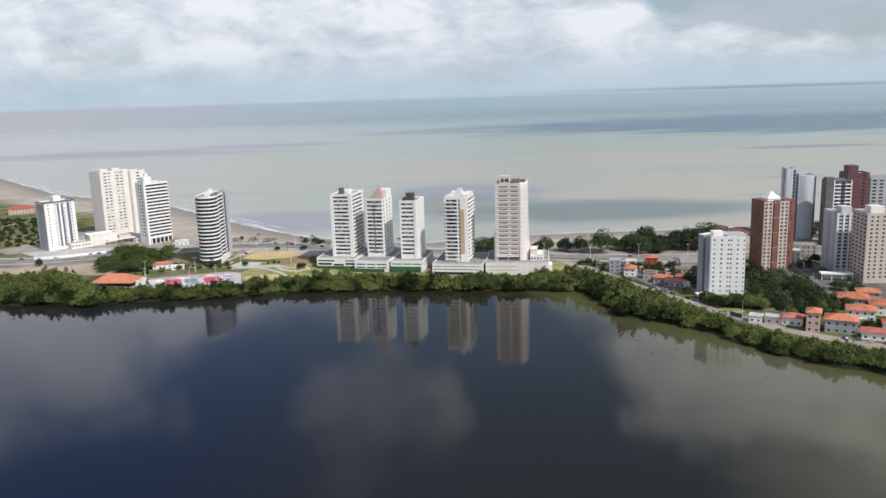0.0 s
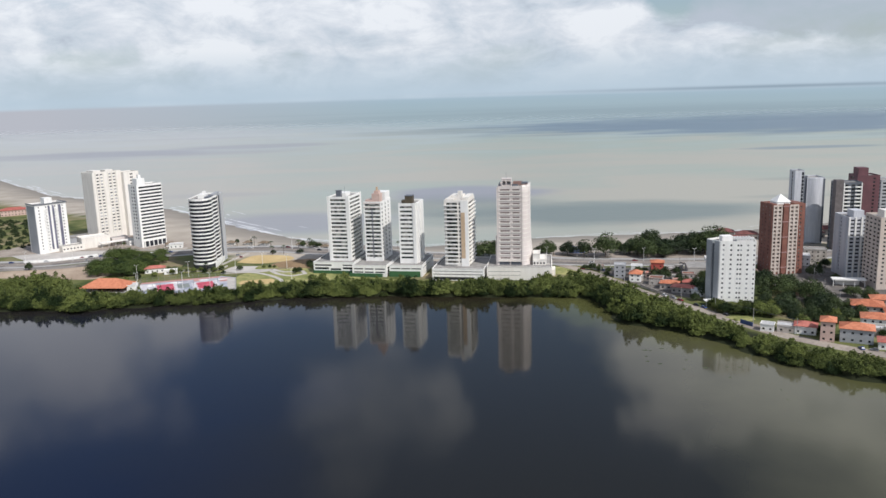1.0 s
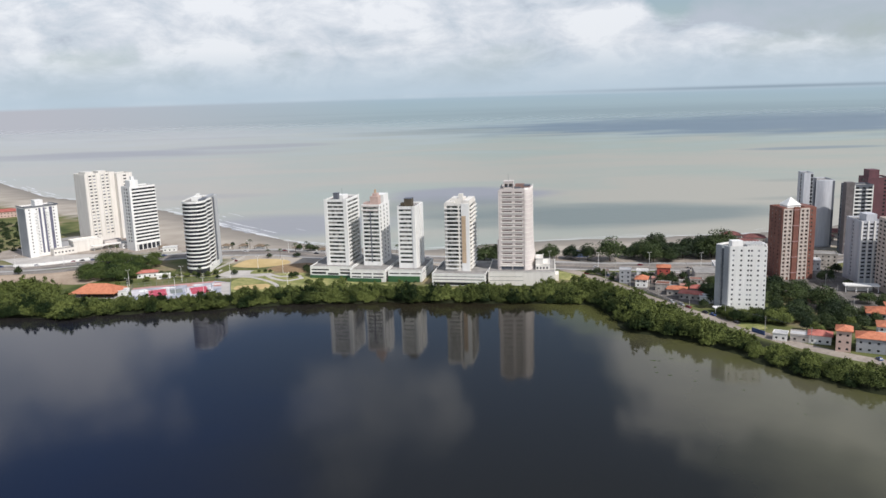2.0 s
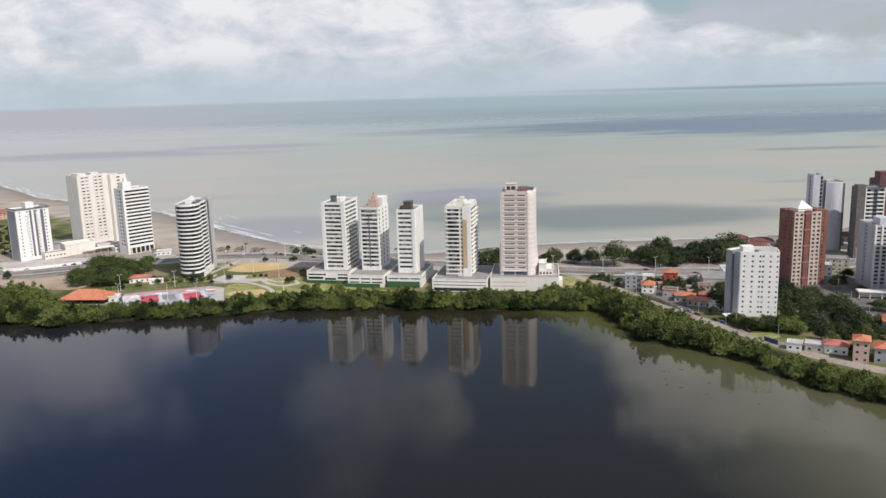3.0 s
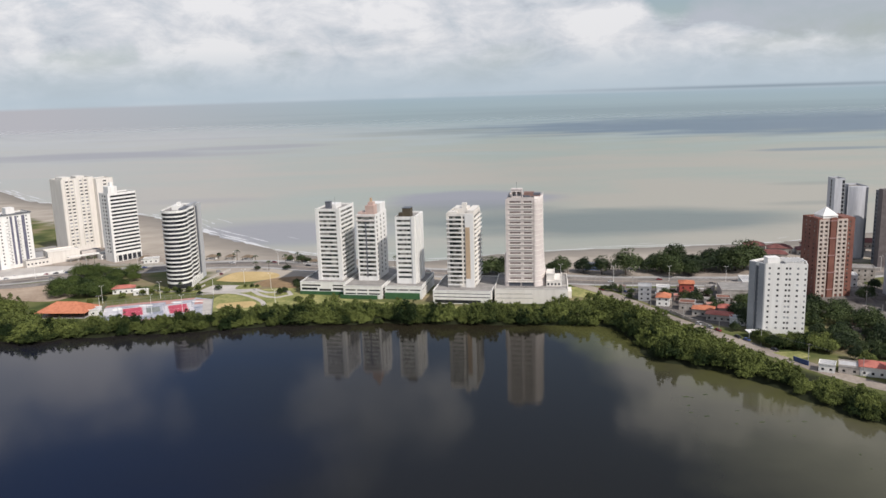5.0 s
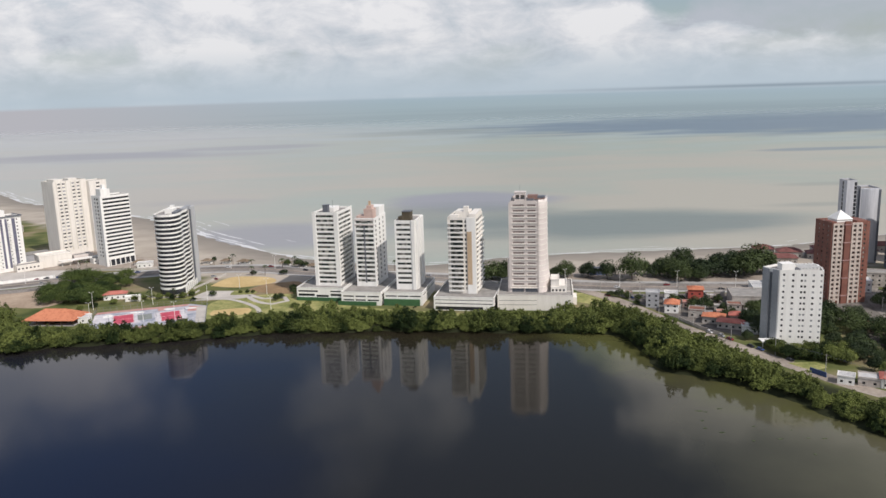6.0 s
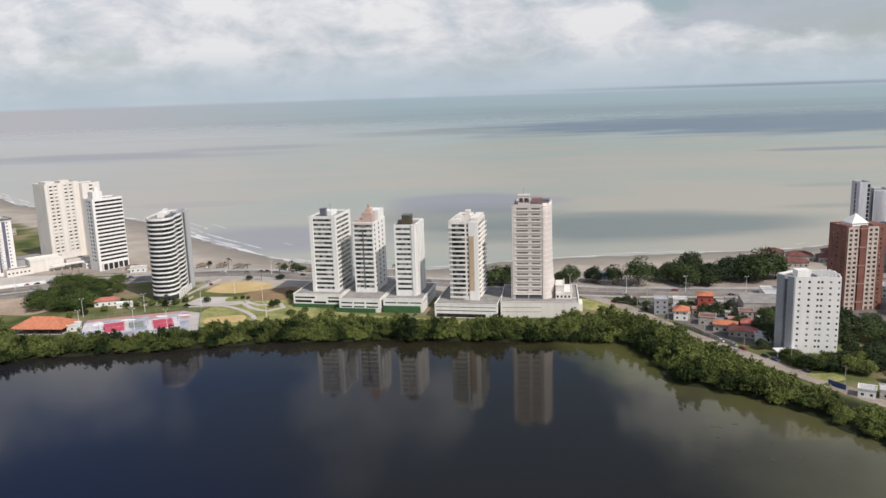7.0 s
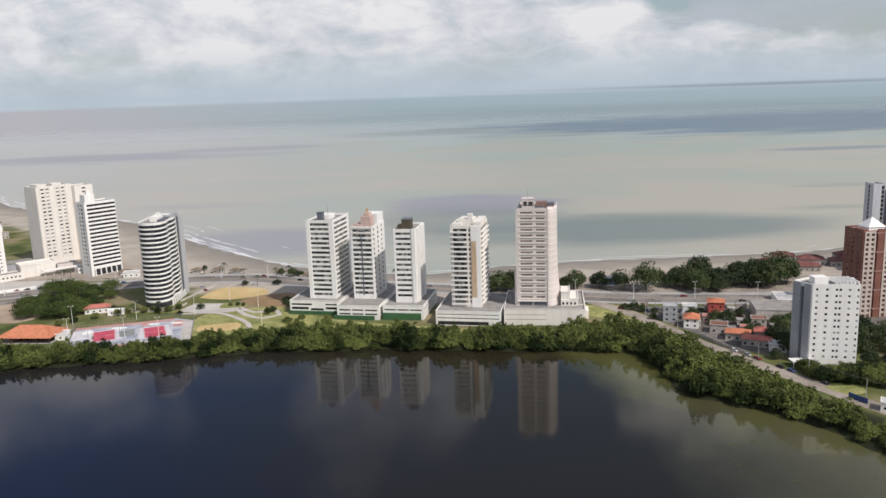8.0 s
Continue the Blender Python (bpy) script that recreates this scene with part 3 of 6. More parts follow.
def chain_distance(px, py, chain):
    best = np.full(np.shape(px), 1e9)
    for (ax, ay), (bx, by) in zip(chain, chain[1:]):
        dx, dy = bx - ax, by - ay
        s = np.clip(((px - ax) * dx + (py - ay) * dy) / (dx * dx + dy * dy), 0, 1)
        best = np.minimum(best, np.hypot(px - ax - s * dx, py - ay - s * dy))
    return best


def within(px, py, poly):
    inside = np.zeros(np.shape(px), bool)
    for (ax, ay), (bx, by) in zip(poly, poly[1:] + poly[:1]):
        if ay == by:
            continue
        inside ^= ((ay > py) != (by > py)) & (px < (bx - ax) * (py - ay) / (by - ay) + ax)
    return inside


LAGOON_AREA = SHORE + [(600, -1500), (-900, -1500)]
SEA_AREA = COAST + [(2400, 6000), (-2400, 6000)]


def land_shape(gx, gy):
    """Height, distance from the lagoon and distance from the sea."""
    wob = 2.5 * np.sin(gx * 0.21 + np.sin(gy * 0.13) * 2) + 1.5 * np.sin(gy * 0.37 + gx * 0.11)
    lag = chain_distance(gx, gy, SHORE) * np.where(within(gx, gy, LAGOON_AREA), -1, 1) + wob * 0.5
    sea = chain_distance(gx, gy, COAST) * np.where(within(gx, gy, SEA_AREA), -1, 1) + wob * 0.7
    z = np.clip(np.minimum(lag * 0.3 - 0.3 + LEVEL, sea * 0.07), -3.0, G)
    return z, lag, sea, wob


def build_land():
    xs = np.concatenate([np.linspace(-2300, -620, 60), np.linspace(-600, 480, 271), np.linspace(500, 2300, 60)])
    ys = np.concatenate([np.linspace(-700, 300, 40), np.linspace(310, 1100, 198), np.linspace(1120, 3200, 50)])
    gx, gy = np.meshgrid(xs, ys)
    z, lag, sea, wob = land_shape(gx, gy)
    sand = np.clip((112 + wob * 3 - sea) / 18, 0, 1)
    verts = np.stack([gx, gy, z], -1).reshape(-1, 3)
    ny, nx = gx.shape
    i = np.arange(ny * nx).reshape(ny, nx)
    quads = np.stack([i[:-1, :-1], i[:-1, 1:], i[1:, 1:], i[1:, :-1]], -1).reshape(-1, 4)
    keep = (verts[quads][:, :, 2].max(1) > -2.9)
    me = bpy.data.meshes.new("ground")
    me.from_pydata(verts.tolist(), [], quads[keep].tolist())
    at = me.attributes.new("sand", "FLOAT", "POINT")
    at.data.foreach_set("value", sand.reshape(-1).astype(np.float32))
    mud = me.attributes.new("mud", "FLOAT", "POINT")
    mud.data.foreach_set("value", np.clip((30 - lag) / 8, 0, 1).reshape(-1).astype(np.float32))
    me.materials.append(LAND)
    for p in me.polygons:
        p.use_smooth = True
    ob = new("ground", me)
    return tagged(ob, "low spit of sand, scrub and dry grass between two waters", "ground", "", "structure")


def sheet(name, pts, z, mat, label, category):
    bm = bmesh.new()
    bm.faces.new([bm.verts.new((x, y, z)) for x, y in pts])
    ob = mesh_object(name, bm, mat)
    return tagged(ob, label, category, "", "structure")


build_land()
sheet("water_lagoon", [(-1600, -1600), (1000, -1600), (1000, 300), (300, 560), (200, 600), (-900, 600), (-1600, 640)], LEVEL, LAGOON, "still dark lagoon water mirroring clouds and towers", "water")
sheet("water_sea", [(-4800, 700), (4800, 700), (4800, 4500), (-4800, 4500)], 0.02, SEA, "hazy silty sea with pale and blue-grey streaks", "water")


def smooth_line(pts, step=6.0):
    """A rounded line through the given points."""
    out = []
    k = len(pts)
    for i in range(k - 1):
        p0, p1, p2, p3 = (Vector(pts[max(0, min(k - 1, j))]) for j in (i - 1, i, i + 1, i + 2))
        m = max(1, int((p2 - p1).length / step))
        for s in range(m):
            t = s / m
            out.append(0.5 * (2 * p1 + (p2 - p0) * t + (2 * p0 - 5 * p1 + 4 * p2 - p3) * t * t + (3 * p1 - p0 - 3 * p2 + p3) * t ** 3))
    out.append(Vector(pts[-1]))
    return out


def ribbon(name, pts, width, z0, z1, mat, label="", category="", kind="structure", shift=0.0, parent=None):
    """A slab of a given width along a rounded line; shift moves it to the side."""
    line = smooth_line(pts)
    bm = bmesh.new()
    rows = []
    for i, p in enumerate(line):
        d = (line[min(i + 1, len(line) - 1)] - line[max(i - 1, 0)]).normalized()
        s = Vector((-d.y, d.x))
        a, b = p + s * (shift + width / 2), p + s * (shift - width / 2)
        rows.append([bm.verts.new((*a, z0)), bm.verts.new((*a, z1)), bm.verts.new((*b, z1)), bm.verts.new((*b, z0))])
    for r, q in zip(rows, rows[1:]):
        for j in range(3):
            bm.faces.new((r[j + 1], r[j], q[j], q[j + 1]))
    bm.faces.new(rows[0])
    bm.faces.new(rows[-1][::-1])
    bmesh.ops.recalc_face_normals(bm, faces=bm.faces)
    ob = mesh_object(name, bm, mat, parent)
    return tagged(ob, label, category, "", kind) if category else ob


def patch(name, pts, z0, z1, mat, label, category, rounded=False):
    if rounded:
        pts = [tuple(p) for p in smooth_line(pts + [pts[0]], 4.0)[:-1]]
    area = sum(a[0] * b[1] - b[0] * a[1] for a, b in zip(pts, pts[1:] + pts[:1]))
    bm = bmesh.new()
    prism(bm, pts if area > 0 else pts[::-1], z0, z1)
    ob = mesh_object(name, bm, mat)
    return tagged(ob, label, category, "", "structure")


SURF = surface("surf_foam", (0.50, 0.51, 0.52), (0.74, 0.75, 0.75), 0.05, 0.3, 0.7)


def surf_line():
    """Broken lines of foam along the beach, of uneven length and width."""
    r = random.Random(11)
    line = smooth_line([p for p in COAST if -900 < p[0] < 900], 3.0)
    bm = bmesh.new()
    for off, share, most in ((2.5, 0.96, 7.0), (10.0, 0.7, 6.0), (19.0, 0.55, 4.5), (31.0, 0.4, 3.0), (48.0, 0.25, 2.5)):
        i = 0
        while i < len(line) - 12:
            run = r.randrange(6, 40)
            if r.random() < share * (1.0 if off < 5 or line[i].x < -60 else 0.3):
                prev = None
                seg = line[i:i + run]
                for k, p in enumerate(seg):
                    d = (line[min(i + k + 2, len(line) - 1)] - line[max(i + k - 2, 0)]).normalized()
                    s = Vector((-d.y, d.x))
                    u = k / max(1, len(seg) - 1)
                    w = most * (1.0 if p.x < -60 else 0.45) * (0.15 + math.sin(math.pi * u)) * (0.6 + 0.5 * noise.noise(Vector((p.x * 0.1, p.y * 0.1, off))))
                    c = p + s * (off + 3.0 * noise.noise(Vector((p.x * 0.03, p.y * 0.03, off))))
                    row = [bm.verts.new((*(c + s * w / 2), 0.08)), bm.verts.new((*(c - s * w / 2), 0.08))]
                    if prev:
                        bm.faces.new((prev[1], row[1], row[0], prev[0]))
                    prev = row
            i += run
    ob = mesh_object("surf", bm, SURF)
    return tagged(ob, "broken white lines of surf along the beach", "surf", "", "stuff")


surf_line()
YARD = surface("dark_dusty_yard", (0.07, 0.065, 0.06), (0.20, 0.18, 0.16), 0.12, 0.8, 0.95)
AVENUE = [(-520, 700), (-420, 690), (-350, 688), (-300, 705), (-250, 716), (-200, 727), (-150, 725), (-110, 708), (-60, 690), (0, 672), (60, 650), (110, 633), (160, 625), (215, 618), (280, 628), (360, 650)]
ribbon("road_avenue", AVENUE, 19, G - 0.5, G + 0.06, ASPHALT, "grey coastal avenue with two carriageways", "road")
ribbon("median", AVENUE, 2.0, G - 0.3, G + 0.2, DIRT, "pale kerbed strip between the carriageways", "kerb")
ribbon("pavement_sea", AVENUE, 6, G - 0.5, G + 0.18, CONCRETE, "pale pavement along the avenue", "pavement", shift=12.8)
ribbon("pavement_land", AVENUE, 4, G - 0.5, G + 0.18, CONCRETE, "pale pavement along the avenue", "pavement", shift=-11.8)
LANE = [(92, 626), (110, 596), (122, 565), (133, 535), (146, 508), (158, 484), (171, 458), (184, 434), (204, 410), (240, 380)]
ribbon("road_lane", LANE, 9.5, G - 0.5, G + 0.05, DIRT, "dusty beige lane along the lagoon bank", "road")
ribbon("road_street", [(250, 482), (248, 505), (256, 535), (268, 578), (290, 625)], 9, G - 0.5, G + 0.06, ASPHALT, "grey side street between apartment towers", "road")
ribbon("road_west", [(-520, 640), (-430, 652), (-370, 668), (-320, 672), (-290, 690)], 13, G - 0.5, G + 0.07, ASPHALT, "grey road joining the avenue", "road")
patch("pavement_plaza", [(-355, 690), (-338, 697), (-309, 711), (-296, 728), (-300, 742), (-345, 742), (-395, 728)], G - 0.4, G + 0.12, PAVE, "pale paved forecourt below white towers", "pavement")
patch("field_earth", [(-390, 640), (-320, 630), (-276, 622), (-268, 650), (-296, 690), (-330, 668), (-390, 655)], G - 0.4, G + 0.04, FIELD, "bare beige construction earth", "field", True)
patch("lot_west", [(-405, 722), (-300, 743), (-235, 742), (-235, 765), (-285, 800), (-300, 850), (-345, 870), (-395, 800), (-430, 745)], G - 0.4, G + 0.04, DIRT, "dusty beige ground round the white towers", "yard")
patch("lot_east", [(112, 612), (230, 600), (240, 560), (215, 540), (200, 520), (160, 515), (148, 528), (132, 560)], G - 0.4, G + 0.03, YARD, "dusty yards between low houses", "yard")
patch("lot_side", [(224, 476), (305, 462), (318, 600), (244, 604), (226, 545)], G - 0.4, G + 0.02, YARD, "grey built-up yards below the towers", "yard")
patch("sand_promenade", [(66, 664), (110, 650), (165, 641), (215, 634), (270, 644), (300, 660), (262, 676), (215, 668), (150, 672), (80, 684)], G - 0.4, G + 0.03, DIRT, "pale sandy ground under beach trees", "sand", True)
patch("lawn_wedge", [(80, 624), (92, 616), (108, 590), (120, 558), (112, 560), (96, 585), (78, 600)], G - 0.4, G + 0.05, LAWN, "strip of grass beside the lane", "lawn")
patch("lawn_park", [(-160, 620), (-150, 632), (-110, 640), (-80, 612), (-40, 592), (30, 572), (80, 570), (80, 560), (30, 560), (-40, 572), (-100, 580), (-158, 580)], G - 0.4, G + 0.05, LAWN, "sunlit lawn above the lagoon thicket", "lawn", True)
patch("sand_pitch", [(-174, 670), (-165, 697), (-136, 693), (-128, 676), (-150, 663)], G - 0.4, G + 0.09, SAND_Y, "yellow sand pitch in the park", "sand pitch", True)
patch("earth_pitch", [(-133, 671), (-110, 676), (-104, 655), (-108, 640), (-125, 643), (-142, 655)], G - 0.4, G + 0.08, EARTH, "brown earth pitch in the park", "pitch", True)
patch("plaza_park", [(-172, 655), (-143, 650), (-138, 634), (-150, 630), (-176, 636)], G - 0.4, G + 0.1, PAVE, "pale paved park square", "pavement", True)
ribbon("path_park", [(-176, 629), (-153, 630), (-137, 619), (-124, 602), (-120, 588)], 3.2, G - 0.3, G + 0.12, PAVE, "pale winding park path", "path")
ribbon("path_loop", [(-141, 641), (-130, 622), (-117, 613), (-108, 620), (-112, 630), (-126, 628), (-138, 640)], 3.6, G - 0.3, G + 0.13, PAVE, "pale looping park path", "path")
patch("lawn_oval", [(-152, 652), (-136, 650), (-136, 642), (-152, 641)], G - 0.3, G + 0.16, LAWN, "oval lawn ringed by paving", "lawn", True)
patch("earth_bank", [(-153, 601), (-131, 605), (-129, 590), (-151, 589)], G - 0.4, G + 0.1, SAND_Y, "orange sandy strip by the path", "sand", True)


# ---- towers ----
def block(name, t, mat, *rows, label=""):
    for r in rows:
        part(name, boxes(r), mat, t, label)


def repeat_part(name, mesh_rows, mat, parent, places):
    """The same small box set at each of many places under one parent."""
    bm = boxes(*mesh_rows)
    me = bpy.data.meshes.new(name)
    bm.to_mesh(me)
    bm.free()
    me.materials.append(mat)
    for m in places:
        o = new(name, me)
        o.parent = parent
        o.matrix_basis = m


def folded_slab(name, length, depth, rail, mat, parent, places):
    """A balcony: floor slab and front rail as one folded body, set at each place."""
    prof = [(-depth, 0), (0, 0), (0, 0.22), (-depth + 0.14, 0.22), (-depth + 0.14, rail), (-depth, rail)]
    bm = bmesh.new()
    a = [bm.verts.new((0, y, z)) for y, z in prof]
    b = [bm.verts.new((length, y, z)) for y, z in prof]
    bm.faces.new(a[::-1])
    bm.faces.new(b)
    for i in range(6):
        j = (i + 1) % 6
        bm.faces.new((a[i], a[j], b[j], b[i]))
    bmesh.ops.recalc_face_normals(bm, faces=bm.faces)
    me = bpy.data.meshes.new(name)
    bm.to_mesh(me)
    bm.free()
    me.materials.append(mat)
    for m in places:
        o = new(name, me)
        o.parent = parent
        o.matrix_basis = m


def at(x, y, z, a=0.0):
    return Matrix.Translation((x, y, z)) @ Matrix.Rotation(radians(a), 4, "Z")


def podium(x, y, rz, w, d, h, rects, mat, label, base=None):
    t = thing("podium", x, y, G, rz, label, "podium", "podiums under the towers")
    bm = bmesh.new()
    out = rect_outline(w, d)
    panes = []
    for i in range(4):
        p, q = out[i], out[(i + 1) % 4]
        side = math.dist(p, q)
        rr = [(round(a * side, 2), round(b * side, 2), za, zb) for a, b, za, zb in rects] if i in (0, 1, 3) else []
        pp, u, inward = facade(bm, p, q, 0, h, rr)
        for a, b, za, zb in rr:
            panes.append((pp + u * (a + b) / 2 + inward * 0.9 + Vector((0, 0, (za + zb) / 2)), math.atan2(u.y, u.x), b - a, zb - za))
    bmesh.ops.remove_doubles(bm, verts=bm.verts, dist=0.002)
    part("wall", bm, mat, t)
    part("deck", boxes((0.3, 0.3, h - 1.1, w - 0.3, d - 0.3, h - 0.9)), ROOFGREY, t, "grey screed deck")
    rim = boxes((-0.15, -0.15, h - 0.25, w + 0.15, 0.35, h + 0.02), (-0.15, d - 0.35, h - 0.25, w + 0.15, d + 0.15, h + 0.02), (-0.15, 0.35, h - 0.25, 0.35, d - 0.35, h + 0.02), (w - 0.35, 0.35, h - 0.25, w + 0.15, d - 0.35, h + 0.02))
    part("coping", rim, mat, t)
    # dark panes close the parking slots in place of the shade inside
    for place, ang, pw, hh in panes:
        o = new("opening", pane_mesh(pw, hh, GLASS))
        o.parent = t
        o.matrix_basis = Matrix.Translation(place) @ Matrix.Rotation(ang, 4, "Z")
    if base:
        part("base_wall", boxes((base[0], -1.2, 0, base[1], -0.05, base[2])), GREENWALL, t, "green painted retaining wall")
    return t


DECK = 0.9
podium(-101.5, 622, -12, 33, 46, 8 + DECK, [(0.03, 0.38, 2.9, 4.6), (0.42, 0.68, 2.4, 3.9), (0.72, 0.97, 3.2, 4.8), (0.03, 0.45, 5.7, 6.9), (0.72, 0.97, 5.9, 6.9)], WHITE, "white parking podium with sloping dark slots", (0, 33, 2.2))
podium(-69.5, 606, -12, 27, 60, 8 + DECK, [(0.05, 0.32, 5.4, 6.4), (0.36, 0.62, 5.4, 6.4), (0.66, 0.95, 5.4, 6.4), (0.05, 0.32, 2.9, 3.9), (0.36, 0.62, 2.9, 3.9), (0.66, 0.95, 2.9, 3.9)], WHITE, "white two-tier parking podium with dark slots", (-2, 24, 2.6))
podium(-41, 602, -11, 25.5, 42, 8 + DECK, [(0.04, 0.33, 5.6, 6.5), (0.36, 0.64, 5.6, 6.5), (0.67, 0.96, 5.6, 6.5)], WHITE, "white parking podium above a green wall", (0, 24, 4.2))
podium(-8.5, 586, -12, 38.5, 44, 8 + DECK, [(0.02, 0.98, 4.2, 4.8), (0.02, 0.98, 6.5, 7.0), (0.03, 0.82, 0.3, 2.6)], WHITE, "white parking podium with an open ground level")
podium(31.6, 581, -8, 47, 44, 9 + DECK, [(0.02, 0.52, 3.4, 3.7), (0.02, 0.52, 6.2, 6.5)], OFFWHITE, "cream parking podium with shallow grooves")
PT = G + 8.0  # tower foot on the podium decks

DARKBROWN = surface("dark_brown_cladding", (0.055, 0.045, 0.03), (0.11, 0.09, 0.06), 0.3, 2.0, 0.8)
SALMON = surface("salmon_render", (0.47, 0.33, 0.28), (0.60, 0.45, 0.39), 0.2, 1.5, 0.8)
# white tower with ribbon windows
t = tower("apartment_tower", -89, 629, -13, rect_outline(17.3, 30), PT, 62.6, [[(0.14, 0.86)], [(0.10, 0.92)], [(0.1, 0.9)], [(0.1, 0.9)]], WHITE, "white apartment tower with dark ribbon windows on every storey", glass=ROOMS, floors=16, sill=0.75, head=2.35)
block("front_pier", t, WHITE, (-0.3, -0.35, 0, 2.2, 0.02, 51), (14.9, -0.35, 0, 17.6, 0.02, 51.2))
block("side_pier", t, WHITE, (17.28, -0.3, 0, 17.6, 2.6, 51.2), (17.28, 27.6, 0, 17.6, 30.3, 51.2))
block("lift_house", t, WHITE, (5, 9, 49, 12, 20, 52.6))
block("water_tank", t, DARKGREY, (5.6, 5.0, 49, 9.2, 8.6, 54.6), (5.3, 4.7, 54.6, 9.5, 8.9, 55.0), label="dark roof water tank")
block("mast", t, METALGREY, (10.2, 12, 52.6, 10.4, 12.2, 57.5))

# white tower with a pink stepped crown
t = tower("apartment_tower", -60.5, 624, -13, rect_outline(13.8, 27), PT, 58.6, [[(0.07, 0.95)], [(0.10, 0.2), (0.42, 0.52), (0.72, 0.82)], [(0.1, 0.9)], [(0.1, 0.4), (0.6, 0.9)]], WHITE, "white apartment tower with pink stepped crown and dark windows", glass=ROOMS, floors=14, sill=0.6, head=2.35, first=2.5)
block("crown", t, SALMON, (1.2, 1.2, 45.6, 7.0, 9, 48.0), (6.4, 1.6, 45.6, 12.6, 9, 52.6), (8.0, 3, 52.6, 11.6, 8, 54.8), label="pink stepped penthouse")
block("roof_room", t, WHITE, (4, 14, 45.6, 13.4, 26.4, 52.4))
block("water_tank", t, TAN, (9.0, 4.6, 54.8, 10.4, 6, 57.6))
block("stair_strip", t, DARKGREY, (6.4, -0.2, 2.5, 7.2, 0.02, 41.5), label="dark glazed stair strip")
# pink band near the top storeys
block("band", t, PINKISH, (-0.15, -0.16, 41.8, 13.9, 0.02, 42.6), (-0.15, -0.16, 45.0, 13.9, 0.02, 46.0))

# narrow white tower with a brown roof tank
t = tower("apartment_tower", -33, 611, -11, rect_outline(13.2, 26), PT, 58.2, [[(0.09, 0.80)], [(0.52, 0.58)], [(0.1, 0.9)], [(0.15, 0.85)]], WHITE, "narrow white apartment tower with dark bands and a brown roof tank", glass=ROOMS, floors=13, sill=0.75, head=2.15, first=3.0)
block("flank_panel", t, WHITE, (13.1, 2, 0, 14.4, 10.5, 46.3), (13.1, 14.5, 0, 14.4, 24, 46.3))
block("corner_pier", t, WHITE, (11.3, -0.5, 0, 13.5, 0.02, 46.6))
block("roof_tank", t, DARKBROWN, (4.2, 5, 44.8, 9.8, 12, 51.2), (2.0, 3, 44.8, 5.0, 8, 48.4), label="brown roof plant room")
block("tank_lid", t, DARKGREY, (4.0, 4.8, 51.2, 10.0, 12.2, 51.6))

# cream tower with balconies
t = tower("apartment_tower", 1.6, 597, -12, rect_outline(18.4, 27), PT, 61.6, [[(0.10, 0.54), (0.6, 0.66)], [(0.04, 0.96)], [(0.1, 0.9)], [(0.1, 0.9)]], OFFWHITE, "cream apartment tower with rows of balconies and a tan strip", glass=ROOMS, floors=16, sill=0.55, head=2.3, first=1.8)
hh = (61.6 - PT - 1.8 - 1.1) / 16
folded_slab("balcony", 9.6, 1.5, 0.95, WHITE, t, [at(0.2, 0, 1.8 + f * hh - 0.2) for f in range(16)])
folded_slab("side_balcony", 24.5, 1.3, 0.9, WHITE, t, [at(18.4, 1.2, 1.8 + f * hh - 0.2, 90) for f in range(16)])
block("tan_strip", t, TAN, (12.6, -0.5, 6.0, 15.6, 0.02, 40.5), label="tan clad vertical strip")
block("white_strip", t, WHITE, (12.4, -0.45, 0.0, 18.0, 0.02, 6.0), (12.4, -0.45, 40.5, 18.0, 0.02, 49.4), (15.6, -0.4, 6, 18.0, 0.02, 40.5))
block("lift_house", t, OFFWHITE, (4, 6, 48.5, 13, 18, 52.6), (9.5, 6, 52.6, 12.5, 10, 55.6), (1, 1, 48.5, 7, 5, 50.8))
block("roof_rim", t, OFFWHITE, (13.5, 2, 48.5, 18, 26, 51.4))

# tall pale pink tower with a flared, curved flank
t = tower("apartment_tower", 41, 591, -9, [(0, 0), (17.6, 0), (17.6, 25), (0, 25)], G + 9, 71.6, [[(0.10, 0.49), (0.62, 0.90)], [], [(0.1, 0.9)], [(0.1, 0.9)]], PINKISH, "tall pale pink apartment tower with a curved flank", floors=16, sill=0.7, head=2.05, first=3.5, glass=surface("bronze_glass", (0.17, 0.135, 0.125), (0.30, 0.25, 0.235), 0.3, 1.0, 0.2, 0.0, 0.5, 0.2))


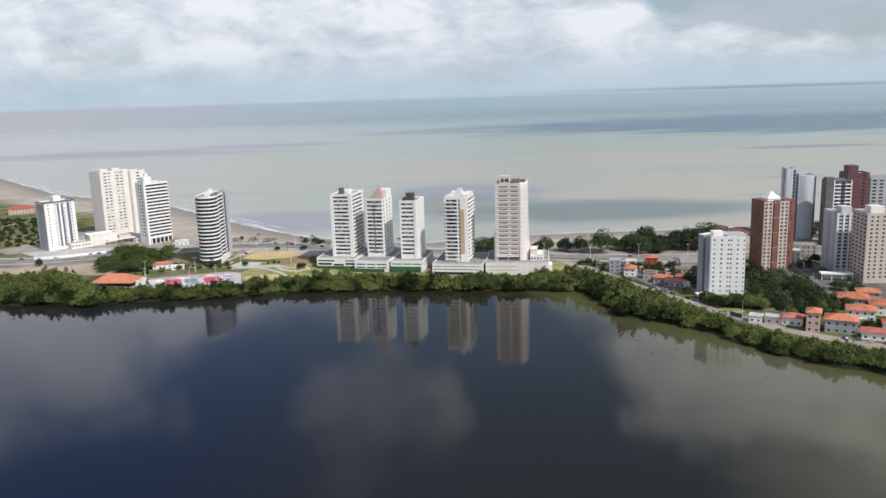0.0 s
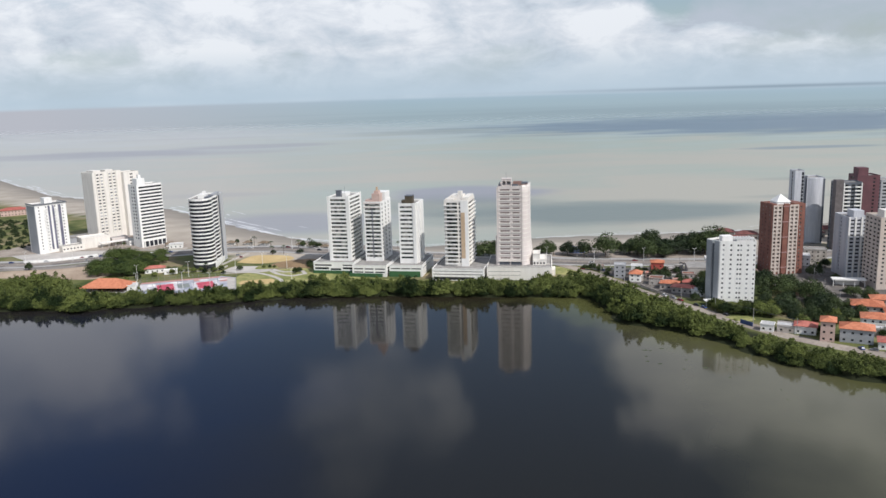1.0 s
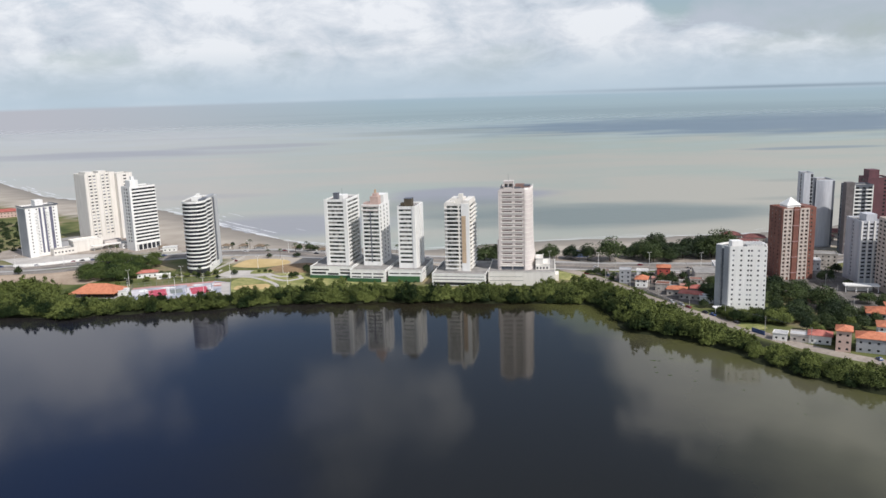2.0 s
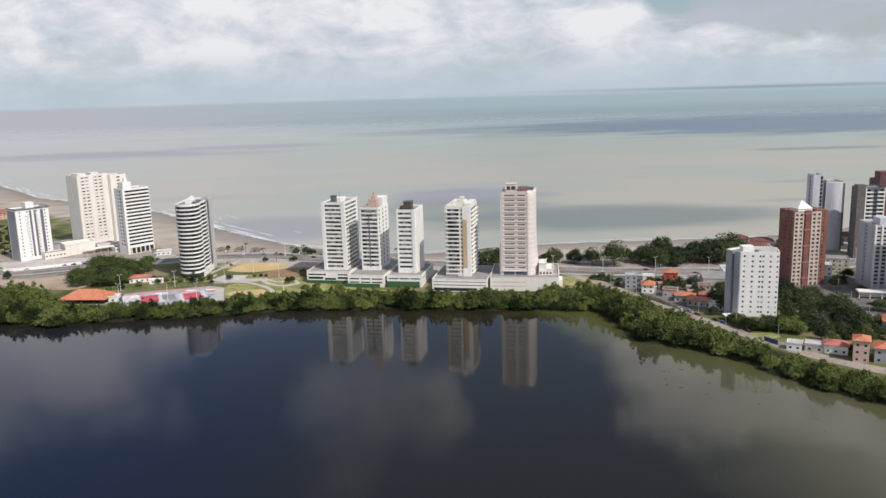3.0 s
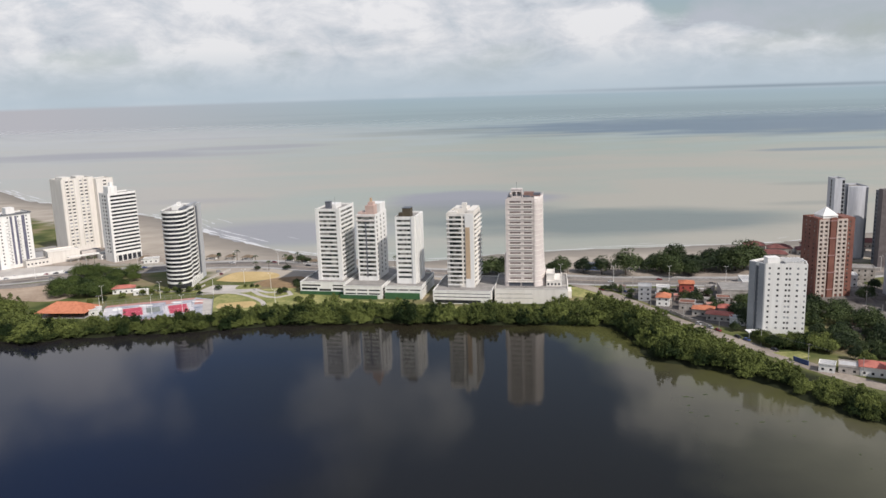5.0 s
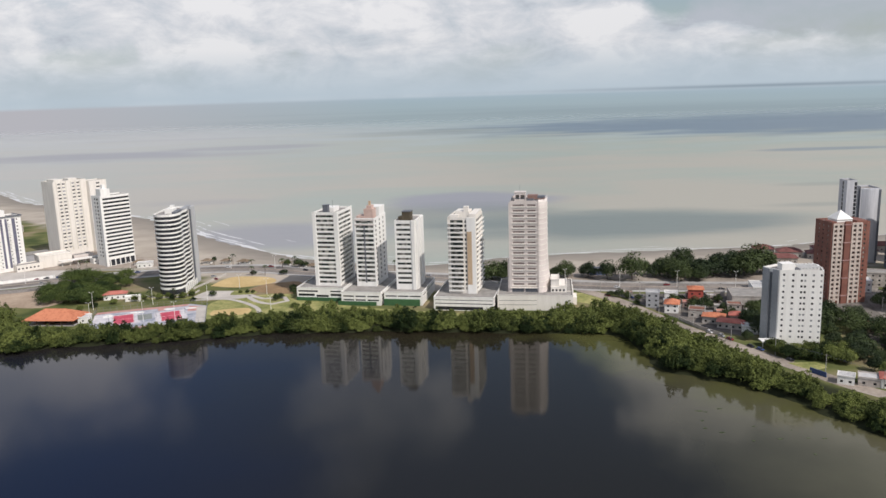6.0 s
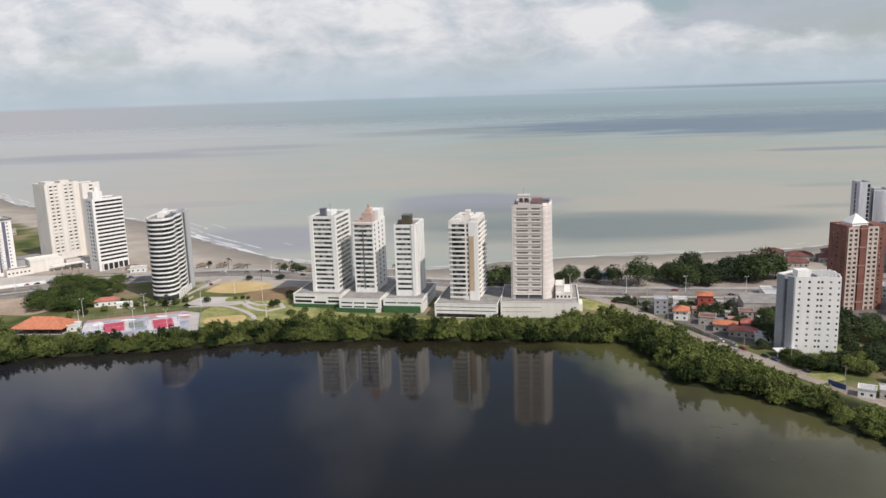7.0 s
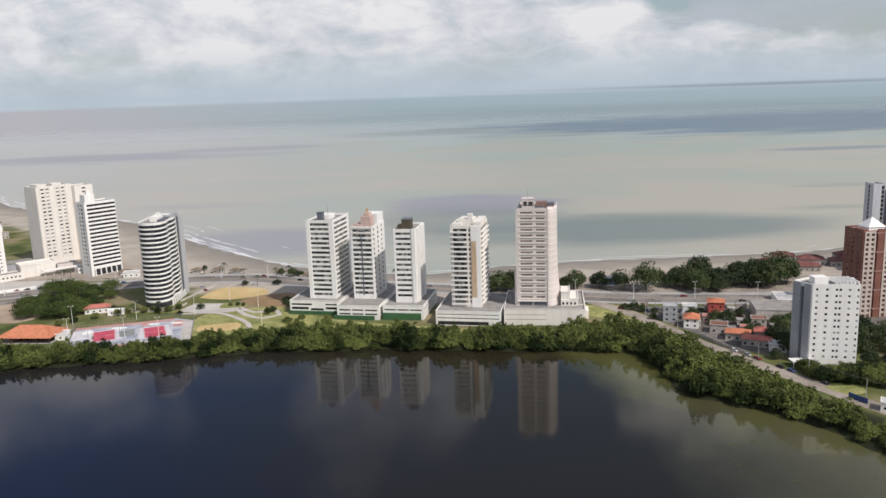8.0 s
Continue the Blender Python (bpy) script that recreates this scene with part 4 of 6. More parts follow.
def curved_flank(t, h):
    bm = bmesh.new()
    rows = []
    for k in range(15):
        z = h * k / 14
        flare = 3.0 * math.exp(-z / 9.0)
        row = []
        for i in range(13):
            a = math.pi / 2 * i / 12
            row.append(bm.verts.new((17.6 + (5.2 + flare) * math.sin(a), 12.0 - 12.3 * math.cos(a) - 0.3 * flare * math.cos(a), z)))
        row.append(bm.verts.new((17.6 + 5.2 + flare, 25, z)))
        rows.append(row)
    for r, q in zip(rows, rows[1:]):
        for i in range(len(r) - 1):
            bm.faces.new((r[i], r[i + 1], q[i + 1], q[i]))
    back = [bm.verts.new((17.6, 25, h - 1.2))]
    low = [bm.verts.new((v.co.x, v.co.y, h - 1.2)) for v in rows[-1]]
    bm.faces.new(low + back)
    edge = [bm.verts.new((v.co.x * 0.985 + 0.15, v.co.y + 0.5, h)) for v in rows[-1]]
    lowe = [bm.verts.new((v.co.x, v.co.y, h - 1.2)) for v in edge]
    for i in range(len(edge) - 1):
        bm.faces.new((rows[-1][i], rows[-1][i + 1], edge[i + 1], edge[i]))
        bm.faces.new((edge[i], edge[i + 1], lowe[i + 1], lowe[i]))
    part("flank", bm, surface("pale_pink_smooth_render", (0.61, 0.545, 0.51), (0.73, 0.67, 0.63), 0.08, 1.0, 0.55), t, "smooth pale curved flank", True)


curved_flank(t, 59.3)
fl = (71.6 - G - 9 - 3.5 - 1.1) / 16
repeat_part("ledge", [(0.9, -0.42, 0, 9.2, 0.02, 0.75), (10.4, -0.42, 0, 16.4, 0.02, 0.75)], OFFWHITE, t, [at(0, 0, 3.5 + fl * f + 0.35) for f in range(16)])
block("front_rib", t, PINKISH, (9.2, -0.3, 3, 9.7, 0.02, 57.5), (16.4, -0.3, 3, 17.0, 0.02, 57.5))
block("west_fin", t, PINKISH, (-0.9, -0.3, 0, 0.9, 1.2, 57.5), (-1.8, 0.2, 0, -0.5, 3, 22))
bm = bmesh.new()
for f in range(17):
    z = 3.5 + fl * f
    flare = 3.0 * math.exp(-z / 9.0) + 0.16
    pts = [(17.6 + (5.2 + flare) * math.sin(a), 12.0 - 12.3 * math.cos(a) - (0.3 * flare + 0.12) * math.cos(a)) for a in (math.pi / 2 * i / 12 for i in range(13))] + [(17.6 + 5.2 + flare, 25.0)]
    prism(bm, pts + [(17.7, 25.0)], z - 0.22, z + 0.22)
part("floor_moulding", bm, OFFWHITE, t, "thin mouldings round the flank")
part("lift_house", boxes((2.6, 6, 57, 3.3, 13, 62.9), (8.9, 6, 57, 9.6, 13, 62.9), (3.3, 12.2, 57, 8.9, 13, 62.9), (3.3, 6, 57, 8.9, 6.5, 58.8), (5.6, 6, 58.8, 6.4, 6.6, 61.6), (3.3, 6, 61.6, 8.9, 12.2, 62.9), (2.4, 5.8, 62.9, 9.8, 13.2, 63.4)), PINKISH, t, "open roof pavilion")
part("roof_beam", boxes((10.4, 1.6, 59.4, 21.4, 2.1, 59.9), (10.4, 1.6, 57, 10.9, 2.1, 59.4), (14.2, 1.6, 57, 14.7, 2.1, 59.4), (17.8, 1.6, 57.9, 18.3, 2.1, 59.4), (21.0, 2.1, 59.4, 21.5, 16, 59.9), (21.0, 9, 57.9, 21.5, 9.5, 59.4), (10.4, 14, 57, 17, 20, 60.2)), surface("weathered_red_beam", (0.20, 0.12, 0.10), (0.30, 0.19, 0.16), 0.4, 2.0, 0.8), t, "reddish brown roof beams")
block("crown_frame", t, DARKGREY, (0.8, 1, 58.6, 1.2, 12, 60.4), (1.2, 1.0, 60, 9, 1.3, 60.4), (9.2, 3, 58.6, 9.6, 3.4, 61.6), (17, 6, 58, 21.6, 12, 60.6), (10.5, 1.0, 58.6, 15, 1.3, 60.0), label="dark roof frames")
block("mast", t, METALGREY, (5.8, 9, 63.4, 6.0, 9.2, 68))
# dark blocks on the closed front carry the shade of the void below
block("undercroft", t, DARKGREY, (0.4, -0.25, 0.2, 8.4, 0.02, 2.7), (9.4, -0.25, 0.2, 16.8, 0.02, 2.7), label="dark panels painted as undercroft shade")
block("front_shelf", t, OFFWHITE, (0.2, -1.2, 2.7, 17.2, -0.02, 3.1))
# stepped wing of the podium beside the flank
wing = thing("podium_wing", 66, 587, G, -8, "cream stepped wing with small windows beside the tower", "annex")
part("wall", boxes((0, 0, 0, 10, 22, 12.6), (0, 1, 12.6, 5.2, 18, 16.6), (10, 2, 0, 14, 18, 8.6), (14, 4, 0, 16.5, 16, 4.6)), OFFWHITE, wing)
part("parapet", boxes((5.2, -0.2, 12.6, 10.2, 0.15, 13.5), (9.85, 0.15, 12.6, 10.2, 22, 13.5), (10.2, 1.8, 8.6, 14.2, 2.15, 9.4), (13.85, 2.15, 8.6, 14.2, 18, 9.4), (0, 0.8, 16.6, 5.4, 1.15, 17.4), (5.05, 1.15, 16.6, 5.4, 18, 17.4)), OFFWHITE, wing)
# dark boxes on the wall, painted shade for openings that are not cut
part("opening", boxes((10.6, 1.86, 4.4, 13.4, 2.02, 6.6), (10.6, 1.86, 0.6, 13.4, 2.02, 2.9), (6.2, -0.1, 0.5, 9.4, 0.03, 3.0)), DARKGREY, wing, "dark panels painted as shaded openings")
for k in range(4):
    o = new("window", pane_mesh(1.2, 1.4, GLASS))
    o.parent = wing
    o.matrix_basis = at(1.3 + 2.3 * k, -0.03, 10.4)

# rounded tower with wrapping bands
arc = [(8.0 - 8.6 * math.cos(radians(a)), 8.0 - 8.0 * math.sin(radians(a))) for a in range(0, 91, 15)]
wave = [(12.6, 0.6), (15.6, 3.4)] + [(16.6 + 0.5 * math.sin(k * 1.35), 7.0 + k * 3.2) for k in range(9)]
out = arc + wave + [(16.8, 44), (0, 44), (-0.6, 20)]
bays = [[(0.0, 1.0)]] * (len(arc) + len(wave) - 1) + [[], [(0.1, 0.9)], [(0.1, 0.9)], [(0.0, 1.0)]]
t = tower("apartment_tower", -204, 646, 1, out, G, 61.4, bays, WHITE, "white rounded apartment tower with wrapping dark window bands", floors=17, sill=0.68, head=2.6, first=4.5)
# dark ring round the foot, painted shade of a set-back ground floor
bm = bmesh.new()
prism(bm, [((x - 8.5) * 1.012 + 8.5, (y - 22) * 1.006 + 22) for x, y in out], 0.25, 3.7)
part("lobby_glazing", bm, GLASS, t, "dark band painted as ground-floor recess shade")
block("end_pier", t, surface("light_grey_render", (0.40, 0.41, 0.42), (0.52, 0.53, 0.54), 0.3, 2.0, 0.6, stretch=(1, 1, 0.1)), (15.4, 35.5, 0, 17.8, 44.4, 57.8), label="grey end pier")
block("end_slot", t, DARKGREY, (16.6, 33.6, 4, 17.3, 35.5, 56.5))
block("lift_house", t, WHITE, (5.5, 13, 56, 11.5, 22, 59.8), (8.8, 15, 59.8, 11.0, 19, 62.0))
block("roof_screen", t, DARKGREY, (12.0, 8, 56.4, 15.4, 22, 58.2), label="dark roof screen")
block("roof_band", t, GREY, (13.5, 22, 56.4, 16.5, 40, 58.9))
repeat_part("column", [(0, 0, 0, 0.9, 0.9, 4.6)], WHITE, t, [at(17.4, 6 + 4.4 * k, 0) for k in range(7)])

# slab tower with long bands, cream slab behind it, and the low block at their foot
t = tower("apartment_tower", -283, 751, 50, rect_outline(25.5, 15), G, 63.2, [[(0.07, 0.99)], [(0.1, 0.9)], [(0.1, 0.9)], [(0.30, 0.42), (0.55, 0.72)]], WHITE, "white slab tower with long horizontal window bands", floors=16, sill=0.75, head=2.3, first=7.0)
block("front_pier", t, WHITE, (-0.4, -0.5, 0, 1.7, 0.02, 59.6))
# dark sheet on the wall behind the columns, in place of open shade
block("ground_floor", t, GLASS, (2.2, -0.12, 0.4, 25.0, 0.03, 5.4), label="dark panel painted as ground-floor shade")
repeat_part("column", [(0, -0.7, 0, 0.8, -0.1, 6.4)], WHITE, t, [at(2.5 + 4.4 * k, 0, 0) for k in range(6)])
block("lift_house", t, WHITE, (3, 4, 58, 11, 12, 64.6), (6, 6, 64.6, 8.5, 9, 68))
t = tower("apartment_tower", -344, 800, 54, rect_outline(31, 20), G, 71.5, [[(0.12, 0.21), (0.26, 0.35), (0.55, 0.64), (0.70, 0.79)], [(0.2, 0.8)], [(0.1, 0.9)], []], OFFWHITE, "tall cream apartment slab with small paired windows", floors=19, sill=1.0, head=2.2, first=6.0, glass=CURTAIN)
block("west_face", t, OFFWHITE, (-0.35, 0.3, 0, -0.02, 19.7, 67.0), label="plain cream end wall")
for u0 in (2.6, 6.9, 11.4, 16.0, 20.4, 25.0):
    block("rib", t, OFFWHITE, (u0, -0.7, 5.0, u0 + 0.7, 0.02, 67.2))
block("roof_edge", t, OFFWHITE, (2, 2, 66.4, 10, 14, 69.2), (16, 3, 66.4, 24, 12, 69.0))
t = tower("apartment_tower", -322, 822, 54, rect_outline(17, 14), G, 69.5, [[(0.4, 0.6)], [(0.2, 0.8)], [], []], OFFWHITE, "cream apartment tower behind a taller slab", floors=18, sill=1.0, head=2.2, first=6.0)
low = thing("annex_block", -340, 752, G, 40, "cream low annex with flat roof and a long ramp canopy", "annex")
part("wall", boxes((0, 0, 0, 26, 16, 9.5)), OFFWHITE, low)
part("parapet", boxes((-0.3, -0.3, 9.5, 26.3, 0.2, 10.6), (-0.3, 15.8, 9.5, 26.3, 16.3, 10.6), (-0.3, 0.2, 9.5, 0.2, 15.8, 10.6), (25.8, 0.2, 9.5, 26.3, 15.8, 10.6)), OFFWHITE, low)
part("canopy", boxes((14, -9, 4.2, 56, -3, 4.9), (14, -9, 4.9, 56, -8.7, 5.7)), WHITE, low, "long white canopy")
repeat_part("post", [(-0.25, -0.25, 0, 0.25, 0.25, 4.2)], WHITE, low, [at(16 + 6.3 * k, -6, 0) for k in range(7)])
for x, y, rz, w, d, h, wall, label in ((-352, 738, 42, 20, 10, 5.0, OFFWHITE, "cream flat-roofed wing beside the towers"), (-318, 768, 44, 16, 9, 6.5, PINKISH, "pale pink flat-roofed wing below a slab tower"), (-372, 752, 42, 14, 10, 7.0, WHITE, "white flat-roofed service wing"), (-300, 764, 46, 12, 8, 4.0, WHITE, "low white entrance wing below a slab tower")):
    low = thing("annex_block", x, y, G, rz, label, "annex", "low wings below the towers")
    part("wall", boxes((0, 0, 0, w, d, h)), wall, low)
    part("roof", boxes((0.3, 0.3, h, w - 0.3, d - 0.3, h + 0.12)), ROOFGREY, low, "grey screed roof")
    part("parapet", boxes((-0.15, -0.15, h, w + 0.15, 0.28, h + 0.7), (-0.15, d - 0.28, h, w + 0.15, d + 0.15, h + 0.7), (-0.15, 0.28, h, 0.28, d - 0.28, h + 0.7), (w - 0.28, 0.28, h, w + 0.15, d - 0.28, h + 0.7)), wall, low)
    for k in range(int(w / 3)):
        o = new("window", pane_mesh(1.4, 1.2, GLASS))
        o.parent = low
        o.matrix_basis = at(1.5 + 3 * k, -0.03, h * 0.55)
low = thing("annex_block", -372, 772, G, 40, "grey low service building beside the towers", "annex")
part("wall", boxes((0, 0, 0, 30, 14, 6.5)), GREY, low)
part("roof", boxes((-0.5, -0.5, 6.5, 30.5, 14.5, 7.0)), ROOFGREY, low)

# white tower with blue-violet strips
VIOLET = surface("violet_blue_cladding", (0.10, 0.10, 0.14), (0.19, 0.19, 0.25), 0.2, 2.0, 0.5)
t = tower("apartment_tower", -370, 732, 48, rect_outline(28, 20), G, 49.5, [[(0.10, 0.14), (0.33, 0.37), (0.62, 0.66), (0.86, 0.9)], [(0.2, 0.4), (0.6, 0.8)], [], [(0.25, 0.45), (0.6, 0.8)]], WHITE, "white apartment tower with violet-blue vertical strips", floors=14, sill=0.9, head=2.1, first=3.0)
block("strip", t, VIOLET, (11.4, -0.1, 3, 13.2, 0.03, 44), (15.2, -0.1, 3, 17.0, 0.03, 44), (20.6, -0.1, 3, 23.2, 0.03, 44), label="violet-blue vertical strip")
repeat_part("balcony", [(0, -0.9, 0, 2.6, -0.1, 0.8)], WHITE, t, [at(x, 0, 3.5 + 3.0 * f) for x in (7.6, 17.2) for f in range(13)])
block("roof_frame", t, DARKGREY, (-0.8, -0.9, 45.4, 28.8, -0.3, 46.2), (-0.8, -0.3, 45.4, -0.2, 19, 46.2), (28.2, -0.3, 45.4, 28.8, 19, 46.2), label="dark roof frame")
block("lift_house", t, WHITE, (10.5, 4, 44, 17.5, 12, 50.6))
# grey panel puts the shade of the west side into its colour
block("west_face", t, GREY, (-0.3, 0.5, 0, -0.02, 17.5, 44))

# plain white block on the lane
t = tower("apartment_tower", 172.3, 498, 0, [(0, 0), (20.6, -4.6), (24.2, 9.7), (8, 16.2), (-5.4, 8.9)], G, 44.4, [[(0.07, 0.12), (0.28, 0.335), (0.48, 0.53), (0.56, 0.61), (0.745, 0.80), (0.93, 0.975)], [(0.2, 0.3), (0.6, 0.7)], [(0.2, 0.4), (0.6, 0.8)], [(0.2, 0.4), (0.6, 0.8)], [(0.42, 0.58)]], WHITE, "plain white apartment block with small square windows", floors=12, sill=1.0, head=2.15, first=3.0, glass=CURTAIN)
block("lift_house", t, WHITE, (2.0, 2.5, 39, 8.6, 8.4, 42.9))
# dark slab added under the beams, painted shade for the gaps
block("pergola_shade", t, DARKGREY, (9.6, -1.2, 39.4, 20.6, 8.6, 39.5))
block("pergola_beam", t, WHITE, *[(9.8 + 1.75 * k, -2.6, 41.0, 10.35 + 1.75 * k, 9, 41.6) for k in range(7)])
block("pergola_rail", t, WHITE, (9.6, 8.6, 39.2, 21.0, 9.0, 41.0), (9.6, -1.5, 39.2, 20.0, -1.2, 41.0))
# piers in grey, so the west side's shade is in their colour
bm = bmesh.new()
for p, q in (((-0.35, 0.2), (-2.2, 3.35)), ((-3.25, 5.2), (-5.3, 8.7))):
    d = (Vector(q) - Vector(p)).normalized()
    s = Vector((-d.y, d.x)) * 0.35
    prism(bm, [tuple(Vector(p)), tuple(Vector(q)), tuple(Vector(q) + s), tuple(Vector(p) + s)][::-1], 0.0, 40.2)
part("west_pier", bm, GREY, t)
# dark strip laid over the face, painted shade of a vertical recess
bm = bmesh.new()
prism(bm, [(-2.40, 3.75), (-3.15, 5.05), (-3.03, 5.12), (-2.28, 3.82)][::-1], 2.0, 38.5)
part("recess_shade", bm, DARKGREY, t, "dark strip painted as a shaded recess")
block("entrance_canopy", t, WHITE, (-9, -4, 2.8, 1, 2, 3.2))
repeat_part("post", [(-0.15, -0.15, 0, 0.15, 0.15, 2.8)], WHITE, t, [at(-8.7, -3.7, 0), at(0.6, -3.7, 0)])

# red-brown tower with a pale window front and a pyramid
t = tower("apartment_tower", 235.0, 572, 5, rect_outline(24.5, 18), G, 54.8, [[(0.07, 0.12), (0.20, 0.25), (0.57, 0.62), (0.70, 0.75), (0.85, 0.90)], [(0.2, 0.4), (0.6, 0.8)], [(0.2, 0.4), (0.6, 0.8)], [(0.2, 0.27), (0.45, 0.52), (0.75, 0.82)]], BROWN, "red-brown apartment tower with pale window columns and a white pyramid", floors=17, sill=0.8, head=2.2, first=2.5, glass=ROOMS)
fl = (54.8 - G - 2.5 - 1.1) / 17
for u0, u1 in ((0.7, 1.5), (3.2, 4.6), (6.4, 7.3), (12.6, 13.6), (15.5, 16.9), (18.7, 19.5)):
    block("pale_pier", t, BEIGE, (u0, -0.5, 0, u1, 0.02, 50.0))
spots = [2.5 + fl * f - 0.5 for f in range(18)]
repeat_part("spandrel", [(0.9, -0.42, 0, 7.2, 0.02, 1.25)], BEIGE, t, [at(0, 0, z) for z in spots] + [at(12.0, 0, z) for z in spots])
block("centre_pier", t, BROWN, (8.2, -0.9, 0, 11.8, 0.02, 51.6))
repeat_part("balcony", [(7.4, -1.1, 0, 12.5, 0.02, 0.7)], surface("dusty_rose_render", (0.28, 0.16, 0.15), (0.38, 0.24, 0.22), 0.2, 2.0), t, [at(0, 0, z) for z in spots[1::4]])
block("roof_screen", t, BROWN, (16.5, 1.0, 49.6, 23.5, 12, 51.4), (0.8, 1.0, 49.6, 3.5, 10, 51.2))
bm = boxes((4.8, 3, 49.6, 14.6, 13, 52.2))
apex = bm.verts.new((9.7, 8, 57.4))
ring = [bm.verts.new(c) for c in ((4.4, 2.5, 52.2), (15, 2.5, 52.2), (15, 13.5, 52.2), (4.4, 13.5, 52.2))]
for i in range(4):
    bm.faces.new((ring[i], ring[(i + 1) % 4], apex))
bm.faces.new(ring[::-1])
part("pyramid", bm, WHITE, t, "white pyramid roof light")

# the cluster of towers beyond the side street
PALEGREY = surface("pale_grey_render", (0.44, 0.45, 0.48), (0.60, 0.61, 0.64), 0.3, 2.0, 0.6, stretch=(1, 1, 0.1))
GRID = [(0.06, 0.2), (0.3, 0.44), (0.56, 0.7), (0.8, 0.94)]
t = tower("apartment_tower", 281.5, 556, -3, rect_outline(14, 22), G, 47.2, [[(0.12, 0.3), (0.42, 0.6), (0.74, 0.9)], GRID, GRID, [(0.46, 0.54)]], PALEGREY, "pale grey apartment tower with a white gridded front", floors=15, sill=0.8, head=2.2, first=3.0)
for k in range(4):
    block("white_pier", t, WHITE, (0.2 + 4.2 * k, -0.5, 0, 1.2 + 4.2 * k, 0.02, 43))
block("blank_panel", t, PALEGREY, (-0.4, 2.0, 2, -0.02, 9.5, 42), (-0.4, 12.5, 2, -0.02, 20, 42))
block("roof_room", t, PALEGREY, (5, 4, 41.4, 12, 14, 47.0))
t = tower("apartment_tower", 285, 522, -4, rect_outline(30, 22), G, 52, [[(0.08, 0.13), (0.2, 0.25), (0.34, 0.39), (0.46, 0.51), (0.62, 0.96)], GRID, GRID, GRID], BEIGE, "beige apartment tower with rows of dark windows and balconies", floors=16, sill=0.8, head=2.15, first=3.0)
fl = (52 - G - 3 - 1.1) / 16
repeat_part("balcony", [(18.2, -0.8, 0, 29.2, 0.02, 0.9)], BEIGE, t, [at(0, 0, 3 + fl * f - 0.3) for f in range(16)])
block("roof_room", t, OFFWHITE, (4, 5, 46.5, 13, 14, 52))
t = tower("apartment_tower", 309, 680, -5, rect_outline(14.5, 20), G, 60.4, [[], [(0.1, 0.4), (0.6, 0.9)], GRID, [(0.3, 0.7)]], PALEGREY, "pale grey apartment tower with a broad bowed flank", floors=17, sill=0.8, head=2.2, first=3.0)
bm = bmesh.new()
prism(bm, [(0.6, 0.02)] + [(0.6 + 12.2 * u / 8, -1.9 * math.sin(math.pi * u / 8)) for u in range(9)] + [(12.8, 0.02)], 1.0, 56.2)
part("bow_panel", bm, PALEGREY, t, "smooth bowed pale panel")
block("side_strip", t, DARKGREY, (13.2, -0.3, 1, 14.6, 0.02, 55.5))
t = tower("apartment_tower", 299, 681, -5, rect_outline(7.4, 14), G, 66.6, [[(0.72, 0.98)], GRID, GRID, [(0.4, 0.6)]], PALEGREY, "slim pale grey tower joined to a bowed one", floors=19, sill=0.2, head=2.8, first=3.0)
block("dark_slot", t, DARKGREY, (7.4, 1.0, 0, 10.4, 6, 58.0), label="dark glazed joint between towers")
t = tower("apartment_tower", 320, 650, -5, rect_outline(19, 14), G, 59.5, [GRID, GRID, GRID, GRID], DARKGREY, "dark apartment tower with white balcony columns", floors=17, sill=0.7, head=2.3, first=3.0)
block("plain_flank", t, surface("dark_brown_grey_render", (0.10, 0.085, 0.085), (0.17, 0.15, 0.15), 0.3, 2.0, 0.7), (-1.5, -0.5, 0, 4.5, 6, 57.5), label="plain dark flank")
fl = (59.5 - G - 3 - 1.1) / 17
repeat_part("balcony", [(5.2, -0.9, 0, 10.0, 0.02, 1.0)], WHITE, t, [at(x, 0, 3 + fl * f - 0.2) for x in (0, 8.2) for f in range(17)])
block("white_rib", t, WHITE, (4.5, -0.7, 0, 5.2, 0.02, 55), (18.3, -0.7, 0, 18.9, 0.02, 55))
t = tower("apartment_tower", 345, 668, -5, rect_outline(18, 18), G, 62.5, [[(0.7, 0.8)], GRID, GRID, [(0.3, 0.6)]], PURPLE, "maroon apartment tower with plain walls", floors=18, sill=0.8, head=2.2, first=3.0)
block("roof_room", t, PURPLE, (2, 4, 57, 10, 14, 64.5))
t = tower("apartment_tower", 374, 684, -5, rect_outline(24, 22), G, 56, [GRID, GRID, GRID, GRID], GREY, "grey apartment tower at the end of a cluster", floors=16, sill=0.8, head=2.2, first=3.0)
gate = thing("gate_canopy", 262, 534, G, -14, "white flat canopy on posts at a tower gate", "canopy")
part("roof", boxes((0, 0, 4.2, 21, 7, 5.0)), WHITE, gate)
part("wall", boxes((3, 5.5, 0, 18, 6.5, 4.2)), WHITE, gate)
repeat_part("post", [(-0.2, -0.2, 0, 0.2, 0.2, 4.2)], WHITE, gate, [at(0.8, 0.8, 0), at(7, 0.8, 0), at(14, 0.8, 0), at(20.2, 0.8, 0)])
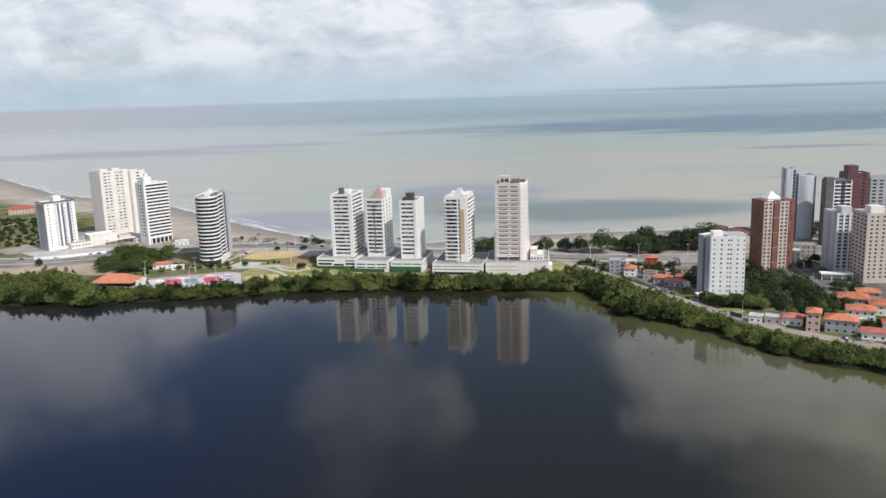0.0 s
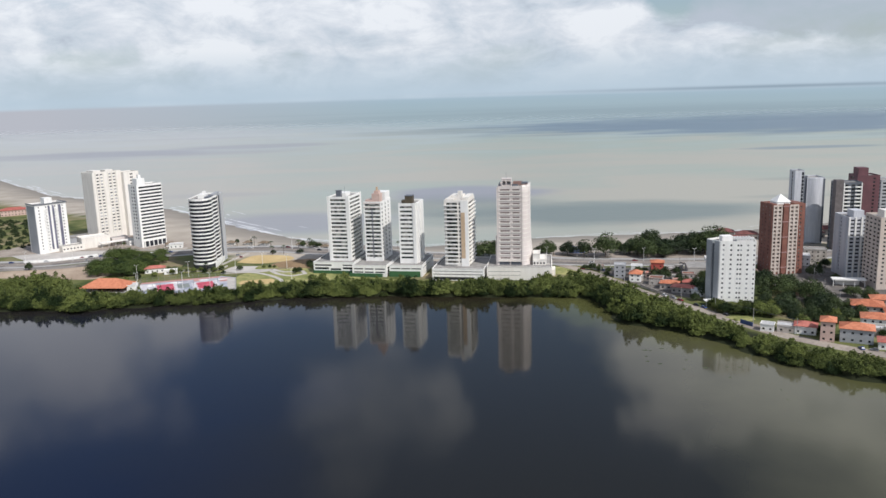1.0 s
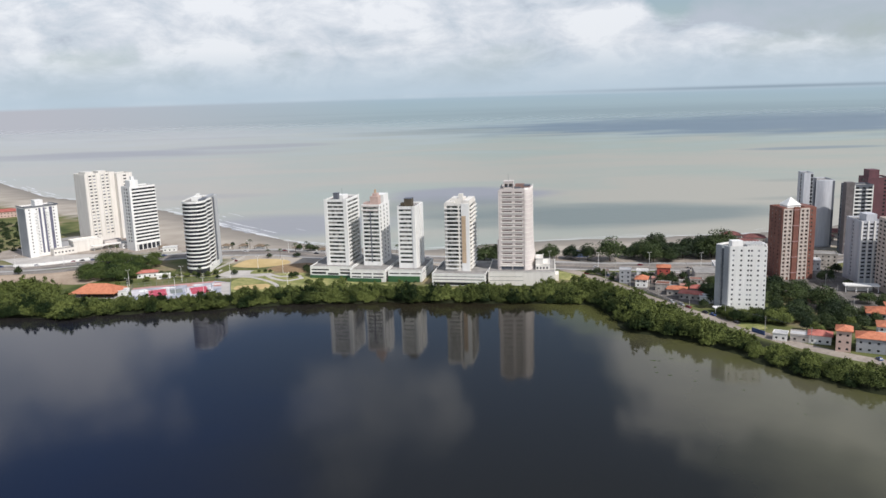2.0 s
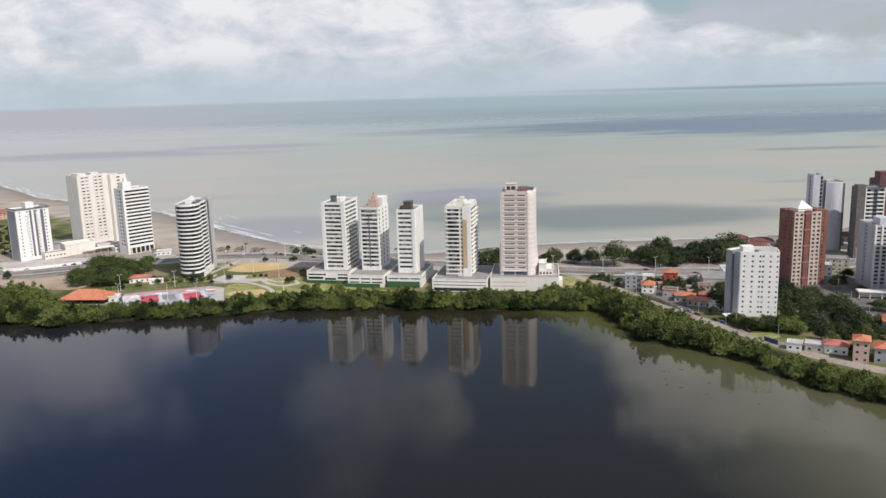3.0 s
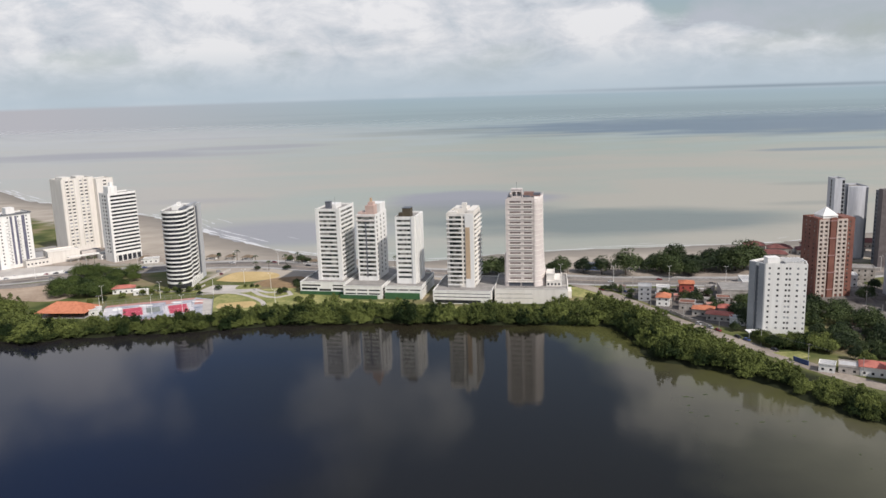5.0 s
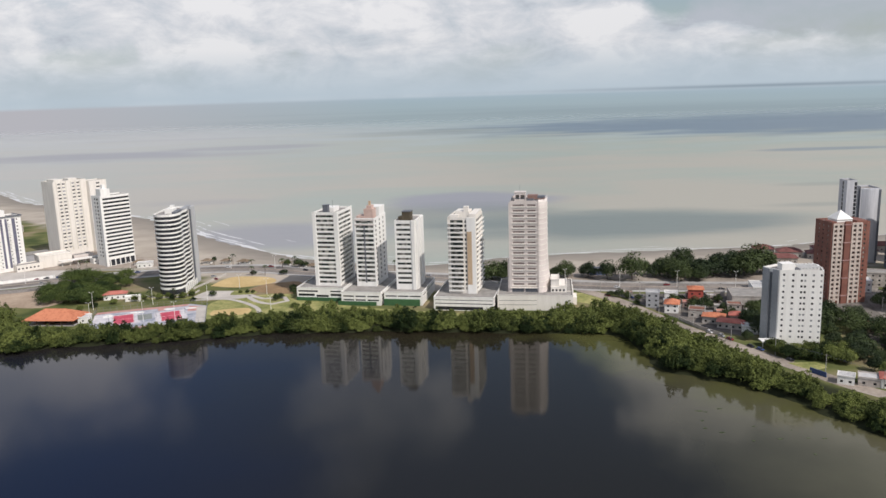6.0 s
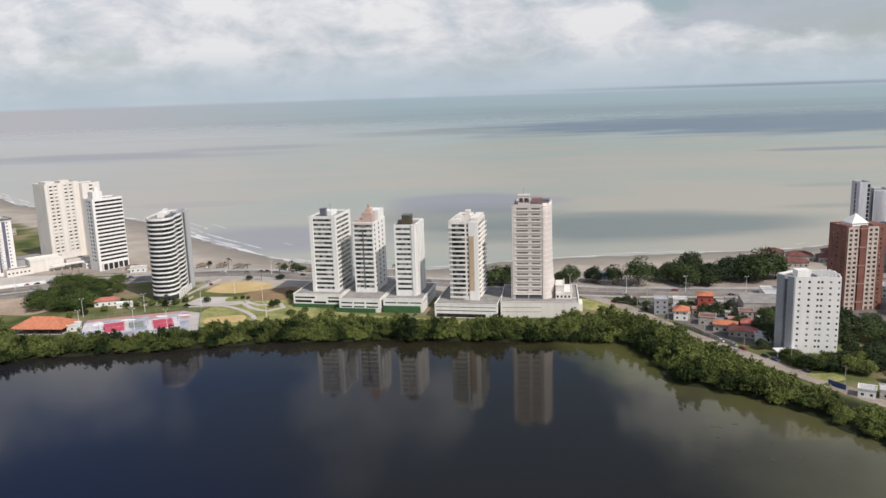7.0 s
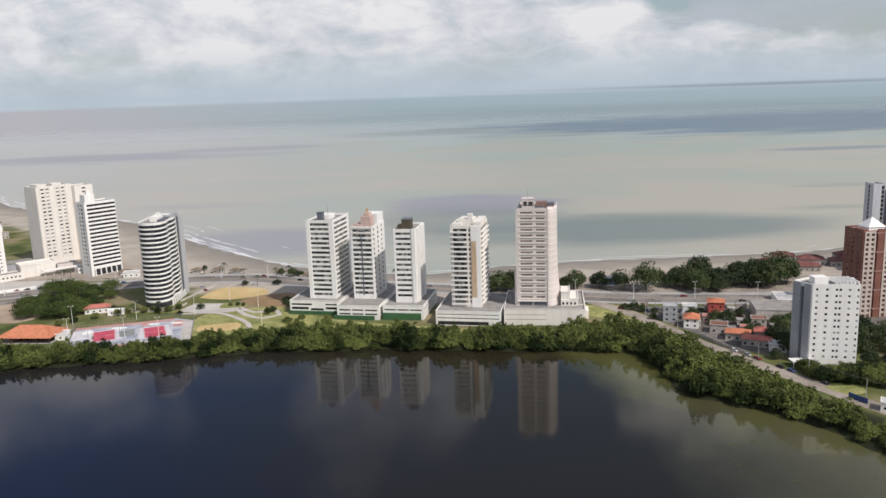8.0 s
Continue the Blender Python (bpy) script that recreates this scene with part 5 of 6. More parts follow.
# ---- low houses ----
def house(name, x, y, rz, w, d, h, roof, wall, roof_mat, label, storeys=1, rise=2.2, category="house", over=0.7):
    t = thing(name, x, y, G, rz, label, category, "low houses on the spit")
    bm = bmesh.new()
    out = rect_outline(w, d)
    panes = []
    for i in range(4):
        p, q = out[i], out[(i + 1) % 4]
        side = math.dist(p, q)
        rr = []
        k = max(1, int(side / 3.4))
        for s in range(storeys):
            z = h / storeys * s + 0.9
            for j in range(k):
                c = side * (j + 0.5) / k
                rr.append((round(c - 0.6, 2), round(c + 0.6, 2), round(z, 2), round(z + 1.25, 2)))
        pp, u, inward = facade(bm, p, q, 0, h, rr)
        for a, b, za, zb in rr:
            panes.append((pp + u * (a + b) / 2 + inward * 0.8 + Vector((0, 0, (za + zb) / 2)), math.atan2(u.y, u.x), b - a, zb - za))
    bmesh.ops.remove_doubles(bm, verts=bm.verts, dist=0.002)
    part("wall", bm, wall, t)
    for place, ang, pw, hh in panes:
        o = new("window", pane_mesh(pw, hh, GLASS))
        o.parent = t
        o.matrix_basis = Matrix.Translation(place) @ Matrix.Rotation(ang, 4, "Z")
    o = over
    if roof == "flat":
        part("roof", boxes((-0.2, -0.2, h, w + 0.2, d + 0.2, h + 0.25)), roof_mat, t)
        part("parapet", boxes((-0.2, -0.2, h + 0.25, w + 0.2, 0.05, h + 0.8), (-0.2, d - 0.05, h + 0.25, w + 0.2, d + 0.2, h + 0.8), (-0.2, 0.05, h + 0.25, 0.05, d - 0.05, h + 0.8), (w - 0.05, 0.05, h + 0.25, w + 0.2, d - 0.05, h + 0.8)), wall, t)
    elif roof == "hip":
        for tri in hip_slopes(-o, -o, w + o, d + o, h, rise):
            slab_part("roof_slope", tri, 0.18, roof_mat, t)
    return t


def hip_slopes(x0, y0, x1, y1, z, rise):
    w, d = x1 - x0, y1 - y0
    if w >= d:
        a, b = Vector((x0 + d * 0.5, (y0 + y1) / 2, z + rise)), Vector((x1 - d * 0.5, (y0 + y1) / 2, z + rise))
        c = [Vector(v) for v in ((x0, y0, z), (x1, y0, z), (x1, y1, z), (x0, y1, z))]
        return [[c[0], c[1], b, a], [c[1], c[2], b], [c[2], c[3], a, b], [c[3], c[0], a]]
    a, b = Vector(((x0 + x1) / 2, y0 + w * 0.5, z + rise)), Vector(((x0 + x1) / 2, y1 - w * 0.5, z + rise))
    c = [Vector(v) for v in ((x0, y0, z), (x1, y0, z), (x1, y1, z), (x0, y1, z))]
    return [[c[0], c[1], a], [c[1], c[2], b, a], [c[2], c[3], b], [c[3], c[0], a, b]]


def slab_part(name, corners, thick, mat, parent):
    """One roof slope with thickness and raised tile courses down it."""
    bm = bmesh.new()
    up = [bm.verts.new(c + Vector((0, 0, thick))) for c in corners]
    lo = [bm.verts.new(c) for c in corners]
    bm.faces.new(up)
    bm.faces.new(lo[::-1])
    k = len(corners)
    for i in range(k):
        j = (i + 1) % k
        bm.faces.new((lo[i], lo[j], up[j], up[i]))
    return part(name, bm, mat, parent)


DUSTY = surface("weathered_wall", (0.30, 0.27, 0.24), (0.55, 0.51, 0.47), 0.25, 1.5, 0.85)
MAROON_ROOF = surface("dark_red_tiles", (0.12, 0.045, 0.04), (0.22, 0.09, 0.08), 0.3, 2.0, 0.85)
ZINC = surface("corrugated_zinc", (0.34, 0.34, 0.34), (0.58, 0.57, 0.56), 0.3, 2.0, 0.5, 0.1, 0.4, 0.2)
RUST = surface("rusty_sheet", (0.14, 0.06, 0.04), (0.30, 0.14, 0.10), 0.3, 2.0, 0.8)
REDWALL = surface("red_painted_wall", (0.34, 0.06, 0.05), (0.46, 0.11, 0.08), 0.2, 1.5, 0.7)

house("house", 124, 577, -14, 8, 9, 9, "flat", GREY, ZINC, "grey narrow house with a pale end wall", 3)
house("house", 132, 564, -20, 8, 10, 5.5, "hip", WHITE, TILES, "white house with an orange tiled hip roof", 2)
house("house", 153, 585, -14, 9, 9, 8.5, "hip", REDWALL, TILES, "tall red house with an orange roof", 2, 1.6)
house("house", 143, 553, -22, 9, 8, 4.5, "flat", DUSTY, RUST, "low weathered house with a rusty roof", 1)
house("house", 147, 540, -24, 12, 8, 4.2, "hip", DUSTY, TILES, "low house with an orange tiled roof", 1, 1.8)
house("house", 152, 530, -26, 14, 7, 3.8, "hip", DUSTY, TILES_RED, "long low house with a red tiled roof", 1, 1.6)
house("house", 163, 541, -22, 8, 8, 4.0, "hip", SALMON, TILES_RED, "salmon house with a red tiled roof", 1, 1.8)
house("shed", 162, 519, -20, 9, 7, 3.6, "flat", WHITE, ZINC, "white shed with a pale flat roof", 1, category="shed")
house("warehouse", 176, 572, -12, 24, 22, 6.5, "flat", DUSTY, ROOFGREY, "weathered warehouse with a grey flat roof", 1, category="warehouse")
house("warehouse", 196, 590, -12, 26, 18, 7.0, "flat", WHITE, ZINC, "pale warehouse with a metal roof", 1, category="warehouse")
house("house", 168, 558, -16, 8, 7, 5.5, "flat", DUSTY, RUST, "weathered house with a rusty roof", 2)
house("house", 140, 592, -14, 8, 7, 4.5, "flat", WHITE, ZINC, "small white house with a flat metal roof", 1)
house("house", 176, 441, -30, 7, 6, 3.6, "flat", WHITE, ZINC, "white gatehouse with a flat roof", 1)
house("house", 184, 438, -27, 9, 8, 3.6, "flat", DUSTY, ZINC, "low pale house with a flat roof", 1)
house("house", 192, 434, -27, 11, 9, 4.6, "hip", WHITE, TILES_RED, "white house with a red tiled hip roof", 1, 2.0)
house("house", 199.5, 420, -27, 7, 10, 11, "hip", SALMON, TILES, "three-storey salmon house with an orange roof", 3, 1.6)
house("house", 209, 418, -27, 16, 12, 7.5, "hip", GREY, TILES, "grey-walled house with a broad orange roof", 2, 2.4)
house("house", 222, 404, -27, 16, 10, 4.0, "hip", WHITE, TILES_RED, "white house with a red roof at the bank", 1, 1.8)
house("house", 240, 466, -24, 17, 14, 6, "hip", DUSTY, TILES, "house with a wide orange roof among trees", 2, 2.6)
house("house", 250, 448, -24, 15, 13, 6, "hip", OFFWHITE, TILES, "cream house with an orange roof", 2, 2.4)
house("house", 232, 440, -26, 15, 12, 6, "hip", WHITE, TILES, "white house with an orange roof beside trees", 2, 2.4)
house("house", 240, 416, -26, 12, 9, 4.5, "hip", WHITE, TILES_RED, "white house with a faded red roof in a row", 1, 2.0)
house("house", 258, 478, -22, 13, 10, 6, "hip", SALMON, TILES, "salmon two-storey house with an orange roof", 2, 2.0)
house("house", 266, 452, -24, 12, 10, 5, "hip", DUSTY, TILES_RED, "weathered house with a red tiled roof", 1, 2.0)
house("house", 228, 427, -26, 9, 7, 4, "flat", DUSTY, ZINC, "low weathered house with a metal roof", 1)
house("house", 228, 512, -20, 14, 10, 4, "hip", SALMON, TILES_RED, "salmon house with a faded red roof under trees", 1, 2)
house("house", 262, 600, -20, 14, 12, 7, "flat", WHITE, ZINC, "white building with a flat roof on the side street", 2)
house("house", 278, 612, -20, 16, 12, 9, "flat", DUSTY, ROOFGREY, "weathered building on the side street", 3)
house("house", 246, 690, -14, 22, 12, 4, "hip", DUSTY, MAROON_ROOF, "long beach house with a dark red roof", 1, 2.6)
house("house", 214, 684, -14, 20, 12, 4, "hip", DUSTY, MAROON_ROOF, "beach pavilion with a dark red roof", 1, 2.6)
house("house", 282, 700, -14, 22, 12, 4, "hip", DUSTY, MAROON_ROOF, "beach house with a dark red roof", 1, 2.6)
for x, y, w, rz in ((262, 708, 18, -14), (300, 690, 18, -12), (318, 706, 20, -12), (294, 716, 18, -10), (230, 702, 16, -16), (340, 720, 20, -10), (248, 722, 16, -14)):
    house("house", x, y, rz, w, 11, 4.5, "hip", DUSTY, MAROON_ROOF, "low beach house with a dark red roof", 1, 2.8)
house("house", 106, 668, -12, 13, 6, 4.2, "flat", surface("blue_painted_wall", (0.10, 0.14, 0.30), (0.20, 0.25, 0.42), 0.3, 2.0), ZINC, "blue and white beach kiosk with a flat roof", 1, category="kiosk")
house("house", -239, 636, 14, 15, 7, 3.8, "hip", WHITE, TILES_RED, "white lodge with a red tiled roof by the courts", 1, 1.8)
house("house", -222, 631, 12, 10, 4, 3.0, "flat", WHITE, WHITE, "small white changing room by the courts", 1)
house("house", -545, 988, 30, 30, 16, 7, "hip", SALMON, TILES_RED, "salmon building with a red roof by the beach", 2, 3)
house("house", -500, 975, 30, 22, 14, 6, "flat", WHITE, ZINC, "white building by the beach", 2)
house("house", -470, 940, 30, 18, 12, 5, "flat", DUSTY, ROOFGREY, "weathered low building by the beach", 1)
house("kiosk", -255, 742, 10, 12, 7, 3.6, "flat", WHITE, ZINC, "white beach kiosk with a flat roof", 1, category="kiosk")
house("kiosk", -236, 752, 10, 12, 7, 3.6, "flat", WHITE, ZINC, "white beach kiosk with a flat roof", 1, category="kiosk")


for i, (x, y, w, d, h, rz) in enumerate(((117, 604, 5, 4, 2.8, -14), (163, 566, 4, 4, 2.6, -16), (153, 553, 4, 3, 2.4, -20), (168, 548, 4, 4, 2.6, -18), (178, 535, 5, 4, 3, -18), (166, 530, 3, 3, 2.4, -22), (188, 552, 5, 4, 3, -14), (198, 566, 6, 5, 3.2, -12), (155, 596, 5, 4, 3, -10), (174, 597, 6, 4, 3, -12), (136, 580, 5, 4, 3, -10), (146, 574, 7, 5, 3.2, -18), (158, 576, 6, 5, 3.4, -12), (138, 566, 4, 4, 2.8, -20), (150, 562, 6, 4, 3, -16), (160, 553, 5, 4, 2.8, -14), (174, 562, 5, 5, 3, -10), (150, 548, 4, 4, 2.6, -22), (172, 528, 7, 5, 3, -20), (182, 527, 6, 6, 3.4, -15), (186, 540, 8, 6, 3.6, -15), (176, 550, 6, 5, 3.2, -15), (205, 572, 9, 7, 4, -10), (216, 566, 8, 7, 4, -10), (128, 590, 5, 4, 2.8, -12), (166, 588, 5, 5, 3, -10), (212, 586, 10, 8, 4, -10))):
    mats = ((DUSTY, RUST, "rusty"), (DUSTY, ZINC, "pale metal"), (GREY, ROOFGREY, "grey"), (SALMON, TILES_RED, "red"))[i % 4]
    house("shed", x, y, rz, w, d, h, "flat", mats[0], mats[1], "small weathered shed with a " + mats[2] + " roof", 1, category="shed")


def open_hut(x, y, rz):
    t = thing("restaurant_hut", x, y, G, rz, "open timber restaurant with a broad orange tiled roof", "hut")
    c = hip_slopes(0, 0, 34, 20, 3.4, 5.2)
    for s in c:
        slab_part("roof_slope", s, 0.25, TILES, t)
    repeat_part("post", [(-0.2, -0.2, 0, 0.2, 0.2, 3.6)], BARK, t, [at(px, py, 0) for px in (1.2, 9, 17, 25, 32.8) for py in (1.2, 18.8)])
    part("floor", boxes((0.5, 0.5, 0, 33.5, 19.5, 0.15)), CONCRETE, t)
    part("bar_counter", boxes((10, 8, 0.15, 24, 12, 1.3)), BARK, t)
    part("back_wall", boxes((3, 17.5, 0.15, 31, 18, 3.3)), DUSTY, t)
    return t


open_hut(-265.5, 577, -6)
house("house", -232, 580, 5, 6, 8, 3.4, "flat", WHITE, ZINC, "small white kitchen behind the open hut", 1)


# ---- sports courts ----
COURTPALE = surface("pale_court_paint", (0.46, 0.45, 0.48), (0.70, 0.67, 0.68), 0.25, 1.2, 0.75)

def court(x, y, rz, label):
    t = thing("sports_court", x, y, G, rz, label, "court", "sports courts by the lagoon")
    part("surround", boxes((-9.6, -12.4, -0.3, 9.6, 12.4, 0.10)), COURTPALE, t, "pale painted surround")
    part("playing_field", boxes((-6.2, -10.8, 0.10, 6.2, 10.8, 0.14)), MAGENTA, t, "magenta painted field")
    part("line", boxes((-6.0, -10.4, 0.14, 6.0, -10.25, 0.15), (-6.0, 10.25, 0.14, 6.0, 10.4, 0.15), (-6.0, -10.25, 0.14, -5.85, 10.25, 0.15), (5.85, -10.25, 0.14, 6.0, 10.25, 0.15), (-5.85, -0.08, 0.14, 5.85, 0.08, 0.15)), WHITE, t)
    for s in (-1, 1):
        bm = bmesh.new()
        gx = s * 7.6
        for yy in (-1.5, 1.5):
            tube(bm, (gx, yy, 0.1), (gx, yy, 2.3), 0.06, 0.06, 6)
        tube(bm, (gx, -1.5, 2.3), (gx, 1.5, 2.3), 0.06, 0.06, 6)
        part("goal", bm, WHITE, t)
        bm = bmesh.new()
        tube(bm, (s * 8.8, 0, 0.1), (s * 8.8, 0, 3.6), 0.09, 0.09, 6)
        box(bm, s * 8.8 - 0.05, -0.9, 2.9, s * 8.8 + 0.05, 0.9, 4.0)
        part("hoop_post", bm, DARKGREY, t, "dark hoop post with backboard")
    return t


patch("court_apron", [(-222, 572), (-203, 560), (-151, 575), (-161, 614), (-174, 620), (-230, 604)], G - 0.4, G + 0.06, COURTBLUE, "grey-blue painted sports ground", "pavement")
patch("court_walk", [(-229.5, 599), (-174.5, 614.5), (-174.2, 619.5), (-229.5, 603.8)], G - 0.3, G + 0.12, COURTPINK, "faded red painted walk", "pavement")
patch("court_walk_east", [(-157, 574.5), (-151.5, 575.5), (-161, 613.5), (-167, 612)], G - 0.3, G + 0.125, PAVE, "pale paved edge of the courts", "pavement")
patch("court_walk_front", [(-193, 564), (-158, 574), (-159.5, 578), (-194.5, 568)], G - 0.3, G + 0.115, COURTPINK, "faded red painted strip", "pavement")
patch("court_pad", [(-195.5, 583), (-187.5, 586), (-192.5, 598.5), (-200.5, 595.5)], G - 0.3, G + 0.13, surface("grey_green_court_paint", (0.16, 0.18, 0.17), (0.28, 0.30, 0.28), 0.3, 1.2, 0.8), "grey-green pad between the courts", "pavement")
patch("court_corner", [(-229, 597), (-219, 599), (-213, 582), (-221, 575)], G - 0.3, G + 0.11, COURTPALE, "pale painted corner of the sports ground", "pavement")
patch("court_patch", [(-170, 601), (-163, 603), (-161, 613), (-173, 615)], G - 0.3, G + 0.12, COURTPINK, "faded red painted patch", "pavement")
patch("court_cross", [(-190, 603.5), (-185.5, 605), (-187.5, 611), (-192, 609.5)], G - 0.3, G + 0.128, COURTPINK, "faded red painted patch", "pavement")
for cx, cy, rx, ry in ((-203, 602, 5, 2.0), (-184, 608, 4, 1.6), (-170, 609, 4, 1.8), (-219, 594, 3.0, 4), (-205, 566, 4, 1.6), (-178, 572, 4, 1.5), (-165, 574.5, 3, 1.4)):
    patch("painted_disc", [(cx + rx * math.cos(a * 0.5236), cy + ry * math.sin(a * 0.5236)) for a in range(12)], G, G + 0.135, WHITE, "white painted oval on the sports ground", "marking")
court(-206.0, 586.5, 22, "magenta and white painted sports court with goals")
court(-177.6, 591.5, 22, "magenta and white painted sports court with goals")


def fence(pts, h, label):
    """Posts and two rails along a line."""
    t = thing("court_fence", pts[0][0], pts[0][1], G, 0, label, "fence")
    base = Vector((*pts[0], 0))
    post = boxes((-0.06, -0.06, 0, 0.06, 0.06, h))
    me = bpy.data.meshes.new("post")
    post.to_mesh(me)
    post.free()
    me.materials.append(METALGREY)
    for p, q in zip(pts, pts[1:]):
        a, b = Vector((*p, 0)) - base, Vector((*q, 0)) - base
        k = max(1, int((b - a).length / 4))
        for i in range(k + 1):
            o = new("post", me)
            o.parent = t
            o.matrix_basis = Matrix.Translation(a + (b - a) * i / k)
        for z in (h * 0.5, h):
            bm = bmesh.new()
            tube(bm, a + Vector((0, 0, z)), b + Vector((0, 0, z)), 0.05, 0.05, 5)
            part("rail", bm, METALGREY, t)
    return t


fence([(-222, 571.5), (-203, 559.5), (-150.5, 574.5), (-160.5, 614.5), (-174, 620.5), (-230.5, 604.5), (-222, 571.5)], 3.2, "grey steel fence round the sports ground")


def mast(x, y, h, label, arms=2, group="lighting masts"):
    t = thing("lamp_mast", x, y, G, 0, label, "lamp mast", group)
    bm = bmesh.new()
    tube(bm, (0, 0, 0), (0, 0, h), 0.16, 0.08, 8)
    part("pole", bm, WHITE, t)
    for s in range(arms):
        a = math.pi * s + 0.3
        bm = bmesh.new()
        tube(bm, (0, 0, h - 0.1), (1.5 * math.cos(a), 1.5 * math.sin(a), h + 0.25), 0.06, 0.05, 6)
        arm = part("arm", bm, METALGREY, t)
        bm = boxes((1.2 * math.cos(a) - 0.35, 1.2 * math.sin(a) - 0.2, h + 0.15, 1.2 * math.cos(a) + 0.35, 1.2 * math.sin(a) + 0.2, h + 0.35))
        part("lamp_head", bm, WHITE, arm)
    return t


for x, y, h in ((-226, 584, 12), (-191, 580, 13), (-171, 580, 12), (-164, 627, 12), (-199, 620, 12), (-236, 612, 12), (-126, 640, 11), (-150, 660, 10), (-115, 600, 9)):
    mast(x, y, h, "grey floodlight mast beside the courts and park")
line = smooth_line(AVENUE, 2.0)
for k in range(60, len(line) - 20, 19):
    p = line[k]
    mast(p.x, p.y, 11, "grey double-armed street lamp on the median", group="street lamps on the avenue")


# ---- cars ----
def car_model(paint_name, col):
    paint = surface(paint_name, tuple(c * 0.85 for c in col), col, 0.5, 3.0, 0.25, 0.0, 0.6)
    t = thing("car", 0, 0, -50, 0, paint_name.replace("_", " ") + " parked on the roadside", "car", "parked cars")
    bm = bmesh.new()
    prof = [(-2.1, 0.35), (2.1, 0.35), (2.15, 0.75), (1.3, 0.92), (-1.9, 0.95), (-2.15, 0.7)]
    a = [bm.verts.new((x, -0.85, z)) for x, z in prof]
    b = [bm.verts.new((x, 0.85, z)) for x, z in prof]
    bm.faces.new(a)
    bm.faces.new(b[::-1])
    for i in range(len(prof)):
        j = (i + 1) % len(prof)
        bm.faces.new((a[j], a[i], b[i], b[j]))
    part("body", bm, paint, t)
    bm = bmesh.new()
    lo = [(-1.7, -0.78), (1.05, -0.78), (1.05, 0.78), (-1.7, 0.78)]
    hi = [(-1.35, -0.62), (0.3, -0.62), (0.3, 0.62), (-1.35, 0.62)]
    lv, hv = [bm.verts.new((*p, 0.93)) for p in lo], [bm.verts.new((*p, 1.42)) for p in hi]
    for i in range(4):
        j = (i + 1) % 4
        bm.faces.new((lv[i], lv[j], hv[j], hv[i]))
    part("cabin_glass", bm, GLASS, t)
    part("roof", boxes((-1.38, -0.64, 1.41, 0.33, 0.64, 1.47)), paint, t)
    for x in (-1.3, 1.35):
        for y in (-0.8, 0.8):
            bm = bmesh.new()
            tube(bm, (x, y - 0.1, 0.32), (x, y + 0.1, 0.32), 0.32, 0.32, 10)
            part("wheel", bm, DARKGREY, t)
    return t


paints = [("white_car", (0.7, 0.7, 0.7)), ("silver_car", (0.38, 0.39, 0.40)), ("dark_red_car", (0.25, 0.02, 0.03)), ("black_car", (0.02, 0.02, 0.025)), ("blue_car", (0.05, 0.09, 0.25)), ("grey_car", (0.15, 0.16, 0.17))]
models = [car_model(n, c) for n, c in paints]
spots = []
lane = smooth_line(LANE, 2.0)
for k, off in ((56, 5.2), (60, 5.4), (63, 5.2), (70, 5.0), (73, 5.0), (29, -3.2), (12, 2.0), (82, 4.6)):
    p, d = lane[k], (lane[k + 1] - lane[k]).normalized()
    spots.append((p.x - d.y * off, p.y + d.x * off, math.degrees(math.atan2(d.y, d.x))))
for k in list(range(70, len(line) - 30, 17)):
    p, d = line[k], (line[k + 1] - line[k]).normalized()
    off = random.choice((-6.5, -3.5, 4.0, 7.0))
    spots.append((p.x - d.y * off, p.y + d.x * off, math.degrees(math.atan2(d.y, d.x))))
for k in range(10):
    spots.append((-352 + 7.5 * k + random.uniform(-1, 1), 700 + 2.2 * k, random.choice((20, 110, 200))))
for x, y in ((214, 405), (219, 402), (225, 399), (231, 395), (262, 520), (268, 517), (275, 515), (-180, 700), (-176, 690), (120, 600), (128, 603), (146, 606), (160, 604), (170, 603)):
    spots.append((x, y, random.uniform(0, 180)))
for i, (x, y, a) in enumerate(spots):
    src = models[(i * 7 + i // 3) % len(models)]
    z = G + 0.08
    if i < len(models):
        src = models[i]
        src.matrix_world = pose(x, y, z, 0, 0, a)
    else:
        copy_thing(src, pose(x, y, z, 0, 0, a))


# ---- utility poles with their wires ----
def utility_poles(pts, h, label):
    """Concrete poles along a line, and three sagging wires from each to the next."""
    prev = None
    for x, y in pts:
        t = thing("utility_pole", x, y, G, 0, label, "utility pole", "utility poles along the streets")
        bm = bmesh.new()
        tube(bm, (0, 0, 0), (0, 0, h), 0.17, 0.11, 8)
        part("pole", bm, CONCRETE, t)
        part("crossarm", boxes((-1.0, -0.06, h - 0.7, 1.0, 0.06, h - 0.55)), BARK, t)
        if prev is not None:
            for off in (-0.9, 0.0, 0.9):
                bm = bmesh.new()
                a, b = Vector((off, 0, h - 0.5)), Vector((prev[0] - x + off, prev[1] - y, h - 0.5))
                last = a
                for k in range(1, 7):
                    u = k / 6
                    p = a.lerp(b, u) - Vector((0, 0, 2.4 * u * (1 - u)))
                    tube(bm, last, p, 0.02, 0.02, 4)
                    last = p
                part("wire", bm, DARKGREY, t)
        prev = (x, y)


utility_poles([(104, 618), (117, 590), (128, 562), (140, 534), (152, 508), (165, 482), (178, 456), (193, 433)], 9.0, "grey concrete utility pole beside the lane")
utility_poles([(128, 608), (152, 603), (178, 598), (204, 596), (230, 597)], 9.0, "grey concrete utility pole beside the avenue")
utility_poles([(244, 488), (250, 520), (258, 552), (268, 592)], 9.0, "grey concrete utility pole on the side street")


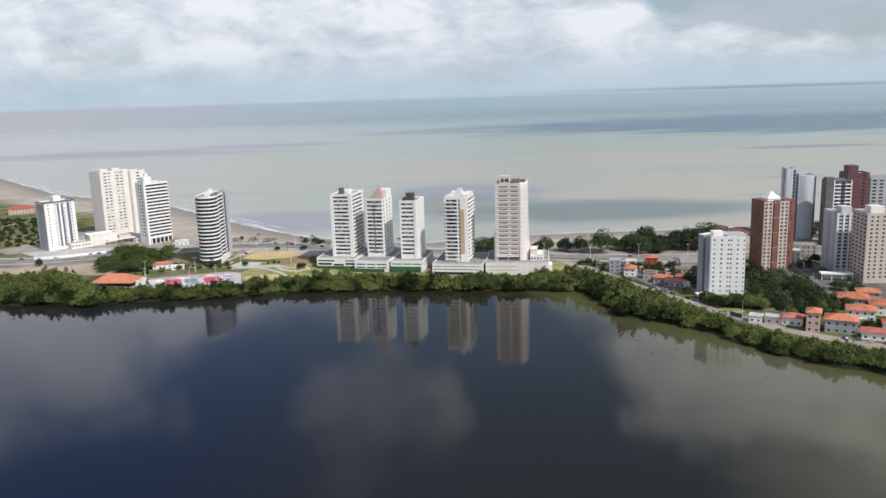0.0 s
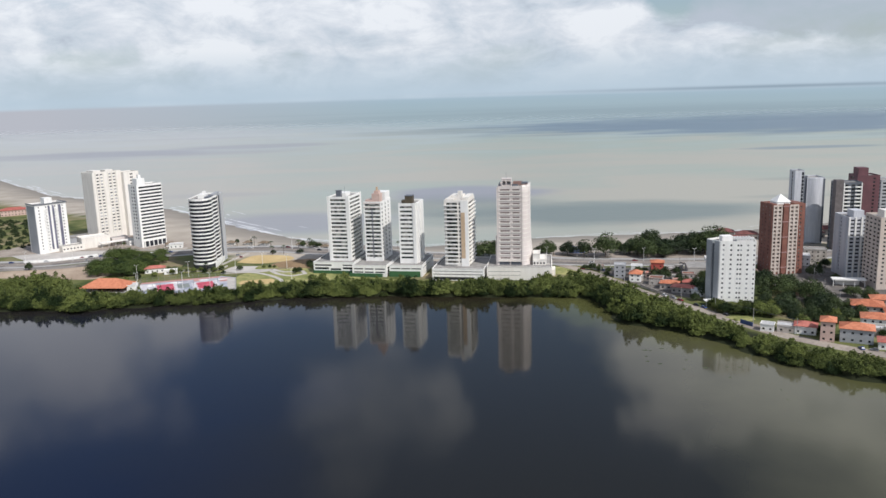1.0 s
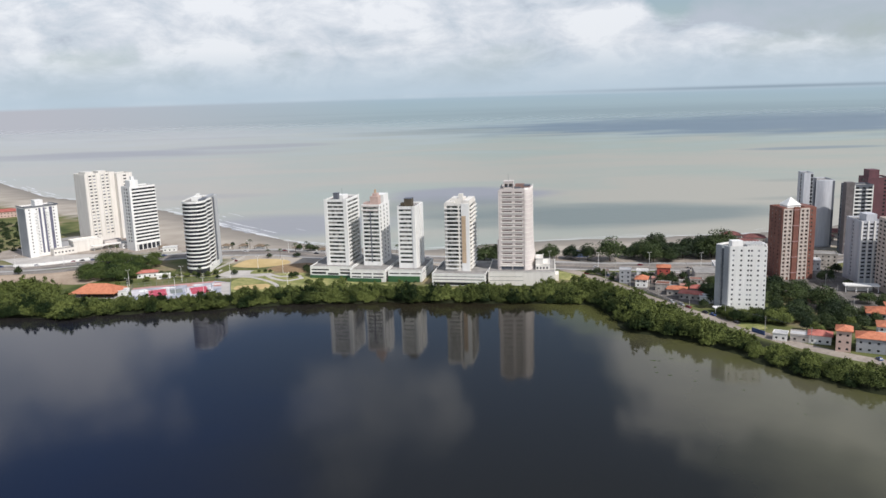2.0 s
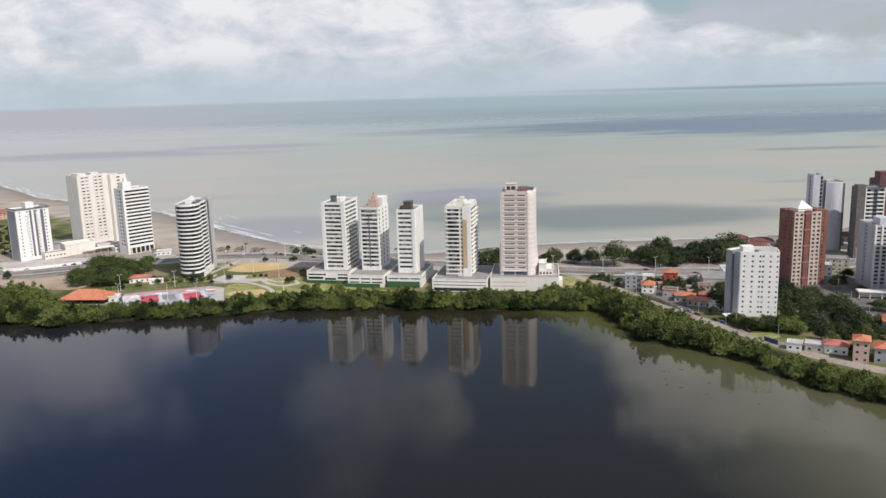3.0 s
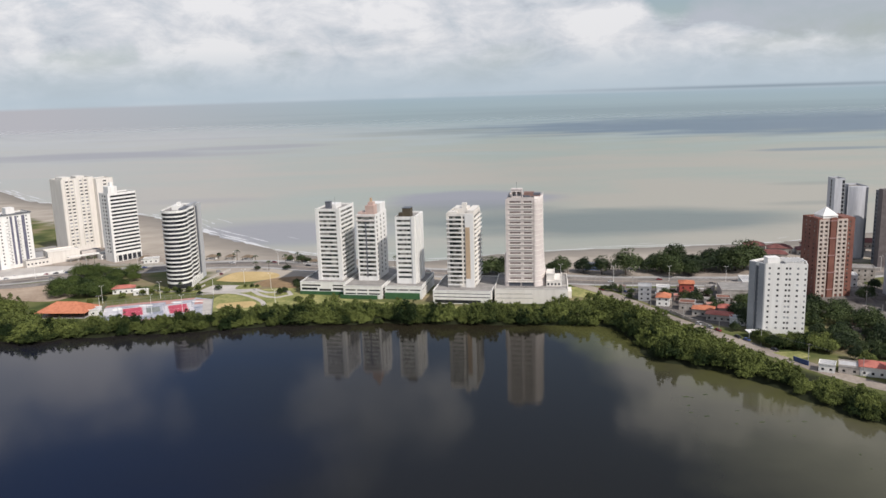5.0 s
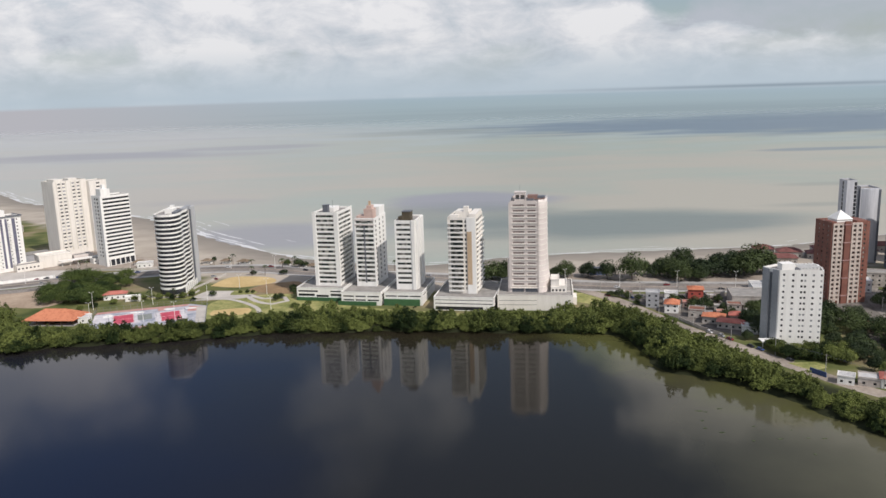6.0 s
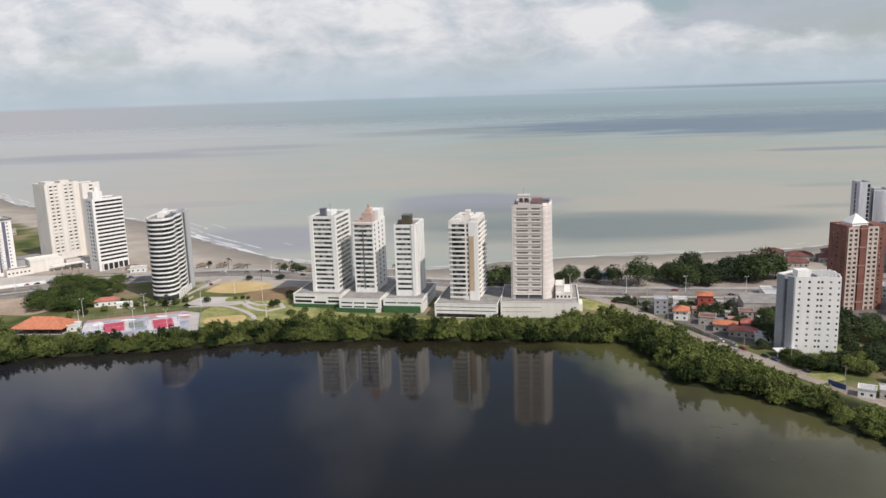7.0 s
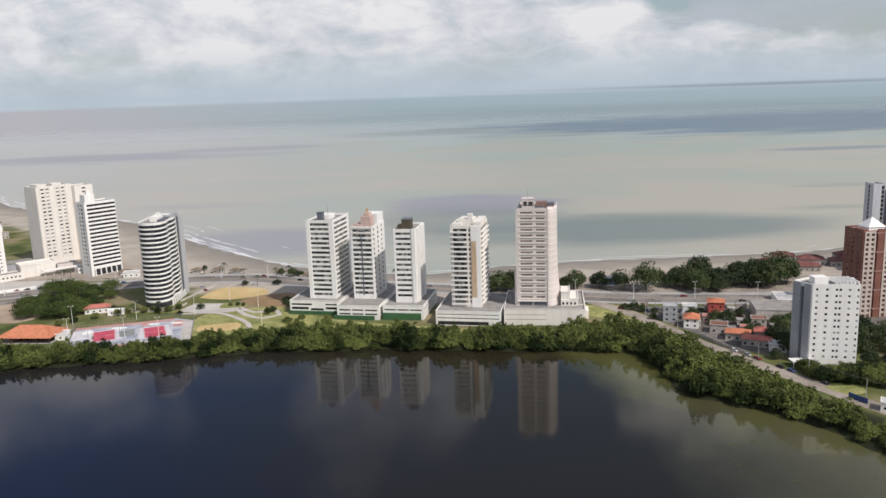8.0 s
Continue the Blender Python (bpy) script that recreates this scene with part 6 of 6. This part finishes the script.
# ---- beach kiosks ----
THATCH = surface("dry_thatch", (0.13, 0.10, 0.07), (0.26, 0.20, 0.14), 0.5, 3.0, 0.95)


def beach_hut(x, y, rz, w, d):
    t = thing("beach_kiosk", x, y, max(1.6, float(land_shape(np.array([x]), np.array([y]))[0][0])), rz, "small white beach kiosk under a dark thatched roof", "kiosk", "kiosks along the beach")
    part("counter", boxes((0.6, 0.6, 0, w - 0.6, d - 0.6, 1.1)), WHITE, t)
    part("store_room", boxes((w * 0.55, 0.8, 1.1, w - 0.8, d - 0.8, 2.5)), WHITE, t)
    repeat_part("post", [(-0.1, -0.1, 0, 0.1, 0.1, 2.6)], BARK, t, [at(px, py, 0) for px in (0.3, w - 0.3) for py in (0.3, d - 0.3)])
    for c in hip_slopes(-0.7, -0.7, w + 0.7, d + 0.7, 2.6, 1.7):
        slab_part("roof_slope", c, 0.2, THATCH, t)
    return t


for x, y, rz, w, d in ((-204, 750, -12, 8, 6), (-187, 748, -14, 7, 5), (-172, 744, -18, 9, 6), (-136, 738, -22, 8, 6), (-122, 732, -24, 8, 6), (-111, 725, -24, 7, 5), (-262, 752, 8, 9, 6), (-100, 716, -24, 7, 5)):
    beach_hut(x, y, rz, w, d)


# ---- walls and fences ----
def low_wall(pts, h, mat, label, thick=0.3):
    ob = ribbon("boundary_wall", pts, thick, G - 0.2, G + h, mat, label, "wall", "structure")
    return ob


low_wall([(-366, 694), (-350, 696), (-334, 702), (-310, 715)], 2.2, WHITE, "white plastered boundary wall below a tower", 0.4)
low_wall([(-296, 738), (-262, 733), (-237, 738)], 1.6, PAVE, "pale boundary wall along the avenue")
low_wall([(-184, 661), (-178, 685), (-172, 706)], 1.2, PAVE, "pale garden wall beside the rounded tower", 0.8)
low_wall([(-214, 645), (-207, 639), (-184, 639), (-178, 655)], 1.1, PAVE, "white garden wall round a tower", 0.5)
low_wall([(171, 457), (175, 449)], 2.4, surface("blue_painted_boards", (0.03, 0.06, 0.16), (0.06, 0.10, 0.24), 0.3, 2.0), "dark blue painted hoarding beside the lane", 0.3)
low_wall([(146, 600), (150, 580), (156, 560)], 2.2, DUSTY, "weathered yard wall between houses")
low_wall([(172, 590), (170, 560), (166, 535)], 2.2, DUSTY, "weathered yard wall between houses")
low_wall([(160, 545), (185, 552), (200, 556)], 2.2, DUSTY, "weathered yard wall between houses")
low_wall([(136, 548), (142, 530), (150, 514)], 2.0, DUSTY, "weathered wall along the lane")
patch("lawn_lane", [(166, 470), (172, 460), (182, 462), (180, 470)], G - 0.3, G + 0.07, LAWN, "small bright lawn beside the lane", "lawn", True)
patch("garden_tower", [(-214, 636), (-180, 634), (-176, 640), (-182, 645), (-206, 645)], G - 0.3, G + 0.07, LAWN, "green garden below the rounded tower", "lawn", True)


# ---- trees ----
def leaf_cloud(rng, lobes, count, size, near=0.45, far=1.75):
    """Leaf sprays on the skins of overlapping lobes (x, y, z, rx, rz), as one triangle soup."""
    lob = np.array(lobes)
    pick = lob[rng.choice(len(lobes), count, p=lob[:, 3] ** 2 / (lob[:, 3] ** 2).sum())]
    d = rng.normal(size=(count, 3))
    d[:, 2] = np.abs(d[:, 2]) * 0.9 - 0.25
    d /= np.linalg.norm(d, axis=1, keepdims=True)
    p = pick[:, :3] + d * pick[:, [3, 3, 4]] * rng.uniform(near, far, (count, 1))
    nrm = d + rng.normal(size=(count, 3)) * 0.6 + (0, 0, 0.35)
    nrm /= np.linalg.norm(nrm, axis=1, keepdims=True)
    a = np.cross(nrm, rng.normal(size=(count, 3)))
    a /= np.linalg.norm(a, axis=1, keepdims=True) + 1e-9
    b = np.cross(nrm, a)
    s = size * rng.uniform(0.5, 1.6, (count, 1))
    soup = np.stack([p - a * s * 0.9, p + b * s * 0.75 - a * s * 0.1, p + a * s * 0.9 + nrm * s * 0.25], 1).reshape(-1, 3)
    return soup, np.arange(count * 3).reshape(-1, 3)


def lobe_cores(lobes):
    """Rough solid hearts inside the lobes, so that no light shows straight through."""
    ico = bmesh.new()
    bmesh.ops.create_icosphere(ico, subdivisions=1, radius=1.0)
    base = [v.co.copy() for v in ico.verts]
    tris = np.array([[v.index for v in f.verts] for f in ico.faces])
    ico.free()
    verts, faces = [], []
    for k, (x, y, z, rx, rz) in enumerate(lobes):
        w = [0.34 * (1 + 0.25 * noise.noise(c * 2.3 + Vector((x, y, z)))) for c in base]
        verts.append(np.array([(x + c.x * rx * q, y + c.y * rx * q, z + c.z * rz * q) for c, q in zip(base, w)]))
        faces.append(tris + k * len(base))
    return np.concatenate(verts), np.concatenate(faces)


def crown_data(seed, radius, height, lift, lobes_n, count, size, full=False):
    """Ragged, many-stemmed shrubs by default; full crowns have broad, closed lobes."""
    rng = np.random.default_rng(seed)
    lobes = []
    if full:
        for i in range(lobes_n):
            a, r = rng.uniform(0, 2 * math.pi), radius * 0.84 * math.sqrt(rng.uniform(0, 1))
            rr = radius * rng.uniform(0.16, 0.32)
            zz = lift + (height - lift) * (0.20 + 0.62 * (1 - (r / radius) ** 3) * rng.uniform(0.15, 1.4))
            lobes.append((r * math.cos(a), r * math.sin(a), zz, rr, rr * rng.uniform(0.7, 1.1)))
        share = count // 2
    else:
        # a few stems of uneven height, each carrying tufts from its waist to its tip
        stems = max(4, lobes_n // 8)
        for k in range(stems):
            a, r = rng.uniform(0, 2 * math.pi), radius * 0.85 * math.sqrt(rng.uniform(0, 1))
            sx, sy = r * math.cos(a), r * math.sin(a)
            tip = lift + (height - lift) * (1.15 - 0.55 * (r / radius) ** 2) * rng.uniform(0.7, 1.05)
            wide = radius * rng.uniform(0.16, 0.34)
            for i in range(lobes_n // stems):
                u = rng.uniform(0.18, 1.0)
                spread = wide * (1.1 - 0.75 * u)
                b = rng.uniform(0, 2 * math.pi)
                rr = radius * rng.uniform(0.05, 0.12) * (1.25 - 0.5 * u)
                lobes.append((sx + spread * math.cos(b), sy + spread * math.sin(b), tip * u, rr, rr * rng.uniform(0.7, 1.7)))
        share = count // 3
    v1, f1 = leaf_cloud(rng, lobes, count - share, size, 0.7 if full else 0.4, 1.25 if full else 1.9)
    v2, f2 = mantle(rng, seed, radius, height * (1.0 if full else 0.72), lift, share, size)
    v3, f3 = lobe_cores(lobes[: max(6, lobes_n // 2)])
    return np.concatenate([v1, v2, v3]), np.concatenate([f1, f2 + len(v1), f3 + len(v1) + len(v2)]), lobes


def mantle(rng, seed, radius, height, lift, count, size):
    """Leaves spread loosely through one uneven crown, thickest near its skin."""
    d = rng.normal(size=(count, 3))
    d[:, 2] = np.abs(d[:, 2]) * 1.1 - 0.35
    d /= np.linalg.norm(d, axis=1, keepdims=True)
    swell = np.array([1 + 0.5 * noise.noise(Vector(c) * 2.2 + Vector((seed, 0, 0))) + 0.25 * noise.noise(Vector(c) * 6 + Vector((0, seed, 0))) for c in d])[:, None]
    p = d * (radius * 0.95, radius * 0.95, (height - lift) * 0.55) * swell * rng.uniform(0.35, 1.05, (count, 1)) ** 0.5
    p[:, 2] = np.maximum(p[:, 2] + lift + (height - lift) * 0.42, 0.1)
    nrm = d + rng.normal(size=(count, 3)) * 0.7 + (0, 0, 0.4)
    nrm /= np.linalg.norm(nrm, axis=1, keepdims=True)
    a = np.cross(nrm, rng.normal(size=(count, 3)))
    a /= np.linalg.norm(a, axis=1, keepdims=True) + 1e-9
    b = np.cross(nrm, a)
    s = size * rng.uniform(0.6, 1.7, (count, 1))
    soup = np.stack([p - a * s * 0.9, p + b * s * 0.75 - a * s * 0.1, p + a * s * 0.9 + nrm * s * 0.25], 1).reshape(-1, 3)
    return soup, np.arange(count * 3).reshape(-1, 3)


def soup_mesh(name, verts, faces, mat):
    me = bpy.data.meshes.new(name)
    me.vertices.add(len(verts))
    me.vertices.foreach_set("co", np.asarray(verts, np.float32).ravel())
    me.loops.add(len(faces) * 3)
    me.loops.foreach_set("vertex_index", np.asarray(faces, np.int32).ravel())
    me.polygons.add(len(faces))
    me.polygons.foreach_set("loop_start", np.arange(0, len(faces) * 3, 3, dtype=np.int32))
    me.update(calc_edges=True)
    me.materials.append(mat)
    return me


def tree_model(name, seed, radius, height, lift, mat, label, group, lobes_n=9, count=900, size=0.42, girth=0.28, full=False):
    t = thing(name, 0, 0, -60, 0, label, "tree", group)
    verts, faces, lobes = crown_data(seed, radius, height, lift, lobes_n, count, size, full)
    bm = bmesh.new()
    top = Vector((0, 0, lift + 0.3 * (height - lift)))
    tube(bm, (0, 0, -0.5), top * 0.6, girth, girth * 0.75, 7)
    for x, y, z, rx, rz in lobes[:6]:
        tube(bm, top * 0.5, (x * 0.8, y * 0.8, z), girth * 0.5, girth * 0.15, 5)
    part("trunk", bm, BARK, t)
    o = new("crown", soup_mesh("crown", verts, faces, mat))
    o.parent = t
    return t


def plant(models, spots):
    """Sets a copy of one of the models at each (x, y, z, turn, scale); the models themselves take the first spots."""
    for i, (x, y, z, a, s) in enumerate(spots):
        src = models[i % len(models)] if i < len(models) else models[random.randrange(len(models))]
        m = pose(x, y, z, 0, 0, a) @ Matrix.Diagonal((s * random.uniform(0.8, 1.2), s * random.uniform(0.8, 1.2), s * random.uniform(0.75, 1.25), 1))
        if i < len(models):
            src.matrix_basis = m
        else:
            o = copy_thing(src, pose(x, y, z, 0, 0, a))
            o.matrix_basis = m


def scatter(area, gap, rng, inland=0.0):
    """Points in an outline, no two nearer than gap."""
    xs, ys = [p[0] for p in area], [p[1] for p in area]
    gen = np.random.default_rng(rng.randrange(1 << 30))
    count = int(12 * (max(xs) - min(xs)) * (max(ys) - min(ys)) / gap ** 2)
    px, py = gen.uniform(min(xs), max(xs), count), gen.uniform(min(ys), max(ys), count)
    ok = within(px, py, area)
    px, py = px[ok], py[ok]
    if inland:
        ok = (chain_distance(px, py, SHORE) > inland) & ~within(px, py, LAGOON_AREA)
        px, py = px[ok], py[ok]
    out, cell = [], {}
    for x, y in zip(px.tolist(), py.tolist()):
        i, j = int(x // gap), int(y // gap)
        if any(math.dist((x, y), q) < gap for a in (-1, 0, 1) for b in (-1, 0, 1) for q in cell.get((i + a, j + b), ())):
            continue
        cell.setdefault((i, j), []).append((x, y))
        out.append((x, y))
    return out


def ground_z(x, y):
    return float(land_shape(np.array([x]), np.array([y]))[0][0])


rng = random.Random(5)
BELT = [(-415.2, 540.5), (-326.3, 537.6), (-267.9, 532.6), (-247.2, 526.7), (-229.4, 533.6), (-189.8, 538.6), (-155.2, 540.5), (-121.6, 546.5), (-68.2, 547.5), (-13.9, 542.5), (38.5, 534.6), (73.1, 530.6), (89.9, 526.7), (96.9, 512.9), (97.8, 488.1), (99.8, 473.3), (106.7, 461.4), (120.6, 452.5), (131.5, 443.7), (141.3, 430.8), (157.2, 402.1), (163.1, 389.3), (175.9, 375.4), (212.5, 350.7), (247.1, 329.0), (262, 348), (222, 372), (187, 402), (166, 428), (153, 455), (145, 479), (136, 504), (122, 536), (111, 562), (98, 574), (60, 564), (0, 568), (-60, 582), (-110, 580), (-145, 570), (-156, 561), (-200, 556), (-226, 558), (-268, 567), (-288, 598), (-310, 610), (-420, 615)]
mangroves = [tree_model("mangrove_tree", 20 + i, 5.0 + 0.7 * (i % 3), 5.4 + 0.8 * (i % 4), 0.1, LEAF, "dense green mangrove on the lagoon bank", "mangroves along the lagoon", 72, 4300, 0.34, 0.16) for i in range(8)]
points = np.array(scatter(BELT, 4.5, rng, 2.0))
points = points[(points[:, 0] < 88) | (chain_distance(points[:, 0], points[:, 1], SHORE) > 3.4)]
points = points[np.argsort(chain_distance(points[:, 0], points[:, 1], SHORE))]
heights = land_shape(points[:, 0], points[:, 1])[0].clip(LEVEL)
near = [(x, y, z, rng.uniform(0, 360), rng.choice((0.6, 0.8, 1.0, 1.0, 1.35)) * rng.uniform(0.85, 1.15) * (0.92 if -245 < x < -150 else 1.05 if x < -150 else 0.84 if x > 150 else 0.98 if x > 95 else 0.88)) for (x, y), z in zip(points.tolist(), heights.tolist())]
plant(mangroves, near[:290])


def thicket(name, spots, seeds, mat, label, radius, height):
    verts, faces, k = [], [], 0
    forms = [crown_data(s, radius, height, 0.4, 40, 1500, 0.48)[:2] for s in seeds]
    for x, y, z, a, s in spots:
        v, f = forms[rng.randrange(len(forms))]
        turn = np.array(Matrix.Rotation(radians(a), 3, "Z"))
        verts.append(v @ turn.T * (s, s * rng.uniform(0.8, 1.2), s * rng.uniform(0.75, 1.25)) + (x, y, z))
        faces.append(f + k)
        k += len(v)
    verts, faces = np.concatenate(verts), np.concatenate(faces)
    o = new(name, soup_mesh(name, verts, faces, mat))
    return tagged(o, label, "thicket", "", "stuff")


thicket("mangrove_thicket", near[290:], (41, 42, 43, 44), LEAF, "dense green mangrove thicket behind the bank", 5.4, 6.0)

broad = [tree_model("broadleaf_tree", 60 + i, 7.0 + 0.8 * i, 11 + i, 1.2, LEAF_DARK, "dark green broadleaf tree with a wide crown", "broadleaf trees", 34, 3200, 0.60, 0.4, True) for i in range(4)]
LEFT_WOOD = [(-278, 630), (-245, 628), (-236, 650), (-240, 700), (-262, 706), (-294, 702), (-290, 660)]
rain = [tree_model("rain_tree", 90 + i, 8.5 + i, 7.5 + 0.8 * i, 1.5, LEAF_MID, "broad flat-topped green tree in a grove", "grove beside the courts", 30, 3600, 0.5, 0.35, True) for i in range(3)]
plant(rain, [(x, y, G, rng.uniform(0, 360), rng.uniform(0.45, 1.0)) for x, y in scatter(LEFT_WOOD, 8.2, rng)])
spots = []
EAST_WOOD = [(192, 498), (200, 478), (222, 470), (236, 480), (240, 500), (228, 530), (226, 555), (205, 558), (200, 525)]
spots += [(x, y, G, rng.uniform(0, 360), rng.uniform(0.6, 0.95)) for x, y in scatter(EAST_WOOD, 10.0, rng)]
for x, y, s in ((104, 662, 1.0), (116, 653, 0.85), (90, 666, 0.6), (160, 652, 0.95), (168, 655, 1.1), (180, 648, 1.0), (192, 652, 1.1), (204, 650, 1.1), (215, 652, 1.4), (223, 658, 1.6), (186, 664, 1.15), (200, 664, 1.2), (230, 655, 1.3), (133, 650, 1.3), (152, 658, 0.9), (146, 664, 0.7), (175, 672, 1.1), (160, 670, 0.9), (172, 666, 0.9), (212, 664, 1.15), (165, 640, 0.9), (178, 640, 0.9), (28, 660, 0.8), (34, 666, 0.95), (41, 660, 0.85), (22, 668, 0.9), (46, 666, 1.1), (86, 660, 0.7), (80, 664, 0.6), (108, 606, 0.3), (113, 603, 0.32), (118, 599, 0.3), (124, 596, 0.3), (149, 590, 0.4), (171, 583, 0.42), (166, 560, 0.4), (150, 567, 0.35), (187, 533, 0.6), (170, 516, 0.5), (161, 508, 0.4), (196, 548, 0.55), (213, 575, 0.45), (222, 582, 0.5), (-129, 735, 0.38), (-119, 729, 0.45), (-113, 727, 0.35), (-196, 760, 0.3), (-181, 752, 0.3), (-150, 704, 0.3), (-126, 702, 0.32), (-100, 640, 0.4), (-104, 634, 0.36), (-108, 644, 0.3), (175, 531, 0.75), (180, 545, 0.75), (158, 568, 0.6), (166, 550, 0.55), (184, 558, 0.6), (143, 583, 0.45), (153, 572, 0.5), (190, 560, 0.6), (140, 576, 0.35), (160, 596, 0.45), (120, 584, 0.3), (173, 537, 0.6), (134, 600, 0.35), (207, 560, 0.6), (155, 540, 0.35), (178, 520, 0.5), (131, 588, 0.4), (118, 600, 0.35), (262, 560, 0.6), (256, 590, 0.5), (270, 545, 0.5), (284, 590, 0.6), (-114, 628, 0.35), (-109, 650, 0.4), (-164, 640, 0.3), (-346, 664, 0.4)):
    spots.append((x, y, G, rng.uniform(0, 360), s))
spots += [(x, y, G, rng.uniform(0, 360), rng.uniform(0.35, 0.65)) for x, y in scatter([(205, 478), (200, 455), (225, 448), (262, 470), (268, 500), (256, 520), (240, 500)], 9.0, rng) if not 243 < x < 257]
plant(broad, spots)
hedge = [tree_model("shade_tree", 80 + i, 5.5, 7.0, 1.0, LEAF, "rounded bright green tree beside the lane", "shade trees", 30, 3200, 0.42, 0.25, True) for i in range(2)]
plant(hedge, [(x, y, G, rng.uniform(0, 360), rng.uniform(0.75, 1.0)) for x, y in scatter([(167, 490), (165, 478), (182, 470), (196, 466), (198, 480), (182, 486)], 5.5, rng)] + [(x, y, G, 0, s) for x, y, s in ((-100, 603, 0.5), (-92, 608, 0.45), (-75, 598, 0.5), (-60, 590, 0.45), (-146, 646, 0.3), (-141, 646, 0.3), (-137, 645, 0.3), (-116, 622, 0.5), (-200, 636, 0.45), (-190, 634, 0.4), (-211, 637, 0.4), (-206, 640, 0.35), (-195, 639, 0.4), (-184, 637, 0.45), (-179, 641, 0.4), (-216, 632, 0.5), (-221, 640, 0.5), (-174, 628, 0.35), (-228, 626, 0.45), (-244, 610, 0.5), (-238, 618, 0.45), (206, 432, 0.6), (214, 440, 0.7), (222, 432, 0.6), (236, 424, 0.7), (228, 458, 0.8), (216, 455, 0.8), (203, 448, 0.7), (245, 425, 0.7), (110, 612, 0.3))])
FAR_GREEN = [(-430, 760), (-395, 766), (-440, 860), (-488, 945), (-540, 950), (-600, 880), (-560, 780)]
thicket("coastal_scrub", [(x, y, G - 0.5, rng.uniform(0, 360), rng.uniform(0.5, 0.8)) for x, y in scatter(FAR_GREEN, 9.0, rng)], (51, 52), LEAF_DARK, "low dark green coastal scrub", 5.0, 5.5)


# ---- palms ----
def palm_model(seed, h, label):
    r = random.Random(seed)
    t = thing("palm_tree", 0, 0, -60, 0, label, "palm", "palms along the beach")
    bm = bmesh.new()
    lean = r.uniform(-0.6, 0.6)
    tube(bm, (0, 0, -0.3), (lean * 0.4, 0, h * 0.5), 0.22, 0.17, 7)
    tube(bm, (lean * 0.4, 0, h * 0.5), (lean, 0, h), 0.17, 0.13, 7)
    part("trunk", bm, BARK, t)
    for k in range(13):
        a, drop = 2 * math.pi * k / 13 + r.uniform(-0.2, 0.2), r.uniform(0.2, 1.0)
        bm = bmesh.new()
        prev = None
        for s in range(6):
            u = s / 5
            c = Vector((lean + 2.9 * u * math.cos(a), 2.9 * u * math.sin(a), h + 0.9 * u - (1.2 + drop) * u * u * 1.6))
            side = Vector((-math.sin(a), math.cos(a), 0)) * (0.42 * (1 - u) * min(1, u * 5 + 0.35) + 0.03)
            row = [bm.verts.new(c - side - Vector((0, 0, 0.15))), bm.verts.new(c), bm.verts.new(c + side - Vector((0, 0, 0.15)))]
            if prev:
                for j in range(2):
                    bm.faces.new((prev[j], prev[j + 1], row[j + 1], row[j]))
            prev = row
        part("frond", bm, LEAF_DARK, t)
    return t


palms = [palm_model(i, 6.0 + i, "slender palm with drooping fronds near the beach") for i in range(3)]
plant(palms, [(x, y, max(1.5, ground_z(x, y)), rng.uniform(0, 360), rng.uniform(0.8, 1.1)) for x, y in ((-192, 745), (-131, 724), (-122, 728), (-117, 722), (-160, 742), (-176, 744), (-225, 745), (88, 658), (92, 662), (82, 655), (-150, 700), (-140, 700), (-300, 750), (-310, 760), (-60, 712), (-40, 706), (10, 690), (62, 672), (-205, 632), (-188, 632), (-212, 628))])


# ---- drifting weed on the lagoon ----
def weed_mats():
    r = random.Random(3)
    bm = bmesh.new()
    for k in range(16):
        u = r.random()
        x, y = 100 + 50 * u + r.gauss(0, 8), 430 - 70 * u + r.gauss(0, 10)
        n = 9
        w, d = r.uniform(0.4, 1.3), r.uniform(0.25, 0.6)
        prism(bm, [(x + w * r.uniform(0.7, 1.1) * math.cos(2 * math.pi * i / n), y + d * r.uniform(0.7, 1.1) * math.sin(2 * math.pi * i / n)) for i in range(n)], LEVEL - 0.05, LEVEL + 0.06)
    ob = mesh_object("floating_weed", bm, LEAF_DARK)
    return tagged(ob, "small dark mats of weed drifting on the lagoon", "weed", "", "stuff")


weed_mats()
